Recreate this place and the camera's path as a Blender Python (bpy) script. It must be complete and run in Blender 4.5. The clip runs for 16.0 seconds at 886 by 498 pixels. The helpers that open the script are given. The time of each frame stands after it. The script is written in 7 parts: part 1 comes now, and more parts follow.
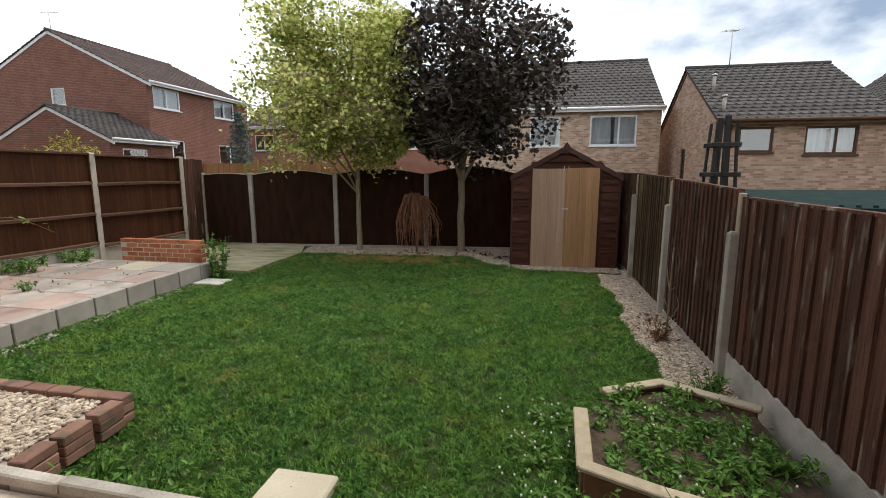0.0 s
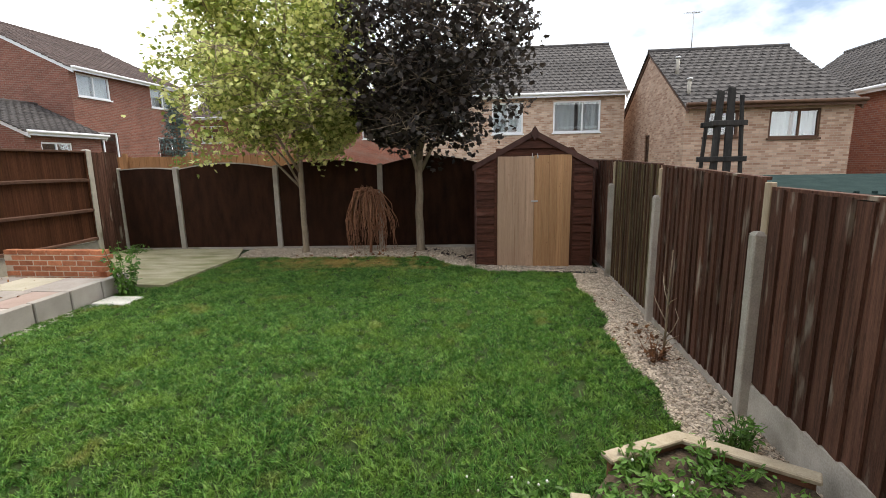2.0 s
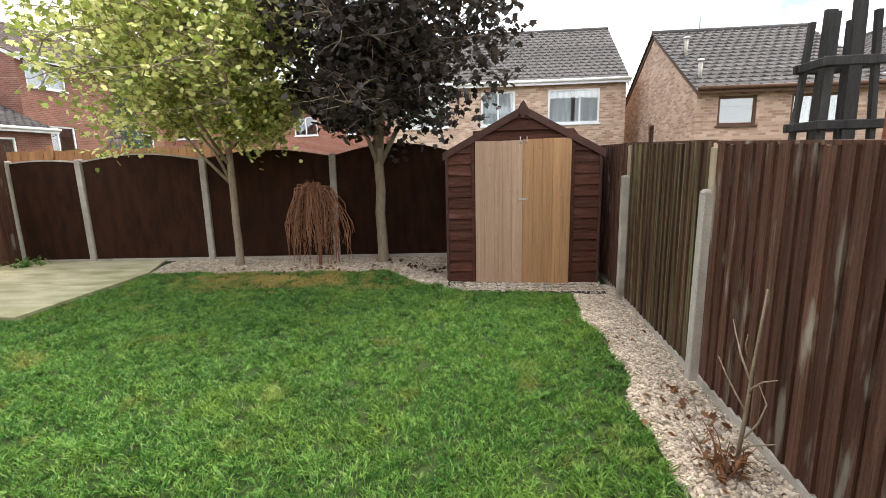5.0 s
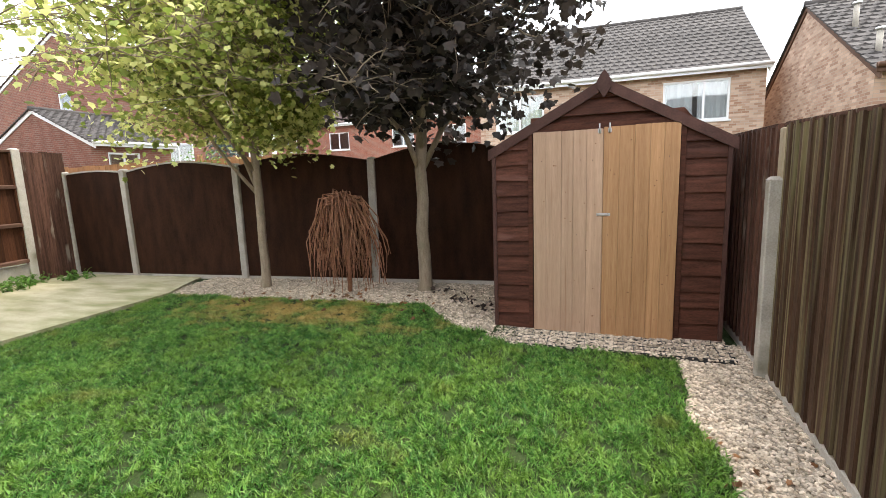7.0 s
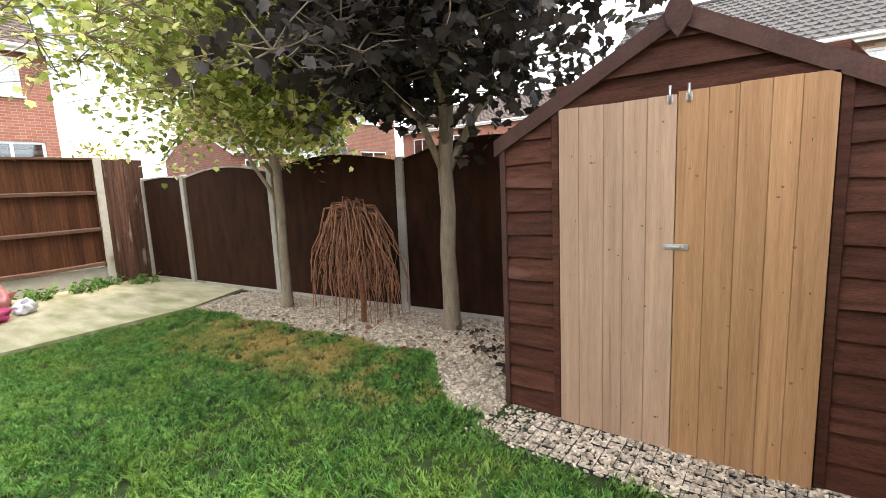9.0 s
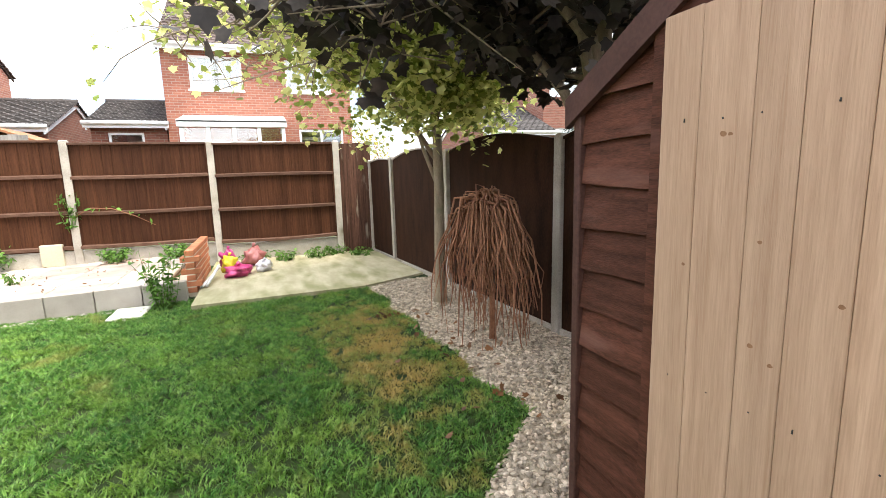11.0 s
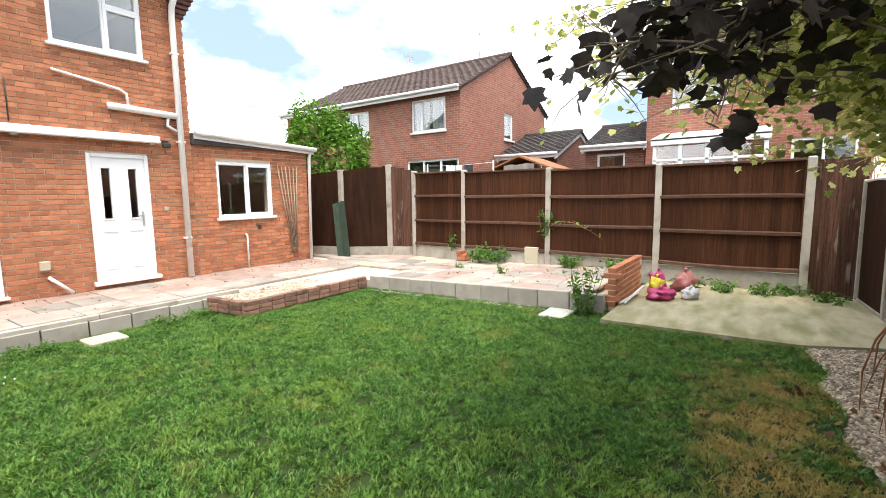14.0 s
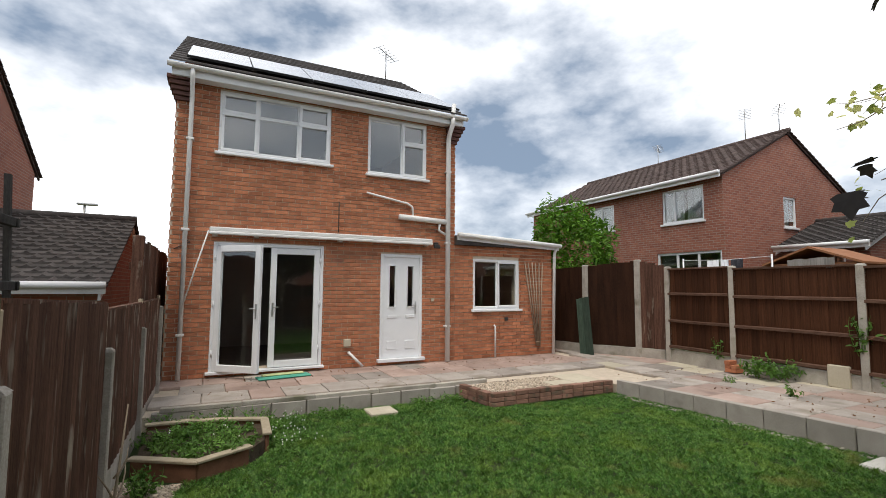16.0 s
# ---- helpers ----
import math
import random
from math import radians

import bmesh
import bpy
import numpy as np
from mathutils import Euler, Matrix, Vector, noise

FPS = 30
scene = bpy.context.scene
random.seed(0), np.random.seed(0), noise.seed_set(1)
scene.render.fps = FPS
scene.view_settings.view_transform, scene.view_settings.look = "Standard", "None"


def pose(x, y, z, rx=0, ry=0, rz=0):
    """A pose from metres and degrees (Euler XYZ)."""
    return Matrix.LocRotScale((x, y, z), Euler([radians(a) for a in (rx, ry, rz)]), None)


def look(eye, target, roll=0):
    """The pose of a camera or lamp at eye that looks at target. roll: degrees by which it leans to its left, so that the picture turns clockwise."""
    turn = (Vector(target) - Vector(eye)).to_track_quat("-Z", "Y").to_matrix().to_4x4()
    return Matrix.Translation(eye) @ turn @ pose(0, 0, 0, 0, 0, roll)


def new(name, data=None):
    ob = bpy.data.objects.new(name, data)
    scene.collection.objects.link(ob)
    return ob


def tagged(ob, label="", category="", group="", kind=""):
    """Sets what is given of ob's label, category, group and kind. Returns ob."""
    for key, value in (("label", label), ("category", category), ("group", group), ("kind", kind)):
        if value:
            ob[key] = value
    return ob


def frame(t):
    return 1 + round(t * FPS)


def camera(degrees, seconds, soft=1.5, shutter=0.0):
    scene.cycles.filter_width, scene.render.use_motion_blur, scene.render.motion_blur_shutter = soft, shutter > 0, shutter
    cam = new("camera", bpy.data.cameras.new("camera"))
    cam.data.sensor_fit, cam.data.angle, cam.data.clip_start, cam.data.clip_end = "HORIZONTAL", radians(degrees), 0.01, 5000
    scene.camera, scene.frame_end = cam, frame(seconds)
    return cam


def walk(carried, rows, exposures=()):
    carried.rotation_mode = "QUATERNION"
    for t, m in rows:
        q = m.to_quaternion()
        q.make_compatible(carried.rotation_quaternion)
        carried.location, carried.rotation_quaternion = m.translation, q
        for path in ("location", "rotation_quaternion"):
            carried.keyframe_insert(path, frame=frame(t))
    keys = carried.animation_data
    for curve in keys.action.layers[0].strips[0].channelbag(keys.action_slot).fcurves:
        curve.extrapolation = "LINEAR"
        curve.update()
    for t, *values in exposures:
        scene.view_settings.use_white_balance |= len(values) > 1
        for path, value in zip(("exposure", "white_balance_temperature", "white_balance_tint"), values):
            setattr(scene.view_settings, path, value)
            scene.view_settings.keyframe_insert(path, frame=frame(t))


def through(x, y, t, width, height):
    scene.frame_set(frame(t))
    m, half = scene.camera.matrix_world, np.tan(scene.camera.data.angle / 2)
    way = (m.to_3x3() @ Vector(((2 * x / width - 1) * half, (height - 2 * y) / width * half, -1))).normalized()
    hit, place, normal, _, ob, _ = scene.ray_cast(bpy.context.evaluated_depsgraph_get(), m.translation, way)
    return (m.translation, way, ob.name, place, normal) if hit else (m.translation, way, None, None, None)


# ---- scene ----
cam = camera(87.4, 16.0, soft=0.5)
PATH = [
    (0, (0.648, 0.438, 1.709), (0.264, 2.374, 1.389), -0.0),
    (0.5, (0.58, 0.584, 1.701), (0.193, 2.519, 1.37), -0.6),
    (1, (0.507, 0.866, 1.701), (0.148, 2.804, 1.362), -1.0),
    (1.5, (0.529, 1.141, 1.702), (0.241, 3.088, 1.349), -1.2),
    (2, (0.6, 1.435, 1.703), (0.364, 3.388, 1.342), -1.0),
    (2.5, (0.729, 1.676, 1.708), (0.548, 3.634, 1.342), -0.3),
    (3, (0.731, 1.89, 1.7), (0.578, 3.849, 1.325), -0.0),
    (3.2, (0.754, 2.004, 1.675), (0.594, 3.964, 1.311), 0.2),
    (5.3, (0.817, 3.44, 1.511), (0.583, 5.392, 1.142), -1.6),
    (5.5, (0.811, 3.622, 1.455), (0.56, 5.574, 1.098), -1.6),
    (6, (0.905, 4.033, 1.428), (0.547, 5.971, 1.088), -1.8),
    (6.5, (1.027, 4.426, 1.443), (0.511, 6.33, 1.113), -2.1),
    (7, (1.183, 4.806, 1.468), (0.524, 6.668, 1.155), -2.1),
    (7.5, (1.349, 5.191, 1.467), (0.589, 7.018, 1.178), -2.4),
    (8, (1.45, 5.624, 1.457), (0.539, 7.382, 1.18), -2.4),
    (8.2, (1.496, 5.804, 1.455), (0.552, 7.544, 1.175), -2.5),
    (10.3, (1.587, 7.511, 1.438), (-0.071, 8.587, 1.137), -1.9),
    (10.5, (1.572, 7.657, 1.436), (-0.144, 8.637, 1.127), -1.8),
    (11, (1.503, 7.968, 1.447), (-0.345, 8.663, 1.128), -1.7),
    (11.5, (1.398, 8.24, 1.464), (-0.54, 8.599, 1.122), -1.5),
    (12, (1.333, 8.452, 1.466), (-0.634, 8.462, 1.107), -1.5),
    (12.5, (1.262, 8.566, 1.476), (-0.69, 8.314, 1.118), -1.2),
    (13, (1.301, 8.62, 1.501), (-0.601, 8.102, 1.163), -1.3),
    (13.5, (1.405, 8.618, 1.571), (-0.401, 7.811, 1.272), -1.3),
    (14, (1.467, 8.64, 1.606), (-0.166, 7.508, 1.377), -0.9),
    (14.5, (1.5, 8.643, 1.651), (0.103, 7.219, 1.503), 0.0),
    (15, (1.536, 8.625, 1.643), (0.375, 6.997, 1.593), 0.7),
    (15.5, (1.566, 8.617, 1.661), (0.582, 6.878, 1.728), 0.7),
    (16, (1.568, 8.615, 1.71), (0.679, 6.831, 1.874), 0.4),
]
EXPOSURES = [(0, 0.4), (1.5, 0.72), (3, 1.25), (5.5, 1.6), (8, 1.9), (10.5, 2.05), (12, 1.85), (13, 1.75), (14, 1.4), (15, 0.85), (15.5, 0.5), (16, 0.15)]
walk(cam, [(t, look(eye, target, roll)) for t, eye, target, roll in PATH], EXPOSURES)

# ---- sky, sun ----
world = bpy.data.worlds.new("overcast_sky")
scene.world = world
world.use_nodes = True
wn, wl = world.node_tree.nodes, world.node_tree.links
wn.clear()
w_out = wn.new("ShaderNodeOutputWorld")
w_bg = wn.new("ShaderNodeBackground")
w_sky = wn.new("ShaderNodeTexSky")
w_sky.sky_type = "NISHITA"
w_sky.sun_disc = False
SUN_ELEVATION, SUN_ROTATION = radians(63.5), radians(42)
w_sky.sun_elevation, w_sky.sun_rotation = SUN_ELEVATION, SUN_ROTATION
w_coord = wn.new("ShaderNodeTexCoord")
w_map = wn.new("ShaderNodeMapping")
w_map.inputs["Scale"].default_value = (1.0, 1.0, 1.9)
w_map.inputs["Location"].default_value = (0.35, 0.2, 0.1)
w_noise = wn.new("ShaderNodeTexNoise")
w_noise.inputs["Scale"].default_value = 1.7
w_noise.inputs["Detail"].default_value = 7
w_noise.inputs["Roughness"].default_value = 0.55
w_cloud = wn.new("ShaderNodeValToRGB")
w_cloud.color_ramp.elements[0].position, w_cloud.color_ramp.elements[0].color = 0.40, (2.6, 3.4, 4.6, 1)
w_cloud.color_ramp.elements[1].position, w_cloud.color_ramp.elements[1].color = 0.575, (15.5, 15.6, 15.8, 1)
w_mix = wn.new("ShaderNodeMixRGB")
w_mix.inputs["Fac"].default_value = 0.85
w_bg.inputs["Strength"].default_value = 0.10
wl.new(w_coord.outputs["Generated"], w_map.inputs["Vector"])
wl.new(w_map.outputs["Vector"], w_noise.inputs["Vector"])
wl.new(w_noise.outputs["Fac"], w_cloud.inputs["Fac"])
wl.new(w_sky.outputs["Color"], w_mix.inputs["Color1"])
wl.new(w_cloud.outputs["Color"], w_mix.inputs["Color2"])
wl.new(w_mix.outputs["Color"], w_bg.inputs["Color"])
wl.new(w_bg.outputs["Background"], w_out.inputs["Surface"])

sun_data = bpy.data.lights.new("sun", "SUN")
sun_data.energy, sun_data.angle, sun_data.color = 1.9, radians(22), (1.0, 0.93, 0.82)
sun = new("sun", sun_data)
# high behind the trees, soft through thin cloud
sun.matrix_world = look((4.5, 5, 13.5), (0, 0, 0))

# ---- materials ----


def surface(name, low, high, scale=6.0, rough=0.7, bump=0.3, grain=60.0, stretch=(1, 1, 1), per_piece=0.0,
            per_island=0.0, metal=0.0, spots=None, spot_scale=3.0, spot_edge=(0.55, 0.7), spec=0.25, depth=0.004, spot_stretch=None):
    """A procedural surface: two scales of colour variation, relief, stains and a shift from piece to piece."""
    m = bpy.data.materials.new(name)
    m.use_nodes = True
    n, l = m.node_tree.nodes, m.node_tree.links
    p = n["Principled BSDF"]
    p.inputs["Roughness"].default_value, p.inputs["Metallic"].default_value = rough, metal
    p.inputs["Specular IOR Level"].default_value = spec
    co = n.new("ShaderNodeTexCoord")
    info = n.new("ShaderNodeObjectInfo")
    geo = n.new("ShaderNodeNewGeometry")
    off = n.new("ShaderNodeVectorMath")
    off.operation = "MULTIPLY_ADD"
    off.inputs[1].default_value = (1, 1, 1)
    shift = n.new("ShaderNodeMath")
    shift.operation = "MULTIPLY"
    shift.inputs[1].default_value = 40.0 if per_piece else 0.0
    l.new(info.outputs["Random"], shift.inputs[0])
    l.new(co.outputs["Object"], off.inputs[0])
    l.new(shift.outputs[0], off.inputs[2])
    mp = n.new("ShaderNodeMapping")
    mp.inputs["Scale"].default_value = stretch
    l.new(off.outputs[0], mp.inputs["Vector"])
    big = n.new("ShaderNodeTexNoise")
    big.inputs["Scale"].default_value, big.inputs["Detail"].default_value = scale, 6
    fine = n.new("ShaderNodeTexNoise")
    fine.inputs["Scale"].default_value, fine.inputs["Detail"].default_value = grain, 4
    l.new(mp.outputs[0], big.inputs["Vector"])
    l.new(mp.outputs[0], fine.inputs["Vector"])
    mean = n.new("ShaderNodeMath")
    mean.operation = "MULTIPLY_ADD"
    mean.inputs[1].default_value = 0.45
    l.new(fine.outputs["Fac"], mean.inputs[0])
    half = n.new("ShaderNodeMath")
    half.operation = "MULTIPLY"
    half.inputs[1].default_value = 0.55
    l.new(big.outputs["Fac"], half.inputs[0])
    l.new(half.outputs[0], mean.inputs[2])
    ramp = n.new("ShaderNodeValToRGB")
    ramp.color_ramp.elements[0].position, ramp.color_ramp.elements[0].color = 0.34, (*low, 1)
    ramp.color_ramp.elements[1].position, ramp.color_ramp.elements[1].color = 0.66, (*high, 1)
    l.new(mean.outputs[0], ramp.inputs["Fac"])
    colour = ramp.outputs["Color"]
    if spots:
        patch = n.new("ShaderNodeTexNoise")
        patch.inputs["Scale"].default_value, patch.inputs["Detail"].default_value = spot_scale, 5
        if spot_stretch:
            pm = n.new("ShaderNodeMapping")
            pm.inputs["Scale"].default_value = spot_stretch
            l.new(off.outputs[0], pm.inputs["Vector"])
            l.new(pm.outputs[0], patch.inputs["Vector"])
        else:
            l.new(off.outputs[0], patch.inputs["Vector"])
        edge = n.new("ShaderNodeValToRGB")
        edge.color_ramp.elements[0].position, edge.color_ramp.elements[1].position = spot_edge
        l.new(patch.outputs["Fac"], edge.inputs["Fac"])
        mix = n.new("ShaderNodeMixRGB")
        mix.inputs["Color2"].default_value = (*spots, 1)
        l.new(edge.outputs["Color"], mix.inputs["Fac"])
        l.new(colour, mix.inputs["Color1"])
        colour = mix.outputs["Color"]
    for amount, source in ((per_piece, info.outputs["Random"]), (per_island, geo.outputs["Random Per Island"])):
        if amount:
            val = n.new("ShaderNodeMapRange")
            val.inputs["To Min"].default_value, val.inputs["To Max"].default_value = 1 - amount, 1 + amount
            l.new(source, val.inputs["Value"])
            hsv = n.new("ShaderNodeHueSaturation")
            l.new(val.outputs[0], hsv.inputs["Value"])
            l.new(colour, hsv.inputs["Color"])
            colour = hsv.outputs["Color"]
    l.new(colour, p.inputs["Base Color"])
    if bump:
        b = n.new("ShaderNodeBump")
        b.inputs["Strength"].default_value, b.inputs["Distance"].default_value = bump, depth
        l.new(mean.outputs[0], b.inputs["Height"])
        l.new(b.outputs[0], p.inputs["Normal"])
    return m


def glass_pane(name, tint=(0.9, 0.95, 0.95)):
    m = bpy.data.materials.new(name)
    m.use_nodes = True
    p = m.node_tree.nodes["Principled BSDF"]
    p.inputs["Base Color"].default_value = (*tint, 1)
    p.inputs["Roughness"].default_value = 0.02
    p.inputs["Transmission Weight"].default_value = 1.0
    p.inputs["IOR"].default_value = 1.85
    return m


M_FENCE = surface("brown_fence_stain", (0.033, 0.016, 0.0105), (0.142, 0.071, 0.049), 5, 0.75, 0.6, 45, (9, 9, 0.6), 0.3,
                  spots=(0.25, 0.21, 0.165), spot_scale=2.2, spot_edge=(0.59, 0.69), spot_stretch=(4, 4, 1.3), spec=0.12)
M_FENCE_ALGAE = surface("algae_stained_fence", (0.034, 0.018, 0.011), (0.125, 0.072, 0.046), 5, 0.8, 0.6, 45, (9, 9, 0.6), 0.3,
                        spots=(0.27, 0.24, 0.125), spot_scale=2.0, spot_edge=(0.50, 0.74), spot_stretch=(10, 10, .5), spec=0.12)
M_RAIL = surface("weathered_brown_rail", (0.07, 0.036, 0.024), (0.135, 0.078, 0.054), 5, 0.8, 0.5, 45, (6, 1.5, 6), 0.15, spec=0.12)
M_FENCE_LEFT = surface("dark_brown_panel_stain", (0.032, 0.012, 0.0055), (0.085, 0.034, 0.016), 5, 0.75, 0.5, 45, (9, 9, 0.6), 0.25, spec=0.12)
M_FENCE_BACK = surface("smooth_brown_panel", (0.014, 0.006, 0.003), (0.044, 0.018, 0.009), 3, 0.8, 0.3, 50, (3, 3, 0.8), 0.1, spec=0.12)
M_CONCRETE = surface("weathered_concrete", (0.29, 0.262, 0.222), (0.49, 0.45, 0.39), 5, 0.88, 0.5, 90, per_piece=0.12,
                     spots=(0.17, 0.16, 0.11), spot_scale=2.5, spot_edge=(0.58, 0.75))
M_BLOCK = surface("grey_concrete_block", (0.30, 0.27, 0.235), (0.42, 0.385, 0.34), 4, 0.9, 0.5, 110, per_piece=0.1,
                  spots=(0.22, 0.20, 0.16), spot_scale=3, spot_edge=(0.6, 0.8))
M_SLAB = surface("patio_slab", (0.26, 0.225, 0.195), (0.43, 0.38, 0.335), 3, 0.85, 0.4, 100, per_piece=0.22,
                 spots=(0.22, 0.19, 0.15), spot_scale=2.2, spot_edge=(0.55, 0.75))
M_SLAB_PINK = surface("pink_patio_slab", (0.30, 0.212, 0.175), (0.43, 0.325, 0.275), 3, 0.85, 0.4, 100, per_piece=0.15,
                      spots=(0.24, 0.17, 0.14), spot_scale=2.2, spot_edge=(0.55, 0.75))
M_CREAM = surface("cream_slab", (0.42, 0.37, 0.275), (0.54, 0.485, 0.375), 4, 0.85, 0.3, 90, per_piece=0.1)
M_SOIL = surface("dark_soil", (0.035, 0.024, 0.015), (0.10, 0.072, 0.048), 12, 0.95, 0.9, 60, depth=0.02)
M_MORTAR = surface("mortar", (0.47, 0.39, 0.30), (0.62, 0.53, 0.42), 9, 0.95, 0.5, 140)
M_BRICK = surface("orange_red_brick", (0.34, 0.118, 0.058), (0.60, 0.245, 0.125), 7, 0.88, 0.7, 90, per_piece=0.22, per_island=0.26,
                  spots=(0.22, 0.095, 0.062), spot_scale=3.4, spot_edge=(0.64, 0.76))
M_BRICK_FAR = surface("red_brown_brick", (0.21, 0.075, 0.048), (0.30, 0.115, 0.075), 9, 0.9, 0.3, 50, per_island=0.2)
M_BRICK_BUFF = surface("buff_brick", (0.36, 0.225, 0.14), (0.50, 0.34, 0.225), 9, 0.9, 0.3, 50, per_island=0.28)
M_UPVC = surface("white_upvc", (0.74, 0.75, 0.76), (0.82, 0.83, 0.84), 3, 0.35, 0.05, 60, per_piece=0.03)
M_UPVC_OLD = surface("weathered_white_plastic", (0.70, 0.69, 0.66), (0.82, 0.81, 0.79), 3, 0.45, 0.1, 60, per_piece=0.05)
M_SHED = surface("red_brown_shed_stain", (0.036, 0.0135, 0.008), (0.112, 0.043, 0.027), 4, 0.6, 0.7, 40, (1.2, 9, 9), 0.26,
                 spots=(0.135, 0.065, 0.05), spot_scale=2.0, spot_edge=(0.60, 0.80), spot_stretch=(1, 5, 5), spec=0.12)
M_SHED_TRIM = surface("brown_shed_trim", (0.045, 0.020, 0.015), (0.090, 0.042, 0.032), 4, 0.6, 0.5, 40, (2, 2, 2), 0.1)
M_DOORWOOD = surface("pale_new_pine", (0.36, 0.226, 0.145), (0.52, 0.352, 0.238), 3.0, 0.6, 0.6, 26, (12, 12, 0.45), 0.13,
                     spots=(0.30, 0.175, 0.10), spot_scale=2.4, spot_edge=(0.58, 0.80), spot_stretch=(18, 18, .45))
M_DOORWOOD_WARM = surface("orange_new_pine", (0.32, 0.167, 0.075), (0.47, 0.27, 0.135), 3.0, 0.55, 0.6, 26, (12, 12, 0.45), 0.15,
                          spots=(0.23, 0.11, 0.045), spot_scale=2.4, spot_edge=(0.58, 0.80), spot_stretch=(18, 18, .45))
M_METAL = surface("galvanised_steel", (0.42, 0.42, 0.42), (0.60, 0.60, 0.60), 12, 0.4, 0.2, 80, metal=0.9)
M_BLACK = surface("black_metal", (0.02, 0.02, 0.02), (0.05, 0.05, 0.05), 12, 0.5, 0.2, 80)
M_TILE = surface("dark_roof_tile", (0.042, 0.038, 0.037), (0.095, 0.085, 0.08), 5, 0.85, 0.5, 50, per_island=0.25)
M_TILE_BROWN = surface("brown_roof_tile", (0.06, 0.042, 0.038), (0.115, 0.085, 0.075), 5, 0.85, 0.5, 50, per_island=0.25)
M_BARK = surface("smooth_grey_bark", (0.19, 0.145, 0.098), (0.35, 0.28, 0.20), 6, 0.85, 0.6, 60, (5, 5, 1.2), spots=(0.20, 0.175, 0.115), spot_scale=9, spot_edge=(.55, .75))
M_TWIG = surface("red_brown_twig", (0.14, 0.060, 0.032), (0.33, 0.16, 0.09), 8, 0.8, 0.3, 60, per_island=0.4)
M_PEBBLE = surface("buff_gravel", (0.30, 0.235, 0.17), (0.58, 0.49, 0.385), 14, 0.85, 0.3, 90, per_island=0.45)
M_GLASS = glass_pane("window_glass")
M_INSIDE = surface("dim_room_plaster", (0.30, 0.29, 0.27), (0.36, 0.35, 0.33), 2, 0.9, 0.1, 40)
M_CARPET = surface("dark_room_floor", (0.10, 0.09, 0.08), (0.15, 0.135, 0.12), 8, 0.9, 0.2, 90)


def leaf_material(name, low, high, edge=None, through=0.35):
    m = surface(name, low, high, 3, 0.5, 0.0, 14, per_island=0.45, spec=0.3)
    n, l = m.node_tree.nodes, m.node_tree.links
    p = n["Principled BSDF"]
    colour = p.inputs["Base Color"].links[0].from_socket
    if edge:
        geo = n.new("ShaderNodeNewGeometry")
        ramp = n.new("ShaderNodeValToRGB")
        ramp.color_ramp.elements[0].position, ramp.color_ramp.elements[0].color = 0.45, (0, 0, 0, 1)
        ramp.color_ramp.elements[1].position, ramp.color_ramp.elements[1].color = 0.6, (1, 1, 1, 1)
        l.new(geo.outputs["Random Per Island"], ramp.inputs["Fac"])
        mix = n.new("ShaderNodeMixRGB")
        mix.inputs["Color2"].default_value = (*edge, 1)
        l.new(ramp.outputs["Color"], mix.inputs["Fac"])
        l.new(colour, mix.inputs["Color1"])
        l.new(mix.outputs["Color"], p.inputs["Base Color"])
        colour = mix.outputs["Color"]
    tr = n.new("ShaderNodeBsdfTranslucent")
    l.new(colour, tr.inputs["Color"])
    ms = n.new("ShaderNodeMixShader")
    ms.inputs["Fac"].default_value = through
    l.new(p.outputs["BSDF"], ms.inputs[1])
    l.new(tr.outputs["BSDF"], ms.inputs[2])
    l.new(ms.outputs["Shader"], n["Material Output"].inputs["Surface"])
    return m


M_LEAF_PALE = leaf_material("variegated_maple_leaf", (0.22, 0.30, 0.05), (0.46, 0.52, 0.13), edge=(0.76, 0.76, 0.30), through=0.45)
M_LEAF_PURPLE = leaf_material("purple_maple_leaf", (0.014, 0.012, 0.011), (0.076, 0.059, 0.047), through=0.28)
M_LEAF_WEED = leaf_material("weed_leaf", (0.055, 0.14, 0.02), (0.17, 0.31, 0.06))
M_LEAF_HEDGE = leaf_material("bright_hedge_leaf", (0.05, 0.15, 0.012), (0.17, 0.33, 0.035))
M_LEAF_SPRUCE = leaf_material("blue_spruce_needle", (0.07, 0.11, 0.10), (0.16, 0.21, 0.20), through=0.1)
M_PETAL = surface("white_petal", (0.7, 0.7, 0.66), (0.85, 0.85, 0.8), 8, 0.6, 0.0)


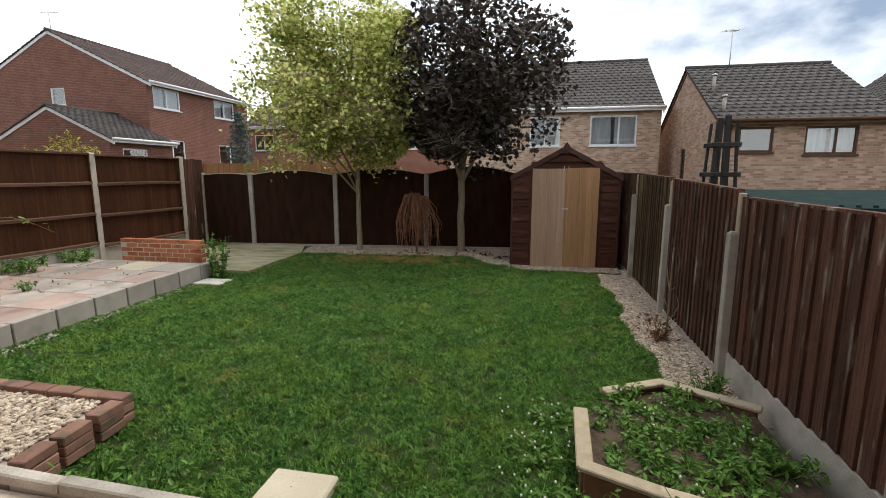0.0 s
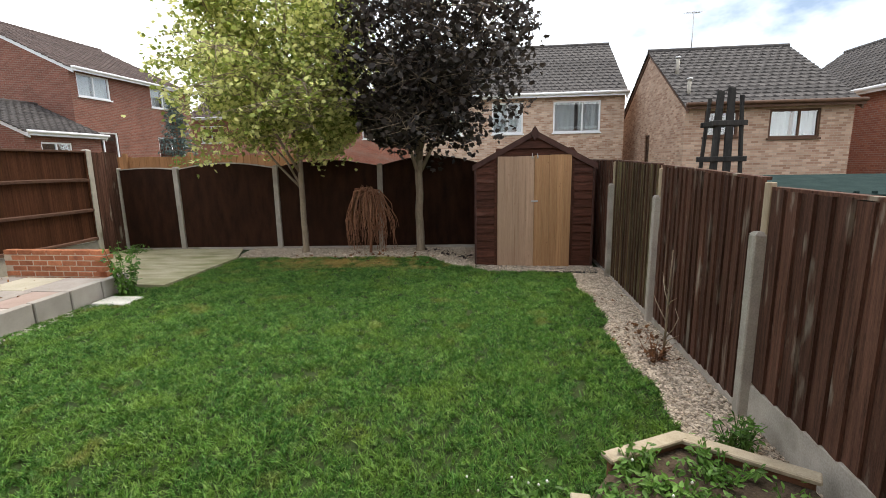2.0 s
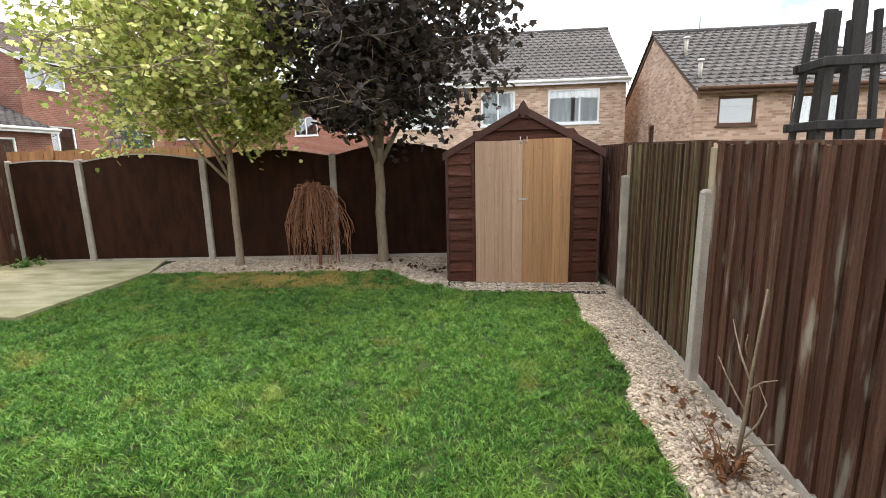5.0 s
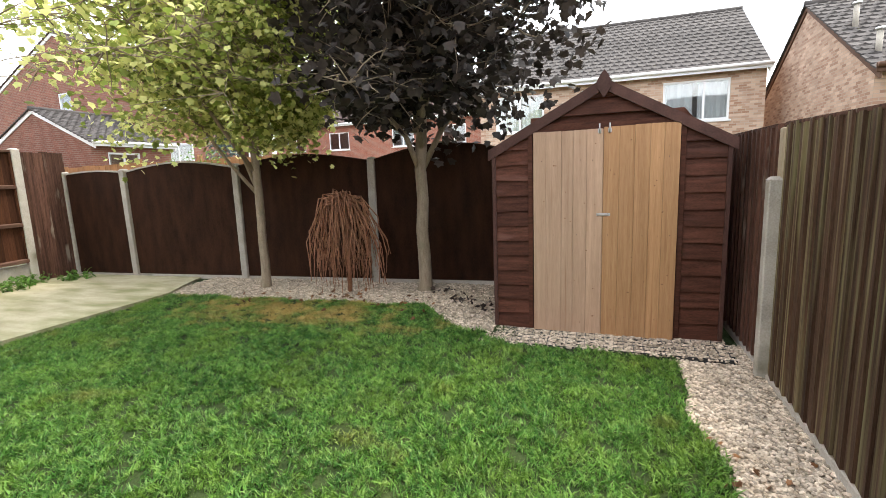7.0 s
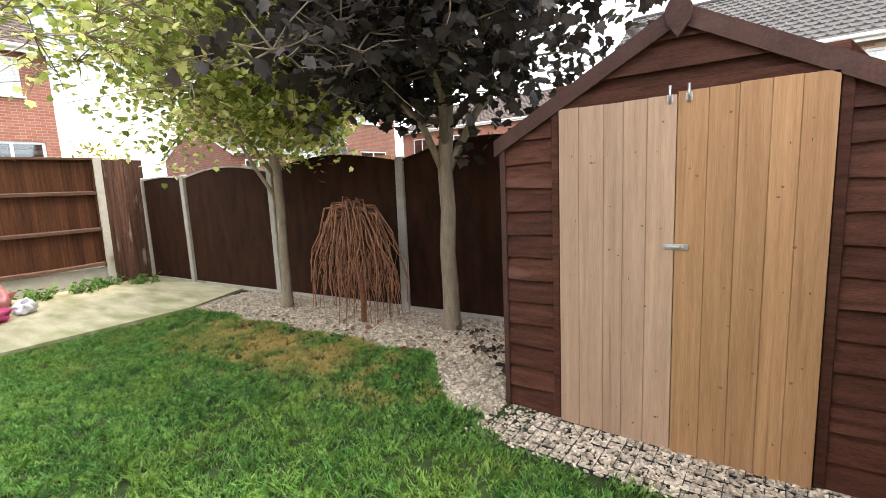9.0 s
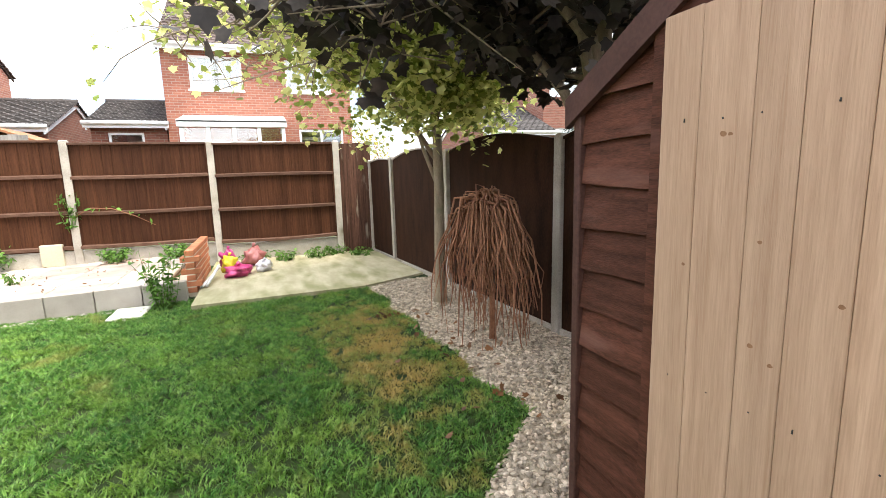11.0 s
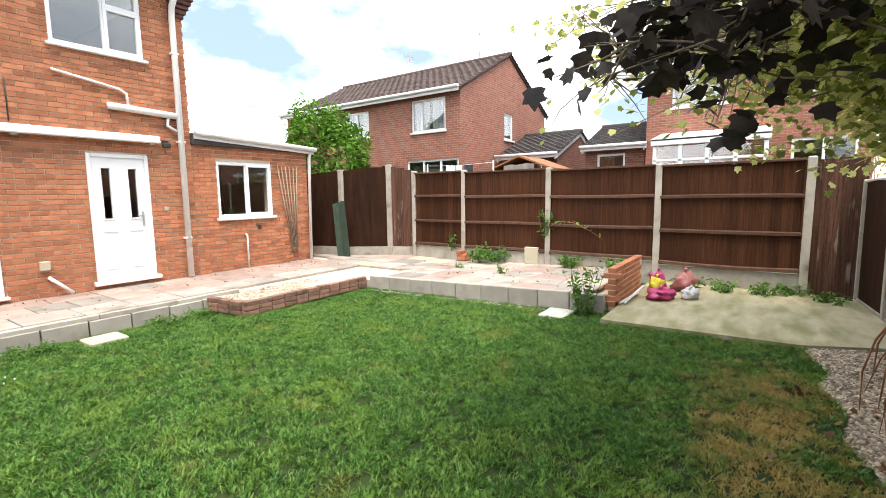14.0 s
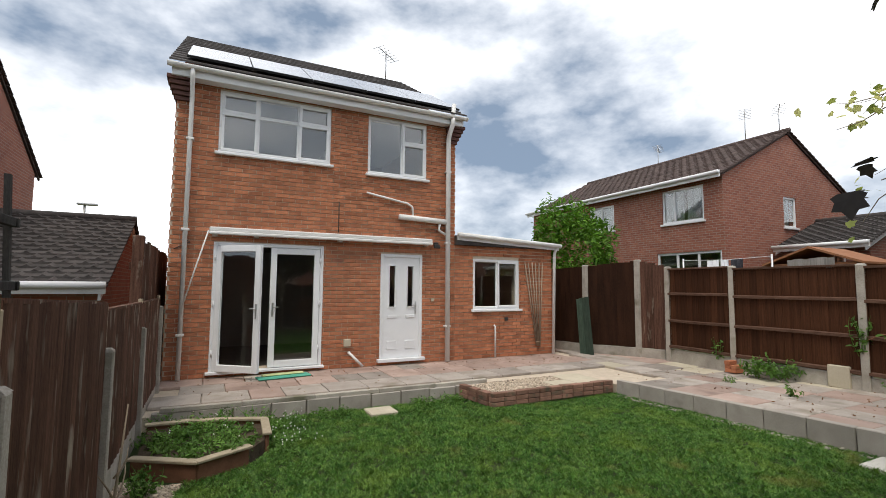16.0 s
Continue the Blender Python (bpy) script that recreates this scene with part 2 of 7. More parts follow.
def grass_material():
    m = leaf_material("lawn_grass", (0.044, 0.145, 0.021), (0.152, 0.315, 0.054), through=0.3)
    n, l = m.node_tree.nodes, m.node_tree.links
    p = n["Principled BSDF"]
    colour = p.inputs["Base Color"].links[0].from_socket
    co = n.new("ShaderNodeTexCoord")
    # mottling of the sward, half a metre and a few metres across
    for scale, lo, hi, c, most in ((1.7, 0.50, 0.68, (0.24, 0.34, 0.040), .55), (3.1, 0.54, 0.68, (0.030, 0.105, 0.018), .3), (14.0, 0.53, 0.60, (0.24, 0.385, 0.075), .5),
                                   (11.0, 0.53, 0.62, (0.024, 0.085, 0.014), .3), (38.0, 0.54, 0.60, (0.27, 0.41, 0.11), .6), (31.0, 0.54, 0.60, (0.018, 0.062, 0.010), .6),
                                   (2.3, 0.60, 0.74, (0.36, 0.30, 0.085), .5)):
        t = n.new("ShaderNodeTexNoise")
        t.inputs["Scale"].default_value, t.inputs["Detail"].default_value = scale, 5
        l.new(co.outputs["Object"], t.inputs["Vector"])
        r = n.new("ShaderNodeMapRange")
        r.inputs["From Min"].default_value, r.inputs["From Max"].default_value = lo, hi
        r.inputs["To Max"].default_value = most
        l.new(t.outputs["Fac"], r.inputs["Value"])
        x = n.new("ShaderNodeMixRGB")
        x.inputs["Color2"].default_value = (*c, 1)
        l.new(r.outputs[0], x.inputs["Fac"])
        l.new(colour, x.inputs["Color1"])
        colour = x.outputs["Color"]
    # the dry patch beside the tree border
    far = n.new("ShaderNodeVectorMath")
    far.operation = "DISTANCE"
    squash = n.new("ShaderNodeVectorMath")
    squash.operation = "MULTIPLY"
    squash.inputs[1].default_value = (0.42, 1.25, 0)
    l.new(co.outputs["Object"], squash.inputs[0])
    l.new(squash.outputs[0], far.inputs[0])
    far.inputs[1].default_value = (-1.85 * 0.42, 8.72 * 1.25, 0)
    rough_edge = n.new("ShaderNodeTexNoise")
    rough_edge.inputs["Scale"].default_value, rough_edge.inputs["Detail"].default_value = 4.5, 8
    l.new(co.outputs["Object"], rough_edge.inputs["Vector"])
    add = n.new("ShaderNodeMath")
    add.operation = "MULTIPLY_ADD"
    add.inputs[1].default_value = 2.4
    l.new(rough_edge.outputs["Fac"], add.inputs[0])
    l.new(far.outputs["Value"], add.inputs[2])
    r = n.new("ShaderNodeMapRange")
    r.inputs["From Min"].default_value, r.inputs["From Max"].default_value = 1.85, 1.2
    r.inputs["To Max"].default_value = 0.8
    l.new(add.outputs[0], r.inputs["Value"])
    x = n.new("ShaderNodeMixRGB")
    x.inputs["Color2"].default_value = (0.56, 0.36, 0.12, 1)
    l.new(r.outputs[0], x.inputs["Fac"])
    l.new(colour, x.inputs["Color1"])
    l.new(x.outputs["Color"], p.inputs["Base Color"])
    for node in n:
        if node.type == "BSDF_TRANSLUCENT":
            l.new(x.outputs["Color"], node.inputs["Color"])
    return m


M_GRASS = grass_material()
M_LAWN = surface("lawn_thatch", (0.014, 0.030, 0.006), (0.040, 0.056, 0.014), 7, 0.95, 0.6, 80, depth=0.02)
M_GROUND = surface("rough_ground", (0.06, 0.075, 0.03), (0.12, 0.11, 0.06), 0.6, 0.95, 0.5, 20)

# ---- mesh tools ----


class Shape:
    """Collects faces; makes one mesh of them."""

    def __init__(self):
        self.v, self.f, self.smooth = [], [], []

    def add(self, verts, faces, smooth=False, m=None):
        k = len(self.v)
        self.v += [tuple(m @ Vector(p)) for p in verts] if m else [tuple(p) for p in verts]
        self.f += [tuple(i + k for i in f) for f in faces]
        self.smooth += [smooth] * len(faces)
        return self

    def box(self, x0, x1, y0, y1, z0, z1, m=None):
        v = [(x, y, z) for z in (z0, z1) for y in (y0, y1) for x in (x0, x1)]
        return self.add(v, [(0, 2, 3, 1), (4, 5, 7, 6), (0, 1, 5, 4), (2, 6, 7, 3), (0, 4, 6, 2), (1, 3, 7, 5)], m=m)

    def cbox(self, x0, x1, y0, y1, z0, z1, c=0.006, m=None):
        """A box with chamfered edges."""
        mid = ((x0 + x1) / 2, (y0 + y1) / 2, (z0 + z1) / 2)
        half = (abs(x1 - x0) / 2, abs(y1 - y0) / 2, abs(z1 - z0) / 2)
        c = min(c, min(half) * 0.8)
        v, where = [], {}
        for sx in (-1, 1):
            for sy in (-1, 1):
                for sz in (-1, 1):
                    s = (sx, sy, sz)
                    for a in range(3):
                        where[s, a] = len(v)
                        v.append(tuple(mid[i] + s[i] * (half[i] - (0 if i == a else c)) for i in range(3)))
        f = []
        for a in range(3):
            b, d = (a + 1) % 3, (a + 2) % 3
            for s in (-1, 1):
                quad = []
                for u, w in ((-1, -1), (1, -1), (1, 1), (-1, 1)):
                    k = [0, 0, 0]
                    k[a], k[b], k[d] = s, u, w
                    quad.append(where[tuple(k), a])
                f.append(tuple(quad if s > 0 else quad[::-1]))
            for u in (-1, 1):
                for w in (-1, 1):
                    k0, k1 = [0, 0, 0], [0, 0, 0]
                    k0[a], k0[b], k0[d] = -1, u, w
                    k1[a], k1[b], k1[d] = 1, u, w
                    q = [where[tuple(k0), b], where[tuple(k1), b], where[tuple(k1), d], where[tuple(k0), d]]
                    f.append(tuple(q[::-1] if u * w > 0 else q))
        for sx in (-1, 1):
            for sy in (-1, 1):
                for sz in (-1, 1):
                    t = [where[(sx, sy, sz), a] for a in range(3)]
                    f.append(tuple(t if sx * sy * sz > 0 else t[::-1]))
        return self.add(v, f, m=m)

    def prism(self, poly, z0, z1, m=None):
        """An upright prism over an anticlockwise outline."""
        n = len(poly)
        v = [(x, y, z0) for x, y in poly] + [(x, y, z1) for x, y in poly]
        f = [tuple(range(n))[::-1], tuple(range(n, 2 * n))]
        f += [(i, (i + 1) % n, n + (i + 1) % n, n + i) for i in range(n)]
        return self.add(v, f, m=m)

    def tube(self, pts, radii, n=8, cap=True, m=None):
        pts = [Vector(p) for p in pts]
        if not hasattr(radii, "__len__"):
            radii = [radii] * len(pts)
        v, f = [], []
        ref = None
        for i, p in enumerate(pts):
            d = (pts[min(i + 1, len(pts) - 1)] - pts[max(i - 1, 0)]).normalized()
            if ref is None:
                ref = d.orthogonal().normalized()
            ref = (ref - d * ref.dot(d)).normalized()
            side = d.cross(ref)
            for k in range(n):
                a = 2 * math.pi * k / n
                v.append(p + (ref * math.cos(a) + side * math.sin(a)) * radii[i])
        for i in range(len(pts) - 1):
            f += [(i * n + k, i * n + (k + 1) % n, (i + 1) * n + (k + 1) % n, (i + 1) * n + k) for k in range(n)]
        if cap:
            f += [tuple(range(n))[::-1], tuple(range((len(pts) - 1) * n, len(pts) * n))]
        return self.add(v, f, smooth=True, m=m)

    def mesh(self, name, mat, origin=(0, 0, 0)):
        o = Vector(origin)
        me = bpy.data.meshes.new(name)
        me.from_pydata([Vector(p) - o for p in self.v], [], self.f)
        me.polygons.foreach_set("use_smooth", self.smooth)
        me.materials.append(mat)
        me.update()
        return me


def thing(name, at, label, category, group="", kind=""):
    ob = new(name)
    ob.location = at
    return tagged(ob, label, category, group, kind)


def world_of(ob):
    p = Vector((0, 0, 0))
    while ob:
        p = p + ob.location
        ob = ob.parent
    return p


def part(name, shape, mat, parent, label=""):
    """One mesh under a thing or a part; the shape is given in world metres."""
    ob = new(name, shape.mesh(name, mat, world_of(parent)))
    ob.parent = parent
    return tagged(ob, label)


def solid(name, shape, mat, label, category, kind="", group=""):
    """A thing or a piece of the setting that is one mesh."""
    return tagged(new(name, shape.mesh(name, mat)), label, category, group, kind)


def piece(name, me, parent, m):
    """One of many alike pieces on shared mesh data; m is its pose in the world."""
    ob = new(name, me)
    ob.parent = parent
    ob.matrix_basis = Matrix.Translation(-world_of(parent)) @ m
    return ob


def rnd(a, b):
    return random.uniform(a, b)


# ---- ground ----


def clamp01(a):
    return max(0.0, min(1.0, a))


def lawn_z(x, y):
    """The lawn rises a little towards the trees."""
    return 0.11 * clamp01((y - 3.0) / 6.0) * clamp01((1.9 - x) / 2.5) + 0.012 * math.sin(x * 1.7 + 1) * math.sin(y * 1.3)


def far_z(x, y):
    """The land outside the fences: higher to the north-west, lower to the north-east."""
    up = clamp01((-8 - x) / 8) * clamp01((y - 8) / 12) * 0.9
    down = clamp01((x - 2.5) / 5) * clamp01((y - 3) / 9) * 1.5 + clamp01((y - 10.6) / 5) * clamp01((x + 2) / 4) * 1.0
    return -0.06 + up - min(down, 1.5)


def ground_sheet():
    s = Shape()
    xs = [-2500, -600, -150, -60] + list(np.arange(-40, 41, 1.0)) + [60, 150, 600, 2500]
    k = len(xs)
    v = [(x, y, far_z(x, y)) for y in xs for x in xs]
    f = [(j * k + i, j * k + i + 1, (j + 1) * k + i + 1, (j + 1) * k + i) for j in range(k - 1) for i in range(k - 1)]
    s.add(v, f, smooth=True)
    return solid("ground", s, M_GROUND, "rough earth and grass around the houses", "ground", "structure")


ground_sheet()

FENCE_R, FENCE_L = 2.20, -6.95


def lawn_edge_back(x):
    """Where the lawn ends at the gravel border."""
    if x < -1.0:
        return 9.06 + 0.05 * (x + 3.9)
    if x < 0.2:
        return 9.22 - 0.55 * clamp01((x + 0.6) / 0.6)
    return 8.54


def in_bed(x, y, grow=0.0):
    return (x - 1.6) ** 2 / (0.70 + grow) ** 2 + (y - 3.2) ** 2 / (0.72 + grow) ** 2 < 1


def on_lawn(x, y):
    if not -4.42 < x < 1.74 + 0.05 * math.sin(y * 3) + 0.03 * math.sin(y * 8):
        return False
    if in_bed(x, y, -0.05):
        return False
    if y < 2.2 or (y < 2.95 and x < -1.98 - 0.12 * (y - 2.2)):
        return False
    if y > 7.15 and x < -3.95:
        return False
    return y < lawn_edge_back(x) + 0.04 * math.sin(x * 7)


def garden_ground():
    s = Shape()
    nx, ny = 46, 46
    xs, ys = np.linspace(FENCE_L - 0.2, FENCE_R + 0.4, nx), np.linspace(-0.2, 10.4, ny)
    v = [(x, y, lawn_z(x, y) - 0.005) for y in ys for x in xs]
    f = [(j * nx + i, j * nx + i + 1, (j + 1) * nx + i + 1, (j + 1) * nx + i) for j in range(ny - 1) for i in range(nx - 1)]
    s.add(v, f, smooth=True)
    return solid("lawn_soil", s, M_LAWN, "short green lawn turf over soil", "lawn", "structure")


garden_ground()


def drift(x, y, size, seed):
    """Smooth random values from 0 to 1 over the plan, in lumps of the given size."""
    table = np.random.default_rng(seed).uniform(0, 1, (256, 256))
    u, v = (x + 40) / size, (y + 40) / size
    i, j = np.floor(u).astype(int), np.floor(v).astype(int)
    f, g = u - i, v - j
    f, g = f * f * (3 - 2 * f), g * g * (3 - 2 * g)
    at = lambda a, b: table[a % 256, b % 256]
    return (at(i, j) * (1 - f) + at(i + 1, j) * f) * (1 - g) + (at(i, j + 1) * (1 - f) + at(i + 1, j + 1) * f) * g


def grass():
    """The lawn's blades, as one mesh."""
    rng = np.random.default_rng(5)
    n = 600000
    x, y = rng.uniform(-4.45, 1.85, n), rng.uniform(2.15, 9.3, n)
    keep = np.array([on_lawn(a, b) for a, b in zip(x, y)])
    x, y = x[keep], y[keep]
    # a ragged fringe over the kerbs
    fx = rng.uniform(-4.39, -4.33, 1800)
    fy = rng.uniform(3.0, 6.9, 1800)
    x, y = np.r_[x, fx], np.r_[y, fy]
    # thin places let the thatch show between the tufts
    full = drift(x, y, 0.045, 7) * 0.6 + drift(x, y, 0.11, 8) * 0.4 + rng.uniform(-0.12, 0.12, len(x))
    x, y, full = x[full > 0.36], y[full > 0.36], full[full > 0.36]
    n = len(x)
    z = np.array([lawn_z(a, b) for a, b in zip(x, y)]) - 0.006
    dry = np.exp(-(((x + 1.85) / 1.7) ** 2 + ((y - 8.72) / 0.45) ** 2))
    lumps = 0.45 * drift(x, y, 0.45, 1) + 0.55 * drift(x, y, 0.13, 2)
    comb = drift(x, y, 0.07, 3) * 4 * np.pi
    h = rng.uniform(0.018, 0.046, n) * (0.35 + 0.6 * lumps + 0.75 * full) * (1 - 0.3 * dry)
    w = rng.uniform(0.0024, 0.0052, n)
    a = rng.uniform(0, 2 * np.pi, n)
    lean = rng.uniform(0.35, 1.5, n) * h
    # neighbouring blades lie roughly the same way
    b = comb + rng.normal(0, 1.2, n)
    dx, dy = np.cos(a) * w, np.sin(a) * w
    lx, ly = np.cos(b) * lean, np.sin(b) * lean
    p = np.empty((n, 4, 3))
    p[:, 0] = np.c_[x, y, z]
    p[:, 1] = np.c_[x + lx * 0.35 + dx, y + ly * 0.35 + dy, z + h * 0.58]
    p[:, 2] = np.c_[x + lx, y + ly, z + h]
    p[:, 3] = np.c_[x + lx * 0.35 - dx, y + ly * 0.35 - dy, z + h * 0.58]
    me = bpy.data.meshes.new("lawn_grass")
    me.vertices.add(n * 4)
    me.vertices.foreach_set("co", p.ravel())
    me.loops.add(n * 4)
    me.loops.foreach_set("vertex_index", np.arange(n * 4, dtype=np.int32))
    me.polygons.add(n)
    me.polygons.foreach_set("loop_start", (np.arange(n) * 4).astype(np.int32))
    me.materials.append(M_GRASS)
    me.update(calc_edges=True)
    me.validate()
    return tagged(new("lawn_grass", me), "short green mown lawn with a dry brown patch", "grass", kind="stuff")


grass()


def pebbles(name, spots, label, mat=M_PEBBLE, size=(0.0075, 0.017)):
    """Loose stones, one mesh; spots is a list of (x, y, z)."""
    base = bmesh.new()
    bmesh.ops.create_icosphere(base, subdivisions=1, radius=1)
    bv = np.array([v.co[:] for v in base.verts])
    bf = np.array([[v.index for v in f.verts] for f in base.faces])
    base.free()
    rng = np.random.default_rng(len(spots))
    n, k = len(spots), len(bv)
    sc = rng.uniform(size[0], size[1], (n, 1)) * rng.uniform((0.8, 0.6, 0.45), (1.5, 1.1, 0.8), (n, 3))
    a = rng.uniform(0, 2 * np.pi, n)
    jit = rng.uniform(0.82, 1.15, (n, k, 1))
    q = bv[None] * jit * sc[:, None]
    ca, sa = np.cos(a)[:, None], np.sin(a)[:, None]
    x, y = q[:, :, 0] * ca - q[:, :, 1] * sa, q[:, :, 0] * sa + q[:, :, 1] * ca
    v = np.stack([x, y, q[:, :, 2] + x * rng.uniform(-.4, .4, (n, 1))], -1) + np.array(spots)[:, None]
    f = (bf[None] + (np.arange(n) * k)[:, None, None]).reshape(-1, 3)
    me = bpy.data.meshes.new(name)
    me.from_pydata(v.reshape(-1, 3), [], f)
    me.materials.append(mat)
    me.update()
    return tagged(new(name, me), label, "gravel", kind="stuff")


def scatter(n, x0, x1, y0, y1, inside, z):
    out = []
    for _ in range(n):
        x, y = rnd(x0, x1), rnd(y0, y1)
        if inside(x, y):
            out.append((x, y, z(x, y) + rnd(0.0, 0.014)))
    return out


def back_fence_y(x):
    return 9.74 + 0.085 * (x + 6.68)


def gravel_sheet(name, x0, x1, y0, y1, inside, label):
    """The trodden fines under loose stones."""
    g = Shape()
    step = 0.05
    for i in range(int((x1 - x0) / step)):
        for j in range(int((y1 - y0) / step)):
            a, b = x0 + i * step, y0 + j * step
            if inside(a + step / 2, b + step / 2):
                g.add([(u, v, lawn_z(u, v) + 0.002) for u, v in ((a, b), (a + step, b), (a + step, b + step), (a, b + step))], [(0, 1, 2, 3)], smooth=True)
    return solid(name, g, surface(name + "_fines", (0.20, 0.155, 0.11), (0.46, 0.385, 0.29), 30, 0.95, 0.9, 160, depth=0.012), label, "gravel", "structure")


def strip_here(x, y):
    return not on_lawn(x, y) and not in_bed(x, y, 0.04) and not (y > 8.55 and x < 2.09)


def border_here(x, y):
    return not on_lawn(x, y) and y < back_fence_y(x) - 0.02 and x > -3.96 - (y - 9) * 0.4


gravel_sheet("strip_base", 1.66, 2.25, 3.7, 8.95, strip_here, "fine buff gravel trodden along the fence")
gravel_sheet("border_base", -4.15, 0.23, 8.5, 10.25, border_here, "fine pale gravel trodden under the trees")
pebbles("gravel_strip", scatter(21000, 1.66, 2.25, 3.7, 8.95,
                                strip_here, lawn_z),
        "buff gravel strip between the lawn and fence")
pebbles("gravel_border", scatter(31000, -4.15, 0.23, 8.5, 10.3,
                                 border_here, lawn_z),
        "pale gravel border under the trees by the fence")

# ---- patio, kerbs, beds ----
PATIO_Z = 0.20


def patio():
    p = thing("patio", (0, 0, 0), "weathered grey and pink slabs along the house wall", "patio", kind="structure")
    base = Shape()
    base.prism([(-7.2, -2.2), (2.28, -2.2), (2.28, 2.06), (-4.40, 2.06), (-4.40, 3.0), (-4.42, 6.98), (-7.2, 6.98)], -0.1, 0.155)
    base.box(-7.1, -4.5, 3.0, 6.95, 0.1, 0.19)
    part("bedding", base, M_MORTAR, p, "grey bedding under the slabs")
    meshes = {}
    for mat in (M_SLAB, M_SLAB_PINK, M_CREAM):
        for w in (0.6, 0.45):
            s = Shape().cbox(-w / 2 + 0.006, w / 2 - 0.006, -0.294, 0.294, -0.045, 0, 0.007)
            meshes[mat.name, w] = s.mesh("slab", mat)
    for j in range(4):
        y = 0.30 + 0.60 * j
        x = 2.22 - (0.3 if j % 2 else 0)
        while x > -5.4:
            w = 0.6 if rnd(0, 1) < 0.7 else 0.45
            pick = M_SLAB_PINK if (y < 1.0 and rnd(0, 1) < 0.6) or rnd(0, 1) < 0.22 else M_SLAB
            if y < 2.0:
                piece("slab", meshes[pick.name, w], p, pose(x - w / 2, y - 0.05, PATIO_Z + rnd(-0.003, 0.003), rnd(-.4, .4), rnd(-.4, .4), 0))
            x -= w
    # the wide end beside the fence
    y = -1.6
    while y < 6.6:
        x = -4.49 if y > 2.7 else -5.42
        while x > -7.2:
            w = 0.6 if rnd(0, 1) < 0.6 else 0.45
            r = rnd(0, 1)
            pick = M_SLAB_PINK if r < 0.3 else M_CREAM if r > 0.93 else M_SLAB
            rise = PATIO_Z + 0.10 * clamp01((y - 2.5) / 4)
            if not (y < 0.2 and x > -5.5):
                piece("slab", meshes[pick.name, w], p, pose(x - w / 2, y + 0.3, rise + rnd(-0.003, 0.003), 1.3 if y > 2.5 else 0, rnd(-.3, .3), 0))
            x -= w
        y += 0.6
    return p


patio()


def block_kerb():
    """The blocks on edge that hold the patio up."""
    k = thing("patio_kerb", (-4.4, 3.0, 0), "grey concrete blocks on edge holding the patio", "kerb", kind="structure")
    n = 9
    me = Shape().cbox(-0.05, 0.05, -0.217, 0.217, -0.17, 0.135, 0.008).mesh("block", M_BLOCK)
    for i in range(n):
        y = 3.02 + 0.225 + i * 0.446
        x = -4.42 - 0.002 * i
        piece("block", me, k, pose(x, y, 0.085 + 0.10 * clamp01((y - 2.5) / 4), rnd(-.6, .6) + 1.3, rnd(-1.2, 1.2), rnd(-.7, .7) + 1.5))
    front = Shape().cbox(-0.217, 0.217, -0.05, 0.05, -0.2, 0.10, 0.008).mesh("block", M_BLOCK)
    for i in range(10):
        x = 2.02 - i * 0.448
        piece("block", front, k, pose(x - 0.1, 2.02 + 0.012 * i, 0.09 + rnd(-.004, .004), 0, rnd(-.5, .5), rnd(-1, 1)))
    cap = Shape().cbox(-0.45, 0.45, -0.035, 0.035, -0.03, 0.03, 0.008).mesh("edging_strip", M_CONCRETE)
    for i in range(5):
        piece("edging_strip", cap, k, pose(1.6 - i * 0.905, 2.045 + 0.012 * i, 0.214, rnd(-.8, .8), rnd(-.5, .5), -1.3))
    return k


block_kerb()
BRICK_MESH = Shape().cbox(-0.105, 0.105, -0.05, 0.05, -0.0325, 0.0325, 0.006).mesh("brick", M_BRICK)
PAVER_MESH = Shape().cbox(-0.1, 0.1, -0.05, 0.05, -0.03, 0.03, 0.006).mesh(
    "brick", surface("weathered_brown_paver", (0.19, 0.10, 0.07), (0.30, 0.17, 0.125), 8, 0.9, 0.5, 90, per_piece=0.22,
                     spots=(0.12, 0.10, 0.07), spot_scale=7))


def gravel_box():
    """The low brick-edged bed of gravel against the patio."""
    b = thing("gravel_bed", (-3.3, 2.6, 0), "low brick-edged bed filled with pale gravel", "planter")
    fill = Shape().prism([(-4.35, 2.10), (-1.98, 2.10), (-2.06, 2.90), (-4.35, 2.90)], -0.05, 0.165)
    part("stone_base", fill, M_CONCRETE, b, "rough concrete footing")
    edge = [((-1.98, 2.14), (-2.06, 2.88)), ((-2.02, 2.92), (-4.36, 2.92))]
    for (x0, y0), (x1, y1) in edge:
        d = math.hypot(x1 - x0, y1 - y0)
        a = math.degrees(math.atan2(y1 - y0, x1 - x0))
        n = int(d / 0.212)
        for i in range(n):
            f = (i + (0.5 if i else 0.55)) / n
            for low in (.125, .060):
                piece("brick", PAVER_MESH, b, pose(x0 + (x1 - x0) * f, y0 + (y1 - y0) * f, low + rnd(-.004, .004), rnd(-2, 2), rnd(-1, 1), a + rnd(-2, 2)))
            piece("brick", PAVER_MESH, b, pose(x0 + (x1 - x0) * f, y0 + (y1 - y0) * f, 0.19 + rnd(-.004, .004), rnd(-2, 2), rnd(-1, 1), a + rnd(-2, 2)))
    for (x0, x1, y0, y1) in ((-4.3, -3.75, 2.15, 2.84), (-3.74, -3.3, 2.5, 2.84)):
        part("slab", Shape().cbox(x0, x1, y0, y1, 0.16, 0.20, 0.006), M_CREAM, b, "pale flat slab")
    return b


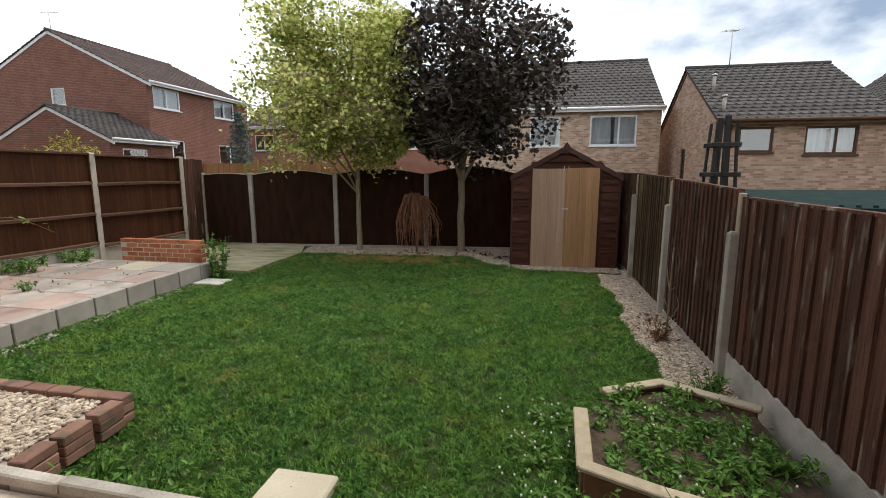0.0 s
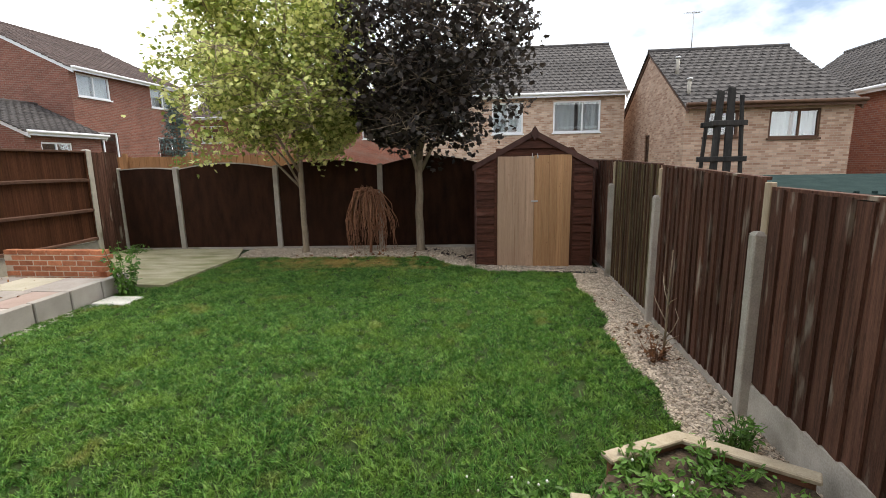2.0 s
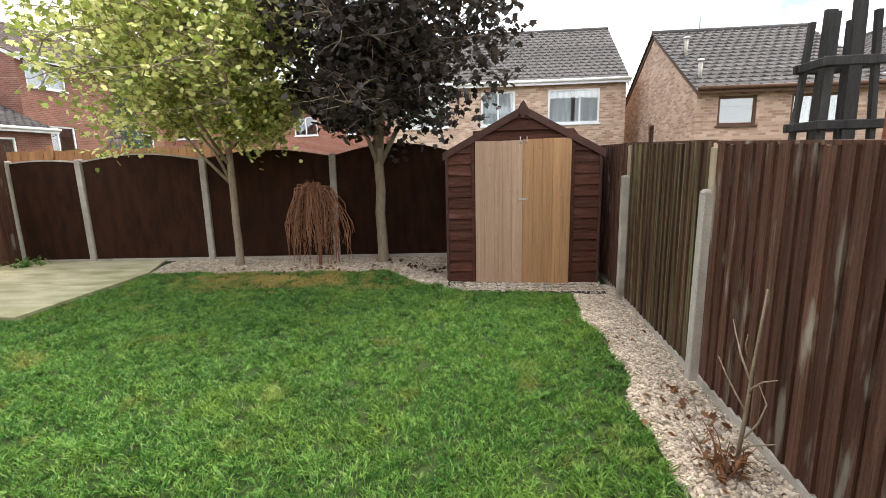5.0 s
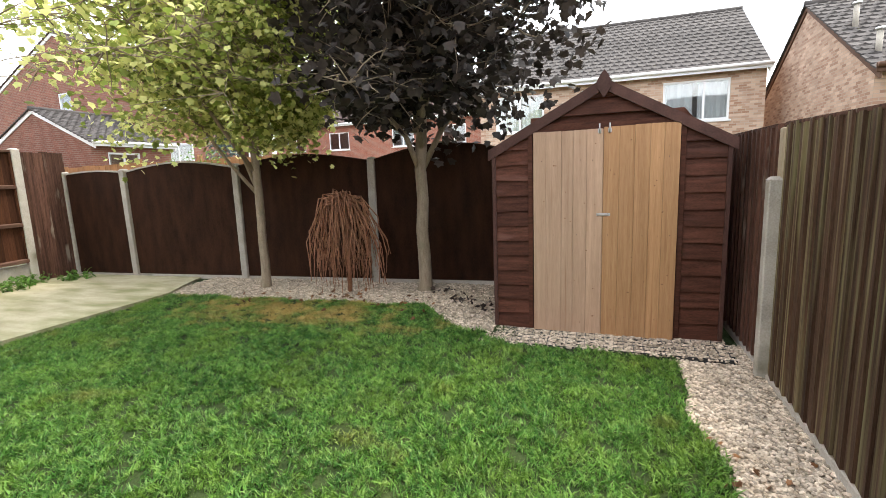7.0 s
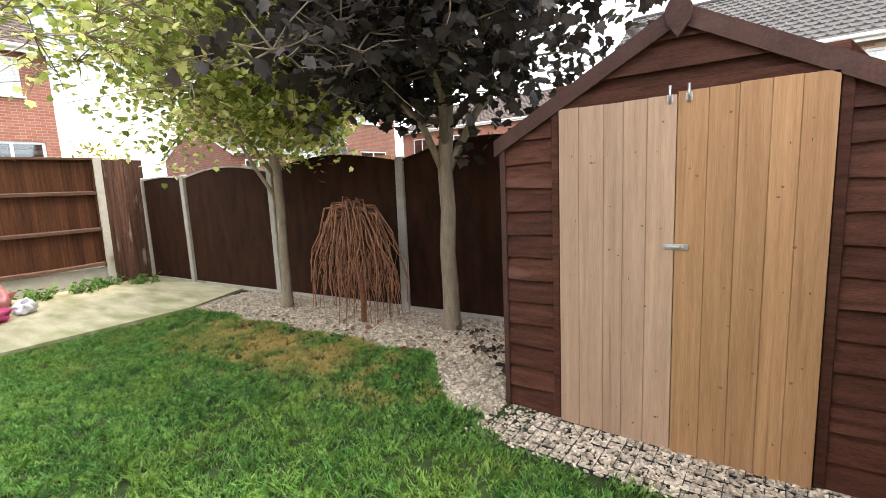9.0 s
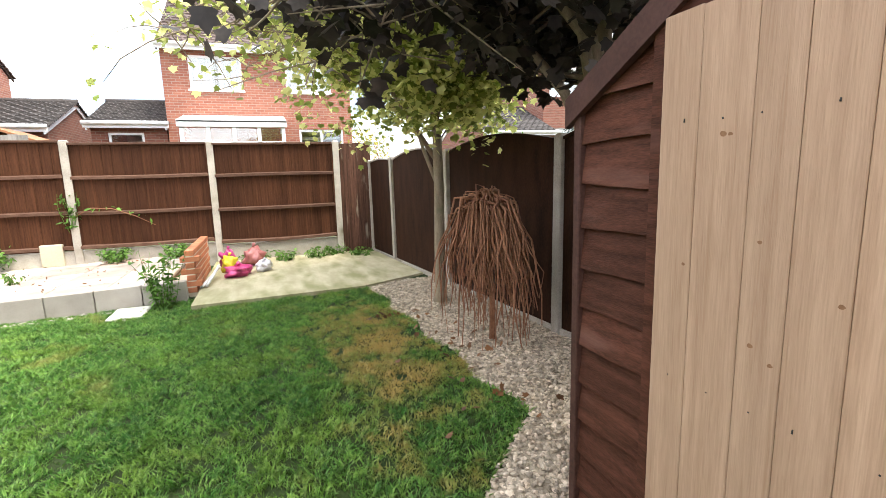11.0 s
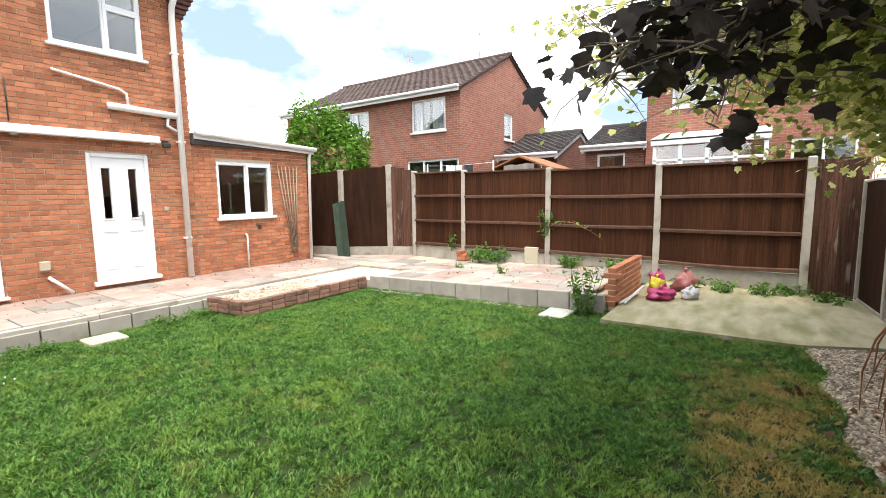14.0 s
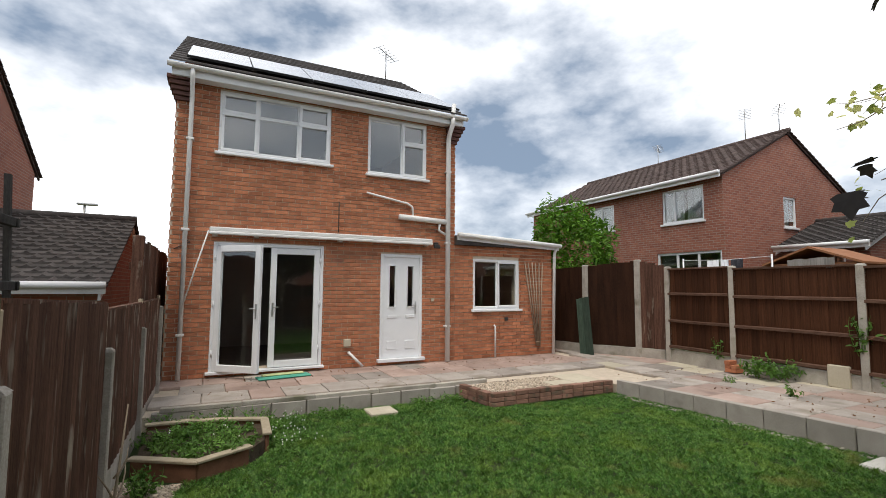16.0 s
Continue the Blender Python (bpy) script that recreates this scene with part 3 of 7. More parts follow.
gravel_box()
pebbles("bed_gravel", scatter(4200, -3.75, -2.05, 2.10, 2.87,
                              lambda x, y: x < -2.12 - 0.1 * (y - 2.2) and not (x < -3.3 and y > 2.48), lambda x, y: 0.172),
        "pale gravel filling the brick-edged bed", size=(0.01, 0.022))


def low_brick_wall():
    w = thing("low_brick_wall", (-5.6, 7.03, 0.1), "short low wall of red bricks on edge of patio", "wall", kind="structure")
    part("mortar", Shape().box(-6.36, -4.82, 6.975, 7.065, 0.05, 0.575), M_MORTAR, w, "pale mortar joints")
    for j in range(7):
        off = 0.11 if j % 2 else 0
        for i in range(8):
            x = -4.92 - i * 0.222 - off
            if x > -6.32:
                piece("brick", BRICK_MESH, w, pose(x, 7.02, 0.135 + j * 0.075, 0, rnd(-.5, .5), rnd(-.6, .6)))
        if off:
            piece("brick", BRICK_MESH, w, pose(-4.868, 7.02, 0.135 + j * 0.075, 0, 0, 90))
    w.location += Vector((0.13, 0.03, 0.015))
    return w


low_brick_wall()


def concrete_pad():
    s = Shape().prism([(-6.95, 7.12), (-3.95, 7.12), (-3.99, 9.0), (-4.38, 9.88), (-6.95, 9.68)], -0.05, 0.135)
    ob = solid("concrete_pad", s, surface("mossy_concrete", (0.34, 0.295, 0.18), (0.54, 0.48, 0.325), 2.5, 0.9, 0.5, 70, (1, 2.5, 1),
               spots=(0.25, 0.24, 0.115), spot_scale=2.0, spot_edge=(0.44, 0.70), spot_stretch=(0.9, 2.3, 1), depth=0.008),
               "worn mossy concrete pad in the garden corner", "concrete pad", "structure")
    return ob


concrete_pad()


def timber_bed():
    b = thing("raised_bed", (1.6, 3.2, 0), "low angular timber-edged bed full of weeds", "planter")
    wood = surface("pale_weathered_board", (0.30, 0.245, 0.165), (0.46, 0.39, 0.28), 4, 0.85, 0.5, 40, (3, 3, 3), 0.12)
    side = surface("brown_board_side", (0.13, 0.06, 0.035), (0.21, 0.10, 0.06), 4, 0.8, 0.5, 40, (3, 3, 3), 0.12)
    pts = [(2.13, 3.62), (1.61, 3.93), (1.18, 3.70), (0.98, 3.38), (0.95, 2.78), (1.30, 2.63), (1.75, 2.50), (2.13, 2.52)]
    for i in range(7):
        if i == 2:
            continue
        (x0, y0), (x1, y1) = pts[i], pts[i + 1]
        d = math.hypot(x1 - x0, y1 - y0)
        m = pose((x0 + x1) / 2, (y0 + y1) / 2, 0, 0, rnd(-1, 1), math.degrees(math.atan2(y1 - y0, x1 - x0)))
        bd = part("board", Shape().cbox(-d / 2, d / 2, -0.02, 0.02, -0.03, 0.165, 0.006, m=m), side, b)
        part("capping", Shape().cbox(-d / 2 - 0.02, d / 2 + 0.02, -0.045, 0.045, 0.168, 0.195, 0.006, m=m), wood, bd, "pale weathered capping board")
    inner = [(x * 0.97 + 1.6 * 0.03, y * 0.97 + 3.2 * 0.03) for x, y in pts]
    part("soil", Shape().prism(inner[::-1], -0.02, 0.13), M_SOIL, b, "dark weedy soil")
    return b


timber_bed()

# ---- fences ----


def concrete_post(fence, x, y, z0, z1, w=0.10, lean=(0, 0)):
    m = Matrix.Translation((x, y, z0)) @ pose(0, 0, 0, lean[0], lean[1], 0)
    h = z1 - z0
    s = Shape().cbox(-w / 2, w / 2, -w / 2, w / 2, 0, h - 0.02, 0.008, m=m)
    q = w / 2
    s.add([(-q, -q, h - .021), (q, -q, h - .021), (q, q, h - .021), (-q, q, h - .021), (-q * .45, -q * .7, h), (q * .45, -q * .7, h), (q * .45, q * .7, h), (-q * .45, q * .7, h)],
          [(4, 5, 6, 7), (0, 1, 5, 4), (1, 2, 6, 5), (2, 3, 7, 6), (3, 0, 4, 7)], m=m)
    return part("post", s, M_CONCRETE, fence, "weathered concrete post")


def fence_boards(p, a, b, z0, z1, mat, width=0.115, out=1, wobble=0.02, thick=0.014, top=None):
    """Overlapping upright boards from a to b, each a piece of its own."""
    (x0, y0), (x1, y1) = a, b
    d = math.hypot(x1 - x0, y1 - y0)
    ang = math.degrees(math.atan2(y1 - y0, x1 - x0))
    n = max(1, int(d / width))
    w = d / n
    kinds = [Shape().add([(-w * 0.62, 0, 0), (w * 0.62, 0, 0), (w * 0.62, out * thick * 1.7, 0), (-w * 0.62, out * thick * 0.5, 0),
                          (-w * 0.62, 0, 1), (w * 0.62, 0, 1), (w * 0.62, out * thick * 1.7, 1), (-w * 0.62, out * thick * 0.5, 1)],
                         [(0, 3, 2, 1), (4, 5, 6, 7), (0, 1, 5, 4), (1, 2, 6, 5), (2, 3, 7, 6), (3, 0, 4, 7)]).mesh("board", mat) for _ in range(2)]
    for i in range(n):
        f = (i + 0.5) / n
        hi = (top(f) if top else z1) + rnd(-wobble, wobble)
        m = pose(x0 + (x1 - x0) * f, y0 + (y1 - y0) * f, z0 + rnd(0, 0.012), 0, rnd(-.35, .35), ang + rnd(-1.2, 1.2))
        piece("board", kinds[i % 2], p, m @ Matrix.Diagonal((1, 1, hi - z0, 1)))


def right_fence():
    ys = [10.23, 8.30, 6.37, 4.43, 2.50, 0.57]
    fence = thing("board_fence", (2.04, 5.5, 0), "dark brown upright-board fence with concrete posts beside the gravel", "fence")
    new_wood = surface("new_timber", (0.33, 0.26, 0.175), (0.46, 0.38, 0.27), 4, 0.7, 0.3, 40, (6, 6, 0.8))
    for i, y in enumerate(ys):
        post = concrete_post(fence, 2.085, y, -0.1, {8.30: 1.385, 6.37: 1.35, 4.43: 1.255, 2.50: 1.25}.get(y, 1.41), 0.08, (rnd(-.5, .5), rnd(-.5, .5)))
        part("timber_extension", Shape().cbox(2.10, 2.14, y - 0.035, y + 0.03, 1.15, 1.69 if y > 7 else 1.62 if y > 5 else 1.56, 0.005), new_wood, post, "pale timber strip")
    for i in range(5):
        y1, y0 = ys[i] - 0.055, ys[i + 1] + 0.055
        hi, lo = ((1.72, 1.70), (1.70, 1.65), (1.64, 1.57), (1.515, 1.505), (1.505, 1.50))[i]
        rails = Shape().add([(x, y, z) for dz in (0, .02) for x, y, z in ((2.10, y0, lo + dz), (2.155, y0, lo + dz), (2.155, y1, hi + dz), (2.10, y1, hi + dz))],
                            [(0, 3, 2, 1), (4, 5, 6, 7), (0, 1, 5, 4), (2, 3, 7, 6), (0, 4, 7, 3), (1, 2, 6, 5)])
        for z in (0.45, 0.90, 1.36):
            rails.cbox(2.14, 2.18, y0, y1, z, z + 0.07, 0.005)
        p = part("panel", rails, M_FENCE, fence)
        foot = 0.06 if i < 3 else 0.26
        part("gravel_board", Shape().cbox(2.095, 2.145, y0, y1, -0.1, foot, 0.006), M_CONCRETE, fence, "concrete gravel board")
        fence_boards(p, (2.12, y1), (2.12, y0), foot, 0, M_FENCE_ALGAE if i == 1 else M_FENCE, 0.105 if i < 3 else 0.125, -1, 0.008, thick=0.018,
                     top=lambda f, hi=hi, lo=lo: hi + (lo - hi) * f)
    fence.location += Vector((0.13, 0.07, 0))
    # the taller run beside the house
    p = thing("tall_fence", (2.36, 1.0, 0), "tall dark brown board fence beside the house corner", "fence")
    part("post", Shape().cbox(2.30, 2.42, 2.0, 2.1, -0.1, 2.30, 0.008), M_FENCE, p)
    part("rail", Shape().cbox(2.40, 2.45, -1.2, 2.0, 1.9, 1.98, 0.005), M_FENCE, p)
    fence_boards(p, (2.38, 2.0), (2.34, -1.4), 0.05, 2.27, M_FENCE, 0.14, -1, 0.03)


right_fence()


def left_fence():
    pts = [(-6.78, 9.14), (-6.86, 7.19), (-6.95, 5.26), (-6.99, 3.34), (-7.12, 1.90)]
    tops = [2.07, 2.07, 2.10, 2.14, 2.18]
    foot = [0.10, 0.12, 0.14, 0.16, 0.18]
    fence = thing("panel_fence", (-7.0, 5.5, 0.1), "dark brown panel fence with bowed rails and concrete posts", "fence")
    for (x, y), t in zip(pts, tops):
        concrete_post(fence, x, y, 0.0, t, 0.105, (rnd(-.4, .4), rnd(-.4, .4)))
    for i in range(4):
        (x1, y1), (x0, y0) = pts[i], pts[i + 1]
        d = math.hypot(x1 - x0, y1 - y0)
        m = Matrix.Translation(((x0 + x1) / 2, (y0 + y1) / 2, 0)) @ pose(0, 0, 0, 0, 0, math.degrees(math.atan2(y1 - y0, x1 - x0)))
        h = d / 2 - 0.045
        z0 = 0.47 if i else 0.42
        part("gravel_board", Shape().cbox(-h, h, -0.025, 0.025, 0.05, z0 - 0.01, 0.006, m=m), M_CONCRETE, fence, "concrete gravel board")
        top = (tops[i] + tops[i + 1]) / 2 - 0.06
        p = part("panel", Shape().cbox(-h, h, -0.055, 0.03, top, top + 0.035, 0.005, m=m), M_RAIL, fence)
        for z in (z0 + 0.02, z0 + (top - z0) * 0.34, z0 + (top - z0) * 0.68):
            s = Shape()
            sag = rnd(-0.025, 0.012)
            v, f = [], [(0, 1, 2, 3), (27, 26, 25, 24)]
            for q in range(7):
                u = -h + 2 * h * q / 6
                zz = z + sag * (1 - (u / h) ** 2)
                v += [(u, -0.06, zz), (u, -0.012, zz + 0.01), (u, -0.012, zz + 0.055), (u, -0.06, zz + 0.04)]
            for q in range(6):
                f += [(4 * q + j, 4 * q + 4 + j, 4 * q + 4 + (j + 1) % 4, 4 * q + (j + 1) % 4) for j in range(4)]
            s.add(v, f, m=m)
            part("rail", s, M_RAIL, p)
        for s in (-1, 1):
            part("side_batten", Shape().cbox(s * h - 0.02, s * h + 0.02, -0.04, -0.012, z0, top, 0.004, m=m), M_FENCE_LEFT, p)
        a, b = m @ Vector((-h, 0.0, 0)), m @ Vector((h, 0.0, 0))
        fence_boards(p, (a.x, a.y), (b.x, b.y), z0, top, M_FENCE_LEFT, 0.125, -1, 0.004, 0.009)
    # narrow board filling at the far corner
    p = thing("corner_fence", (-6.85, 9.4, 0.1), "narrow dark board infill at the fence corner", "fence")
    fence_boards(p, (-6.80, 9.20), (-6.70, 9.74), 0.1, 2.02, M_FENCE, 0.085, 1, 0.01)
    # the run that turns towards the house
    jog = [(-7.22, 1.72), (-7.02, 1.22), (-6.42, 0.22), (-6.10, -1.3)]
    tall = [2.25, 2.36, 2.26, 2.2]
    tallf = thing("side_fence", (-6.7, 0.5, 0.1), "tall dark brown boarded fence turning beside the house", "fence")
    for (x, y), t in list(zip(jog, tall))[1:3]:
        concrete_post(tallf, x, y, 0.05, t, 0.12)
    for i in range(3):
        (x0, y0), (x1, y1) = jog[i], jog[i + 1]
        m = Matrix.Translation(((x0 + x1) / 2, (y0 + y1) / 2, 0)) @ pose(0, 0, 0, 0, 0, math.degrees(math.atan2(y1 - y0, x1 - x0)))
        h = math.hypot(x1 - x0, y1 - y0) / 2
        p = part("gravel_board", Shape().cbox(-h, h, -0.025, 0.025, 0.05, 0.40, 0.006, m=m), M_CONCRETE, tallf, "concrete gravel board")
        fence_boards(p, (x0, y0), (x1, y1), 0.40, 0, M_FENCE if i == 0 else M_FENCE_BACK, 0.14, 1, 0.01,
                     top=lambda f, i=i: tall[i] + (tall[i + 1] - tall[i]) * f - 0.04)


left_fence()


def back_fence():
    xs = [-6.72, -5.56, -3.64, -1.65, 0.33, 2.15]
    fence = thing("arched_fence", (-2.5, 9.9, 0.1), "smooth dark brown arched-top fence panels behind the trees", "fence")
    for x in xs[:5]:
        concrete_post(fence, x, back_fence_y(x), 0.0, 1.735, 0.10, (rnd(-.3, .3), rnd(-.8, .8)))
    for i in range(5):
        x0, x1 = xs[i] + 0.045, xs[i + 1] - 0.045
        y0, y1 = back_fence_y(x0), back_fence_y(x1)
        n = 14
        rise = (0.03, 0.10, 0.11, 0.16, 0.14)[i]
        tops = [1.68 + rise * math.sin(math.pi * k / n) for k in range(n + 1)]
        s, cap = Shape(), Shape()
        for shape, half, lo in ((s, .012, lambda k: .16), (cap, .03, lambda k: tops[k])):
            v = []
            for k in range(n + 1):
                x, y = x0 + (x1 - x0) * k / n, y0 + (y1 - y0) * k / n
                hi = tops[k] if shape is s else tops[k] + .022
                v += [(x, y - half, lo(k)), (x, y + half, lo(k)), (x, y + half, hi), (x, y - half, hi)]
            f = [(0, 1, 2, 3), (4 * n + 3, 4 * n + 2, 4 * n + 1, 4 * n)]
            for k in range(n):
                f += [(4 * k + j, 4 * k + 4 + j, 4 * k + 4 + (j + 1) % 4, 4 * k + (j + 1) % 4) for j in range(4)]
            shape.add(v, [q[::-1] for q in f])
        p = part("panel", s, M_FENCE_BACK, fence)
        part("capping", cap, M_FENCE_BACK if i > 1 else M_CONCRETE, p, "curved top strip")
        part("gravel_board", Shape().add(
            [(x0, y0 - .03, 0), (x1, y1 - .03, 0), (x1, y1 + .03, 0), (x0, y0 + .03, 0), (x0, y0 - .03, .16), (x1, y1 - .03, .16), (x1, y1 + .03, .16), (x0, y0 + .03, .16)],
            [(0, 3, 2, 1), (4, 5, 6, 7), (0, 1, 5, 4), (2, 3, 7, 6), (0, 4, 7, 3), (1, 2, 6, 5)]), M_CONCRETE, fence, "concrete gravel board")


back_fence()

# ---- shed ----
SX0, SX1, SY0, SY1, SHED_Z = 0.08, 1.92, 8.95, 10.08, 0.06
SMID, EAVE, APEX = 1.0, 1.665, 2.17


def clad_board(x0, x1, y, z, h, m=None, wavy=0.003):
    """One overlapping weatherboard, thick at its waney foot."""
    n = 6
    v, f = [], [(0, 3, 2, 1), (4 * n, 4 * n + 1, 4 * n + 2, 4 * n + 3)]
    ph, tilt = rnd(0, 6.28), rnd(-0.004, 0.004)
    for k in range(n + 1):
        u = k / n
        e = wavy * math.sin(ph + u * 4.4) + tilt * (u - 0.5) * 2 + rnd(-0.0015, 0.0015)
        x = x0 + (x1 - x0) * u
        v += [(x, y, z + e), (x, y - 0.027, z + e), (x, y - 0.007, z + h), (x, y, z + h)]
    for k in range(n):
        a, b = 4 * k, 4 * k + 4
        f += [(a + j, a + (j + 1) % 4, b + (j + 1) % 4, b + j) for j in range(4)]
    return Shape().add(v, [q[::-1] for q in f], m=m)


def roof_z(x):
    return EAVE + (APEX - EAVE) * (1 - abs(x - SMID) / (SX1 - SMID))


def shed():
    s = thing("garden_shed", (SMID, SY0, SHED_Z), "dark brown timber shed with pale new double doors", "shed")
    part("floor_board", Shape().box(SX0 + .02, SX1 - .02, SY0, SY1, SHED_Z - 0.03, SHED_Z + 0.03), M_SHED, s)
    part("rear_wall", Shape().box(SX0 + .02, SX1 - .02, SY1 - 0.03, SY1, SHED_Z, EAVE), M_SHED, s)
    for x0, x1 in ((SX0 + .02, SX0 + .05), (SX1 - .05, SX1 - .02)):
        part("side_wall", Shape().box(x0, x1, SY0, SY1, SHED_Z, EAVE - 0.02), M_SHED, s)
    for x0, x1 in ((SX0 + .02, 0.45), (1.55, SX1 - .02)):
        part("front_wall", Shape().box(x0, x1, SY0, SY0 + 0.02, SHED_Z, EAVE), M_SHED, s)
    for y in (SY0, SY1):
        part("gable", Shape().add([(SX0 + .02, y, EAVE), (SX1 - .02, y, EAVE), (SMID, y, APEX - .03)], [(0, 1, 2)]), M_SHED, s)
    rows = 12
    h = (EAVE - SHED_Z) / rows
    for j in range(rows):
        z = SHED_Z + j * h
        part("weatherboard", clad_board(SX0, 0.405, SY0, z, h + 0.02), M_SHED, s)
        part("weatherboard", clad_board(1.595, SX1, SY0, z, h + 0.02), M_SHED, s)
        # left side wall, turned
        m = Matrix.Translation((SX0 + .02, SY0, 0)) @ pose(0, 0, 0, 0, 0, -90)
        part("weatherboard", clad_board(-(SY1 - SY0), 0, 0, z, h + 0.02, m=m), M_SHED, s)
    # gable boards narrow with the slope
    z = EAVE
    while z < APEX - 0.06:
        half = (SX1 - SMID) * (1 - (z - EAVE) / (APEX - EAVE))
        up = (SX1 - SMID) * max(0.02, 1 - (z + 0.135 - EAVE) / (APEX - EAVE))
        if z < 1.80:
            for a0, a1, b0, b1 in ((SMID - half, 0.405, SMID - up, 0.405), (1.595, SMID + half, 1.595, SMID + up)):
                part("weatherboard", Shape().add([(a0, SY0, z), (a1, SY0, z), (a1, SY0 - .030, z), (a0, SY0 - .030, z),
                                                  (b0, SY0, z + .135), (b1, SY0, z + .135), (b1, SY0 - .003, z + .135), (b0, SY0 - .003, z + .135)],
                                                 [(0, 1, 2, 3), (4, 7, 6, 5), (3, 2, 6, 7), (0, 4, 5, 1), (0, 3, 7, 4), (1, 5, 6, 2)]), M_SHED, s)
        else:
            part("weatherboard", Shape().add([(SMID - half, SY0, z), (SMID + half, SY0, z), (SMID + half, SY0 - .030, z), (SMID - half, SY0 - .030, z),
                                              (SMID - up, SY0, z + .14), (SMID + up, SY0, z + .14), (SMID + up, SY0 - .003, z + .14), (SMID - up, SY0 - .003, z + .14)],
                                             [(0, 1, 2, 3), (4, 7, 6, 5), (3, 2, 6, 7), (0, 4, 5, 1), (0, 3, 7, 4), (1, 5, 6, 2)]), M_SHED, s)
        z += 0.125 if z < 1.7 else 0.13
    for x in (0.405, 1.595):
        part("door_post", Shape().cbox(x - 0.02, x + 0.02, SY0 - 0.036, SY0 + .03, SHED_Z, 1.80, 0.003), M_SHED, s)
    part("lintel", Shape().cbox(0.385, 1.615, SY0 - 0.034, SY0 + .03, 1.795, 1.86, 0.003), M_SHED, s)
    for x in (SX0, SX1 - 0.0):
        part("corner_strip", Shape().cbox(x - 0.016, x + 0.016, SY0 - 0.036, SY0 + 0.02, SHED_Z, EAVE, 0.003), M_SHED_TRIM, s)
    # roof, felt over boards, with barge boards and a pointed finial
    felt = surface("black_roof_felt", (0.045, 0.038, 0.035), (0.08, 0.07, 0.065), 6, 0.95, 0.6, 120)
    slope = math.atan2(APEX - EAVE, SX1 - SMID)
    ex = 0.035
    for side in (-1, 1):
        x1 = SMID + side * (SX1 - SMID + ex)
        z1 = EAVE - ex * math.tan(slope)
        t = 0.022
        y0, y1 = SY0 - 0.025, SY1 + 0.06
        v = [(SMID, y0, APEX), (x1, y0, z1), (x1, y1, z1), (SMID, y1, APEX)]
        v += [(a, b, c + t) for a, b, c in v]
        part("roof_sheet", Shape().add(v, [(0, 3, 2, 1), (4, 5, 6, 7), (0, 1, 5, 4), (2, 3, 7, 6), (0, 4, 7, 3), (1, 2, 6, 5)]), felt, s, "black felted roof slope")
        b0, b1 = SY0 - 0.05, SY0 - 0.026
        lo, hi = 0.065, 0.025
        v = [(SMID, b0, APEX - lo), (x1 + side * .01, b0, z1 - lo), (x1 + side * .01, b1, z1 - lo), (SMID, b1, APEX - lo),
             (SMID, b0, APEX + hi), (x1 + side * .01, b0, z1 + hi), (x1 + side * .01, b1, z1 + hi), (SMID, b1, APEX + hi)]
        part("barge_board", Shape().add(v, [(0, 3, 2, 1), (4, 5, 6, 7), (0, 1, 5, 4), (2, 3, 7, 6), (0, 4, 7, 3), (1, 2, 6, 5)]), M_SHED_TRIM, s, "brown sloping barge board")
    fin = [(SMID - .055, APEX + .0), (SMID - .05, APEX - .06), (SMID, APEX - .13), (SMID + .05, APEX - .06), (SMID + .055, APEX), (SMID + .03, APEX + .045), (SMID, APEX + .085), (SMID - .03, APEX + .045)]
    y0, y1 = SY0 - 0.075, SY0 - 0.052
    n = len(fin)
    part("finial", Shape().add([(x, y0, z) for x, z in fin] + [(x, y1, z) for x, z in fin],
                               [tuple(range(n)), tuple(range(n, 2 * n))[::-1]] + [(i, n + i, n + (i + 1) % n, (i + 1) % n) for i in range(n)]), M_SHED_TRIM, s, "pointed brown finial")
    # double doors of upright boards
    for k, (x0, x1) in enumerate(((0.432, 1.001), (1.0045, 1.572))):
        wood = M_DOORWOOD_WARM if k else M_DOORWOOD
        d = part("door", Shape().box(x0 + .002, x1 + (.004 if k == 0 else -.002), SY0 - 0.031, SY0 - 0.027, 0.06, 1.80), wood, s, "pale pine boarded door")
        edges = [x0] + [x0 + (x1 - x0) * (i + rnd(-.12, .12)) / 5 for i in range(1, 5)] + [x1]
        top = 1.80 + (0.012 if k else 0)
        foot = 0.045 if k else 0.055
        for i in range(5):
            part("board", Shape().cbox(edges[i] + 0.0006, edges[i + 1] - 0.0006, SY0 - 0.050, SY0 - 0.031, foot + rnd(-.003, .003), top + rnd(-.003, .003), 0.0022), wood, d)
        knot_mat = surface("dark_wood_knot", (0.17, 0.085, 0.04), (0.27, 0.145, 0.075), 40, 0.6, 0.2, 90)
        for _ in range(14):
            kx, kz = rnd(x0 + .04, x1 - .04), rnd(0.15, 1.7)
            r = rnd(0.004, 0.009)
            ring = [(kx + r * math.cos(a) * rnd(.8, 1.2), SY0 - 0.0506, kz + r * math.sin(a) * rnd(0.6, 0.9)) for a in np.arange(0, 6.28, 0.7)]
            part("knot", Shape().add(ring, [tuple(range(len(ring)))]), knot_mat, d, "dark knot in the pine")
        nails = Shape()
        for i in range(5):
            for z in (0.22, 0.92, 1.55):
                cx = (edges[i] + edges[i + 1]) / 2 + rnd(-.03, .03)
                nails.tube([(cx, SY0 - .0495, z + rnd(-.01, .01)), (cx, SY0 - .0512, z)], 0.0018, 6)
        tagged(part("nail_head", nails, M_BLACK, d, "dark nail heads"), kind="stuff")
        bx = x1 - 0.03 if k == 0 else x0 + 0.045
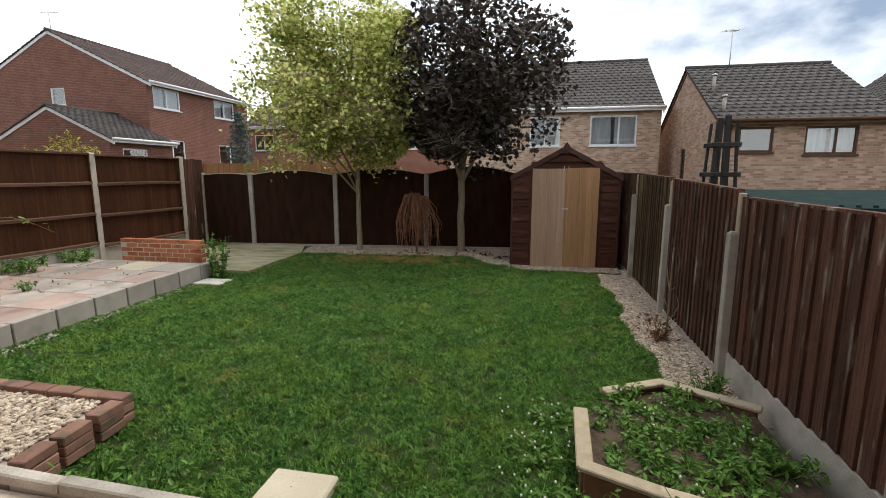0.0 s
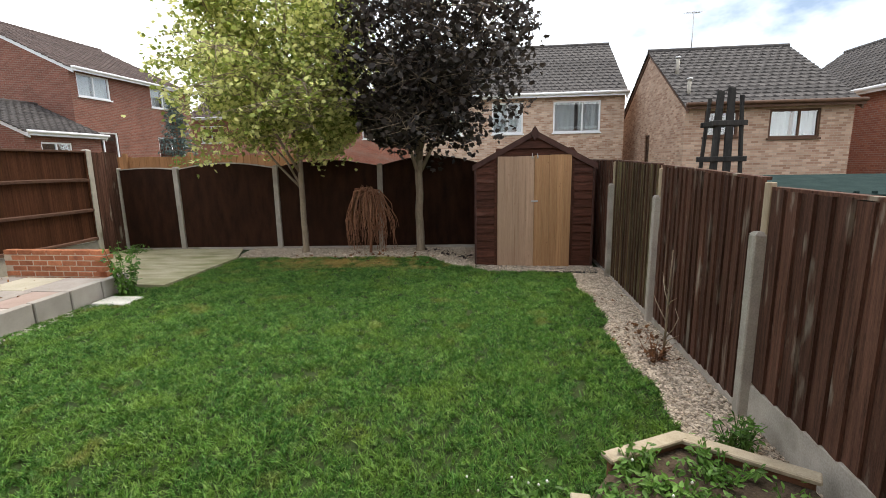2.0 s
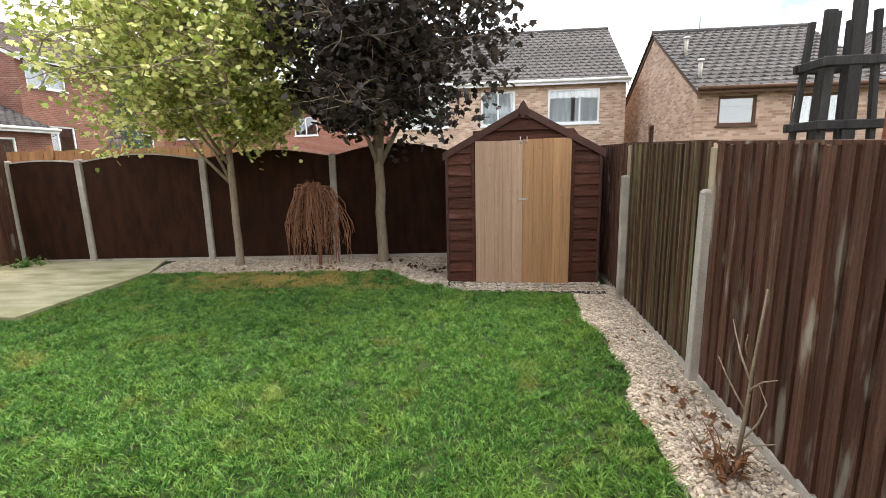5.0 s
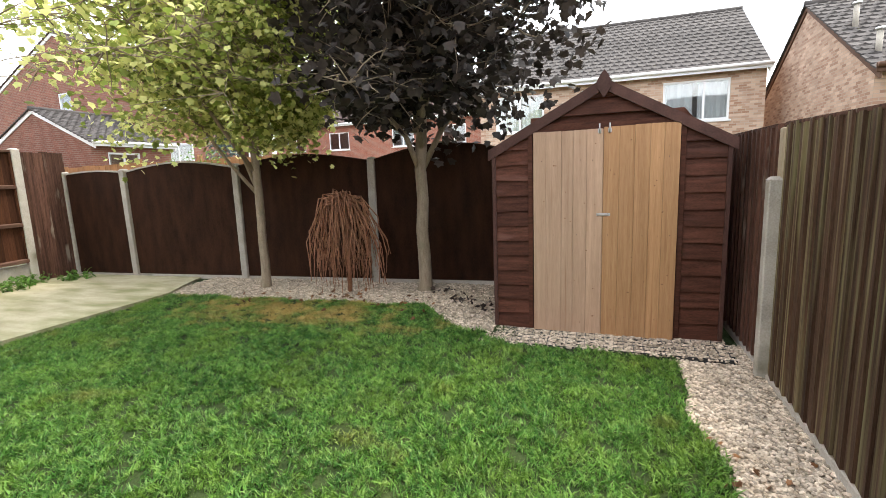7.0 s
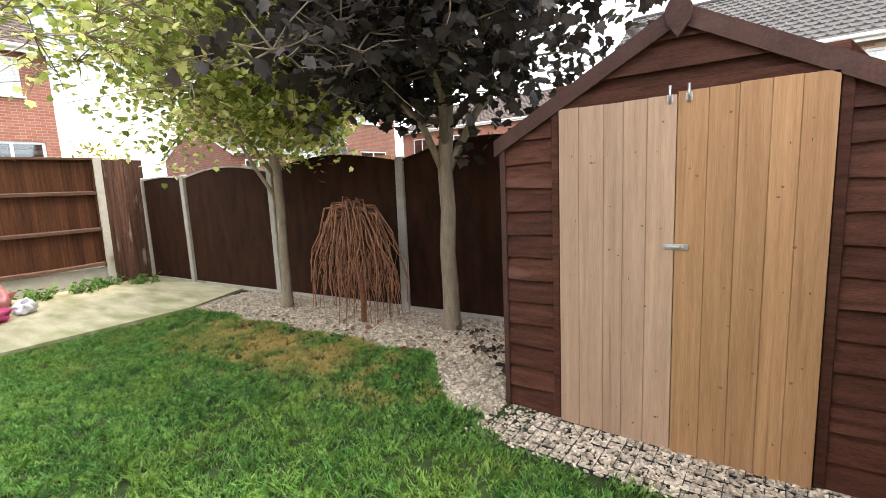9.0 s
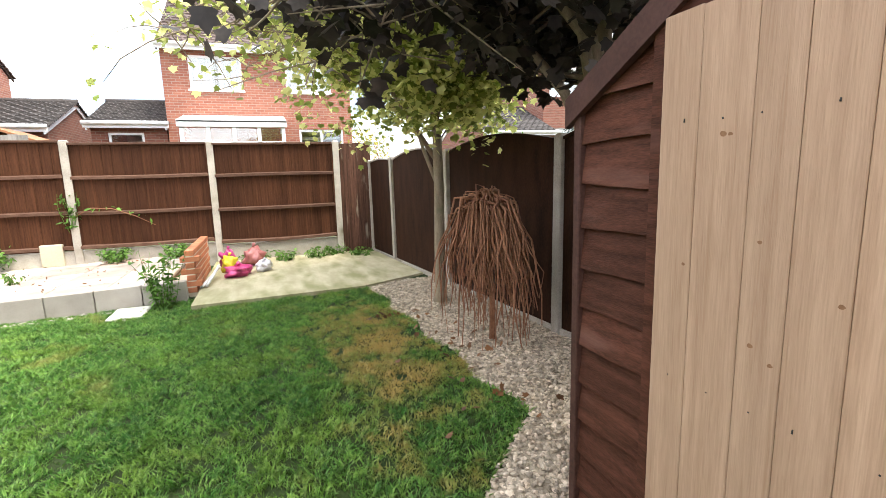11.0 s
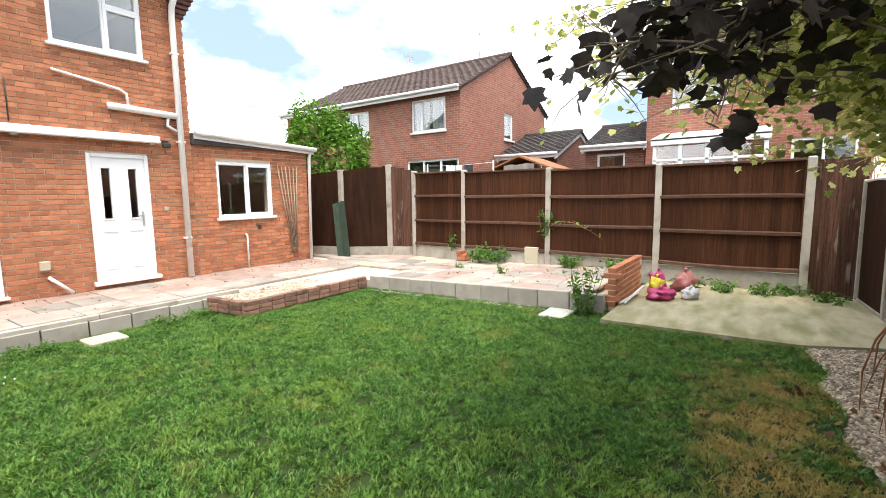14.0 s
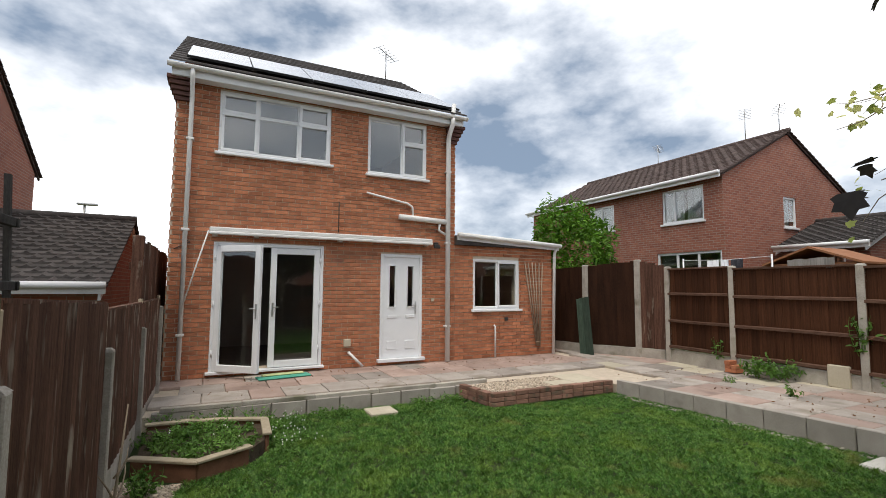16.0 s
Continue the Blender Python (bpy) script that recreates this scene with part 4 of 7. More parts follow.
        part("bolt", Shape().tube([(bx, SY0 - .058, 1.76), (bx, SY0 - .058, 1.84)], 0.006, 8).cbox(bx - .014, bx + .014, SY0 - .0555, SY0 - .051, 1.765, 1.80, .001), M_METAL, d, "small steel bolt")
    hasp = part("hasp", Shape().cbox(0.955, 1.065, SY0 - .0545, SY0 - .0508, 1.084, 1.110, .002).cbox(0.965, 1.03, SY0 - .063, SY0 - .0548, 1.091, 1.103, .003), M_METAL, s, "small steel hasp")
    part("staple", Shape().tube([(1.045, SY0 - .054, 1.088), (1.045, SY0 - .075, 1.090), (1.045, SY0 - .075, 1.104), (1.045, SY0 - .054, 1.106)], 0.003, 6), M_METAL, hasp)
    s.location.x += 0.155
    return s


shed()


def shed_grid():
    """The plastic grid filled with stones on which the shed stands."""
    g = thing("shed_base", (1.0, 9.2, 0.02), "plastic grid base filled with gravel under the shed", "shed base", kind="structure")
    cell = 0.075
    s = Shape()
    x = -0.02
    while x < 1.97:
        s.box(x, x + 0.004, 8.53, 10.1, 0.0, 0.056)
        x += cell
    y = 8.53
    while y < 8.98:
        s.box(-0.02, 1.96, y, y + 0.004, 0.0, 0.054)
        y += cell
    part("grid", s, M_BLACK, g, "black plastic grid")
    part("bearer", Shape().box(SX0, SX1, SY0 + .02, SY1, -0.02, SHED_Z + .002), M_SHED, g)
    g.location.x += 0.155
    return g


shed_grid()
pebbles("base_gravel", scatter(6000, 0.135, 2.11, 8.53, 9.0, lambda x, y: True, lambda x, y: 0.038),
        "gravel filling the grid before the shed", size=(0.008, 0.017))

# ---- the house ----
HX0, HX1, EXT0 = -3.0, 2.2, -5.58
SOFFIT = 5.10


def holes_free(x0, x1, z0, z1, holes):
    for a0, a1, b0, b1 in holes:
        if x0 < a1 and x1 > a0 and z0 < b1 and z1 > b0:
            return False
    return True


def pierced(s, x0, x1, z0, z1, y0, y1, holes):
    """A wall along x with openings cut right through, one connected mesh."""
    xs = sorted({x0, x1, *[min(max(v, x0), x1) for h in holes for v in h[:2]]})
    zs = sorted({z0, z1, *[min(max(v, z0), z1) for h in holes for v in h[2:4]]})
    nx, nz = len(xs), len(zs)
    full = {(i, j) for i in range(nx - 1) for j in range(nz - 1) if holes_free(xs[i], xs[i + 1], zs[j], zs[j + 1], holes)}
    v = [(x, y, z) for y in (y0, y1) for z in zs for x in xs]

    def at(i, j, k):
        return k * nx * nz + j * nx + i

    f = []
    for i, j in sorted(full):
        f.append((at(i, j, 0), at(i + 1, j, 0), at(i + 1, j + 1, 0), at(i, j + 1, 0)))
        f.append((at(i, j, 1), at(i, j + 1, 1), at(i + 1, j + 1, 1), at(i + 1, j, 1)))
        if (i - 1, j) not in full:
            f.append((at(i, j, 0), at(i, j + 1, 0), at(i, j + 1, 1), at(i, j, 1)))
        if (i + 1, j) not in full:
            f.append((at(i + 1, j, 0), at(i + 1, j, 1), at(i + 1, j + 1, 1), at(i + 1, j + 1, 0)))
        if (i, j - 1) not in full:
            f.append((at(i, j, 0), at(i, j, 1), at(i + 1, j, 1), at(i + 1, j, 0)))
        if (i, j + 1) not in full:
            f.append((at(i, j + 1, 0), at(i + 1, j + 1, 0), at(i + 1, j + 1, 1), at(i, j + 1, 1)))
    return s.add(v, f)


def brick_face(x0, x1, z0, z1, y, holes, out=1, pitch=0.225, course=0.075, deep=0.014):
    """Stretcher-bond bricks proud of the wall's face, as a list of boxes (x0, x1, z0, z1)."""
    found = []
    j, z = 0, z0
    while z + 0.04 < z1:
        x = x0 - (pitch / 2 if j % 2 else 0)
        while x < x1:
            spans = [(max(x, x0) + 0.006, min(x + pitch, x1) - 0.006)]
            for a0, a1, b0, b1 in holes:
                if z < b1 - 0.01 and z + course > b0 + 0.01:
                    cut = []
                    for p, q in spans:
                        if q <= a0 or p >= a1:
                            cut.append((p, q))
                        else:
                            if p < a0:
                                cut.append((p, min(q, a0)))
                            if q > a1:
                                cut.append((max(p, a1), q))
                    spans = cut
            found += [(p, q, z + 0.0075, min(z + course - 0.0075, z1)) for p, q in spans if q - p > 0.02]
            x += pitch
        z += course
        j += 1
    return found


HOLES_MAIN = [(-0.265, 1.555, 0.30, 2.44), (-2.25, -1.37, 0.27, 2.35), (-0.345, 1.56, 3.98, 5.06), (-2.33, -1.07, 3.91, 5.06)]
HOLES_EXT = [(-4.65, -3.45, 1.24, 2.32)]


def add_bricks(parent, found, y, deep=0.014, mat=M_BRICK, near=None):
    """Bricks as real pieces; those in the near stretch are parts, the rest one mesh."""
    rest = Shape()
    count = 0
    meshes = {}
    for p, q, z0, z1 in found:
        if near and count < 290 and near[0] < p < near[1] and near[2] < z0 < near[3]:
            w, h = round(q - p, 3), round(z1 - z0, 3)
            if (w, h) not in meshes:
                meshes[w, h] = Shape().cbox(-w / 2, w / 2, -deep, 0, -h / 2, h / 2, 0.003).mesh("brick", mat)
            piece("brick", meshes[w, h], parent, pose((p + q) / 2, y + rnd(-.0015, .0015), (z0 + z1) / 2))
            count += 1
        else:
            e = rnd(-.0015, .0015)
            v = [(p, y + e, z0), (q, y + e, z0), (q, y + e, z1), (p, y + e, z1), (p, y - deep, z0), (q, y - deep, z0), (q, y - deep, z1), (p, y - deep, z1)]
            rest.add(v, [(1, 0, 3, 2), (0, 1, 5, 4), (3, 7, 6, 2), (0, 4, 7, 3), (1, 2, 6, 5)])
    ob = part("brickwork", rest, mat, parent, "orange-red stretcher-bond brickwork")
    tagged(ob, kind="stuff")
    return ob


def frame_window(parent, x0, x1, z0, z1, y, lights, bar=0.055, mat=None, curtain=None):
    """A white framed window: lights is a list of (x0, x1, z0, z1) in fractions."""
    mat = mat or M_UPVC
    s = Shape()
    s.cbox(x0, x1, y - .03, y + .04, z0, z0 + bar, .006).cbox(x0, x1, y - .03, y + .04, z1 - bar, z1, .006)
    s.cbox(x0, x0 + bar, y - .03, y + .04, z0 + bar, z1 - bar, .006).cbox(x1 - bar, x1, y - .03, y + .04, z0 + bar, z1 - bar, .006)
    fr = part("window_frame", s, mat, parent)
    for a0, a1, b0, b1, opens in lights:
        ax0, ax1 = x0 + bar * .6 + (x1 - x0 - bar * 1.2) * a0, x0 + bar * .6 + (x1 - x0 - bar * 1.2) * a1
        bz0, bz1 = z0 + bar * .6 + (z1 - z0 - bar * 1.2) * b0, z0 + bar * .6 + (z1 - z0 - bar * 1.2) * b1
        w = 0.05 if opens else 0.03
        yy = y + (0.05 if opens else 0.025)
        s = Shape()
        s.cbox(ax0, ax1, y - .02, yy, bz0, bz0 + w, .005).cbox(ax0, ax1, y - .02, yy, bz1 - w, bz1, .005)
        s.cbox(ax0, ax0 + w, y - .02, yy, bz0 + w, bz1 - w, .005).cbox(ax1 - w, ax1, y - .02, yy, bz0 + w, bz1 - w, .005)
        sash = part("sash", s, mat, parent)
        g = part("pane", Shape().box(ax0 + w * .6, ax1 - w * .6, y + .004, y + .010, bz0 + w * .6, bz1 - w * .6), M_GLASS, sash)
        g.visible_shadow = False
    return fr


def house():
    h = thing("house", (0, 0, 0), "two-storey orange-red brick house with white windows", "house")
    body = Shape()
    pierced(body, HX0, HX1, -0.1, SOFFIT + .12, -0.30, -0.012, HOLES_MAIN)
    body.box(HX0, HX0 + 0.3, -7.5, -0.30, -0.1, SOFFIT + .1).box(HX1 - 0.3, HX1, -7.5, -0.30, -0.1, SOFFIT + .1)
    body.box(HX0, HX1, -7.8, -7.5, -0.1, SOFFIT + .1)
    part("wall", body, M_MORTAR, h, "mortar and masonry behind the brick face")
    inside = Shape().box(HX0 + .3, HX1 - .3, -7.5, -0.3, 0.15, 0.24)
    part("room_floor", inside, M_CARPET, h)
    part("room_ceiling", Shape().box(HX0 + .3, HX1 - .3, -7.5, -0.3, 2.55, 2.75).box(HX0 + .3, HX1 - .3, -7.5, -0.3, SOFFIT + .02, SOFFIT + .1), M_INSIDE, h)
    part("room_wall", Shape().box(HX0 + .3, HX1 - .3, -4.0, -3.9, 0.2, 5.1).box(-0.95, -0.85, -4, -0.3, 0.2, 5.1), M_INSIDE, h, "dim inner wall")
    found = brick_face(HX0, HX1, -0.02, SOFFIT + 0.1, 0, HOLES_MAIN)
    add_bricks(h, found, 0.0, near=(-2.9, -0.2, 0.2, 2.3))
    # brick sides of the corner, seen end on
    for x, sgn in ((HX1, 1), (HX0, -1)):
        s = Shape()
        for j in range(70):
            z = -0.02 + j * 0.075
            for i in range(33):
                y = -0.014 - i * 0.225 - (0.11 if j % 2 else 0)
                s.box(min(x, x + sgn * .014), max(x, x + sgn * .014), y - 0.215, y, z + .005, z + .07)
        tagged(part("side_brickwork", s, M_BRICK, h), kind="stuff")
    # corbelled corners under the eaves
    corb = surface("dark_purple_brick", (0.10, 0.05, 0.045), (0.17, 0.085, 0.07), 9, 0.9, 0.4, 90)
    for x, sgn in ((HX1, 1), (HX0, -1)):
        for k in range(5):
            e = 0.03 * (k + 1)
            x0, x1 = (x - 0.22, x + e) if sgn > 0 else (x - e, x + 0.22)
            part("corbel", Shape().cbox(x0, x1, -0.22, e * 1.2, SOFFIT - 0.34 + k * .075, SOFFIT - 0.275 + k * .075, .005), corb, h, "dark corbelled brick course")
    # gables
    ridge_y, ridge_z = -3.75, 7.6
    g = Shape()
    for x0, x1 in ((HX0, HX0 + .2), (HX1 - .2, HX1)):
        g.add([(x0, 0, SOFFIT), (x0, -7.5, SOFFIT), (x0, ridge_y, ridge_z), (x1, 0, SOFFIT), (x1, -7.5, SOFFIT), (x1, ridge_y, ridge_z)],
              [(0, 2, 1), (3, 4, 5), (0, 3, 5, 2), (1, 2, 5, 4), (0, 1, 4, 3)])
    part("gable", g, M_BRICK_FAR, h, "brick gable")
    # roof in stepped courses of tiles
    rows = 15
    r = Shape()
    for side in (1, -1):
        y_eave = 0.30 if side > 0 else -7.8
        z_eave = SOFFIT + 0.20
        for k in range(rows):
            a, b = k / rows, (k + 1.18) / rows
            ya, yb = y_eave + (ridge_y - y_eave) * a, y_eave + (ridge_y - y_eave) * min(b, 1)
            za, zb = z_eave + (ridge_z + .1 - z_eave) * a + 0.035, z_eave + (ridge_z + .1 - z_eave) * min(b, 1) + 0.005
            v = [(HX0 - .12, ya, za), (HX1 + .12, ya, za), (HX1 + .12, yb, zb), (HX0 - .12, yb, zb)]
            v += [(x, y, z - 0.03) for x, y, z in v]
            r.add(v, [(0, 1, 2, 3), (7, 6, 5, 4), (0, 4, 5, 1), (1, 5, 6, 2), (2, 6, 7, 3), (3, 7, 4, 0)])
    part("roof", r, M_TILE, h, "dark tiled pitched roof")
    # solar panels
    slope = math.atan2(ridge_z - SOFFIT - .1, -ridge_y + 0.3)
    # dark glass given a pale base colour: the reflected sky is painted in
    panel_mat = surface("solar_glass_sky_sheen_in_colour", (0.30, 0.32, 0.36), (0.38, 0.40, 0.44), 2, 0.16, 0.02, 30, spec=0.9)
    for i in range(5):
        x1 = HX1 - 0.12 - i * 1.02
        m = Matrix.Translation((0, 0.16, SOFFIT + 0.36)) @ pose(0, 0, 0, -math.degrees(slope), 0, 0)
        pn = part("solar_panel", Shape().cbox(x1 - 1.0, x1, -1.66, 0, 0, 0.035, .004, m=m), panel_mat, h, "reflective solar panel, coloured pale for the sky's reflection")
        part("panel_rim", Shape().cbox(x1 - 1.0, x1, 0.001, 0.02, -0.005, 0.04, .003, m=m), M_BLACK, pn)
    # eaves: soffit board, fascia, gutter
    part("fascia", Shape().cbox(HX0 - .08, HX1 + .08, 0.20, 0.225, SOFFIT - .0, SOFFIT + .20, .004).box(HX0 - .08, HX1 + .08, 0.016, 0.2, SOFFIT + .0, SOFFIT + .02), M_UPVC, h, "white fascia and soffit")
    gut = Shape()
    prof = [(0.228 + 0.055 - 0.055 * math.cos(a), SOFFIT + .16 - 0.055 * math.sin(a)) for a in np.linspace(0, math.pi, 9)]
    prof += [(y, z + 0.012) for y, z in [(0.228 + 0.055 - 0.05 * math.cos(a), SOFFIT + .16 - 0.05 * math.sin(a)) for a in np.linspace(math.pi, 0, 9)]]
    n = len(prof)
    gut.add([(HX0 - .14, y, z) for y, z in prof] + [(HX1 + .14, y, z) for y, z in prof], [(i, (i + 1) % n, n + (i + 1) % n, n + i) for i in range(n)] + [tuple(range(n))[::-1], tuple(range(n, 2 * n))])
    part("gutter", gut, M_UPVC_OLD, h, "white half-round gutter")
    part("gutter", Shape().tube([(-2.75, .06, 3.06), (-1.72, .06, 3.10)], 0.055, 12), M_UPVC_OLD, h, "fat white soil pipe branch")
    # pipes
    for px, pz in ((1.98, SOFFIT + .1), (-2.80, SOFFIT + .28)):
        s = Shape().tube([(px, 0.28, SOFFIT + .12), (px, 0.27, SOFFIT + .0), (px, 0.10, SOFFIT - .22), (px, .075, SOFFIT - .35), (px, .075, 0.21)], 0.036 if px > 0 else 0.05, 12)
        dp = part("downpipe", s, M_UPVC_OLD, h, "white plastic downpipe")
        for z in (0.9, 2.6, 4.1):
            part("bracket", Shape().cbox(px - .06, px + .06, 0.0, .115, z, z + .035, .005), M_UPVC_OLD, dp)
    part("vent_pipe", Shape().tube([(-2.80, .2, SOFFIT - .1), (-2.86, .22, SOFFIT + .45)], 0.045, 12), M_UPVC_OLD, h, "white soil vent pipe")
    part("waste_pipe", Shape().tube([(-1.05, .04, 3.52), (-1.9, .04, 3.38), (-2.0, .05, 3.32), (-2.02, .055, 3.12)], 0.022, 10), M_UPVC_OLD, h, "thin white waste pipe")
    part("waste_pipe", Shape().tube([(-2.62, .05, 3.02), (-2.6, .05, 2.88), (-2.74, .06, 2.80)], 0.026, 10), M_UPVC_OLD, h, "thin white waste pipe")
    part("waste_pipe", Shape().tube([(-0.76, .03, .50), (-1.02, .10, .23)], 0.026, 10), M_UPVC_OLD, h, "slanting white waste pipe")
    box = part("vent_box", Shape().cbox(-0.80, -0.67, 0, .06, .60, .74, .012), M_CREAM, h, "cream plastic wall vent")
    part("cable", Shape().tube([(-0.53, .008, 2.72), (-0.53, .008, 3.30)], 0.008, 6), M_BLACK, h, "thin dark wall cable")
    part("cable", Shape().tube([(1.96, .01, 2.45), (1.9, .012, 2.42), (2.13, .012, 2.30)], 0.007, 6), M_BLACK, h)
    fl = part("security_light", Shape().cbox(-2.60, -2.50, .0, .05, 2.55, 2.63, .01).cbox(-2.62, -2.48, .05, .10, 2.50, 2.58, .012), M_BLACK, h, "black security light")
    part("junction_box", Shape().cbox(-2.52, -2.45, 0, .03, 1.42, 1.49, .006), M_CREAM, h, "small orange-cream wall box")
    # awning rail with hanging brackets
    aw = part("awning_rail", Shape().cbox(-2.42, 1.63, 0.03, 0.15, 2.60, 2.68, .015).cbox(-2.42, 1.63, 0.10, 0.17, 2.555, 2.605, .012), M_UPVC_OLD, h, "white folded awning cassette")
    for x in (1.55, 0.9, -0.55, -2.3):
        part("bracket", Shape().cbox(x - .04, x + .04, 0, .12, 2.53, 2.62, .01), M_METAL, aw)
    part("prop_pole", Shape().tube([(1.64, .12, 2.62), (1.98, .10, 1.33)], 0.012, 8), M_UPVC_OLD, h, "slanting white awning winding pole")
    # windows and doors
    w = part("window", Shape().cbox(-.40, 1.61, -.05, .07, 3.93, 3.98, .01), M_UPVC, h, "white window with a sill")
    t, c1, c2 = 0.66, 0.30, 0.68
    frame_window(h, -.345, 1.56, 3.98, 5.06, -0.05, [(0, c1, 0, t, 1), (c1, c2, 0, t, 0), (c2, 1, 0, t, 1), (0, c1, t, 1, 1), (c1, c2, t, 1, 0), (c2, 1, t, 1, 1)])
    part("window_sill", Shape().cbox(-2.38, -1.02, -.05, .07, 3.86, 3.91, .01), M_UPVC, h)
    frame_window(h, -2.33, -1.07, 3.91, 5.06, -0.05, [(0, .42, 0, .62, 1), (0, .42, .62, 1, 1), (.42, 1, 0, 1, 0)])
    # french doors, one leaf swung out
    s = Shape()
    s.cbox(-.265, -.205, -.05, .03, .30, 2.44, .006).cbox(1.495, 1.555, -.05, .03, .30, 2.44, .006).cbox(-.205, 1.495, -.05, .03, 2.38, 2.44, .006)
    s.cbox(-.31, 1.60, -.05, .09, .255, .30, .008)
    part("door_frame", s, M_UPVC, h, "white door frame and threshold")

    def leaf(hinge, sgn, swing, lbl):
        m = Matrix.Translation((hinge, 0.0, 0)) @ pose(0, 0, 0, 0, 0, swing)
        a, b = (0, -0.845) if sgn < 0 else (0, 0.845)
        x0, x1 = min(a, b), max(a, b)
        s = Shape()
        r = 0.10
        s.cbox(x0, x0 + r, -.035, .035, .31, 2.375, .006, m=m).cbox(x1 - r, x1, -.035, .035, .31, 2.375, .006, m=m)
        s.cbox(x0 + r, x1 - r, -.035, .035, .31, .42, .006, m=m).cbox(x0 + r, x1 - r, -.035, .035, 2.27, 2.375, .006, m=m)
        d = part("french_door", s, M_UPVC, h, lbl)
        g = part("pane", Shape().box(x0 + r - .01, x1 - r + .01, -.006, .006, .41, 2.28, m=m), M_GLASS, d)
        g.visible_shadow = False
        hx = x0 + 0.05 if sgn < 0 else x1 - 0.05
        part("door_handle", Shape().cbox(hx - .015, hx + .015, .035, .045, 1.18, 1.42, .004, m=m).cbox(hx - .012, hx + .10 * -sgn, .055, .072, 1.33, 1.35, .004, m=m), M_METAL, d, "steel lever handle")
        for z in (0.55, 1.35, 2.12):
            part("hinge", Shape().tube([(0, .045, z), (0, .045, z + .1)], 0.014, 8, m=m), M_UPVC, d)

    leaf(1.49, -1, -40, "white glazed door leaf standing ajar")
    leaf(-0.20, 1, 0, "white glazed door leaf, closed")
    # back door with two slim panes
    s = Shape().cbox(-2.25, -2.19, -.05, .02, .33, 2.35, .005).cbox(-1.43, -1.37, -.05, .02, .33, 2.35, .005).cbox(-2.19, -1.43, -.05, .02, 2.29, 2.35, .005).cbox(-2.30, -1.32, -.05, .09, .265, .33, .008)
    part("door_frame", s, M_UPVC, h, "white door frame with a deep sill")
    dh = [(-1.68, -1.56, 1.32, 2.12), (-2.06, -1.94, 1.32, 2.12)]
    s = Shape()
    pierced(s, -2.19, -1.43, .335, 2.29, -.05, -.005, dh)
    d = part("back_door", s, M_UPVC, h, "white panelled back door with two slim panes")
    for a0, a1, b0, b1 in dh:
        part("pane", Shape().box(a0, a1, -.035, -.028, b0, b1), M_GLASS, d).visible_shadow = False
        part("moulding", Shape().cbox(a0 - .02, a0, -.005, .008, b0 - .02, b1 + .02, .003).cbox(a1, a1 + .02, -.005, .008, b0 - .02, b1 + .02, .003).cbox(a0, a1, -.005, .008, b0 - .02, b0, .003).cbox(a0, a1, -.005, .008, b1, b1 + .02, .003), M_UPVC, d)
        for z0, z1 in ((.50, .66), (1.10, 1.16)):
            part("raised_panel", Shape().cbox(a0 - .04, a1 + .04, -.006, .006, z0, z1, .006), M_UPVC, d)
    part("door_handle", Shape().cbox(-2.13, -2.10, -.005, .008, 1.18, 1.42, .003).cbox(-2.125, -2.02, .02, .035, 1.34, 1.36, .004), M_METAL, d, "steel lever handle")
    return h


house()


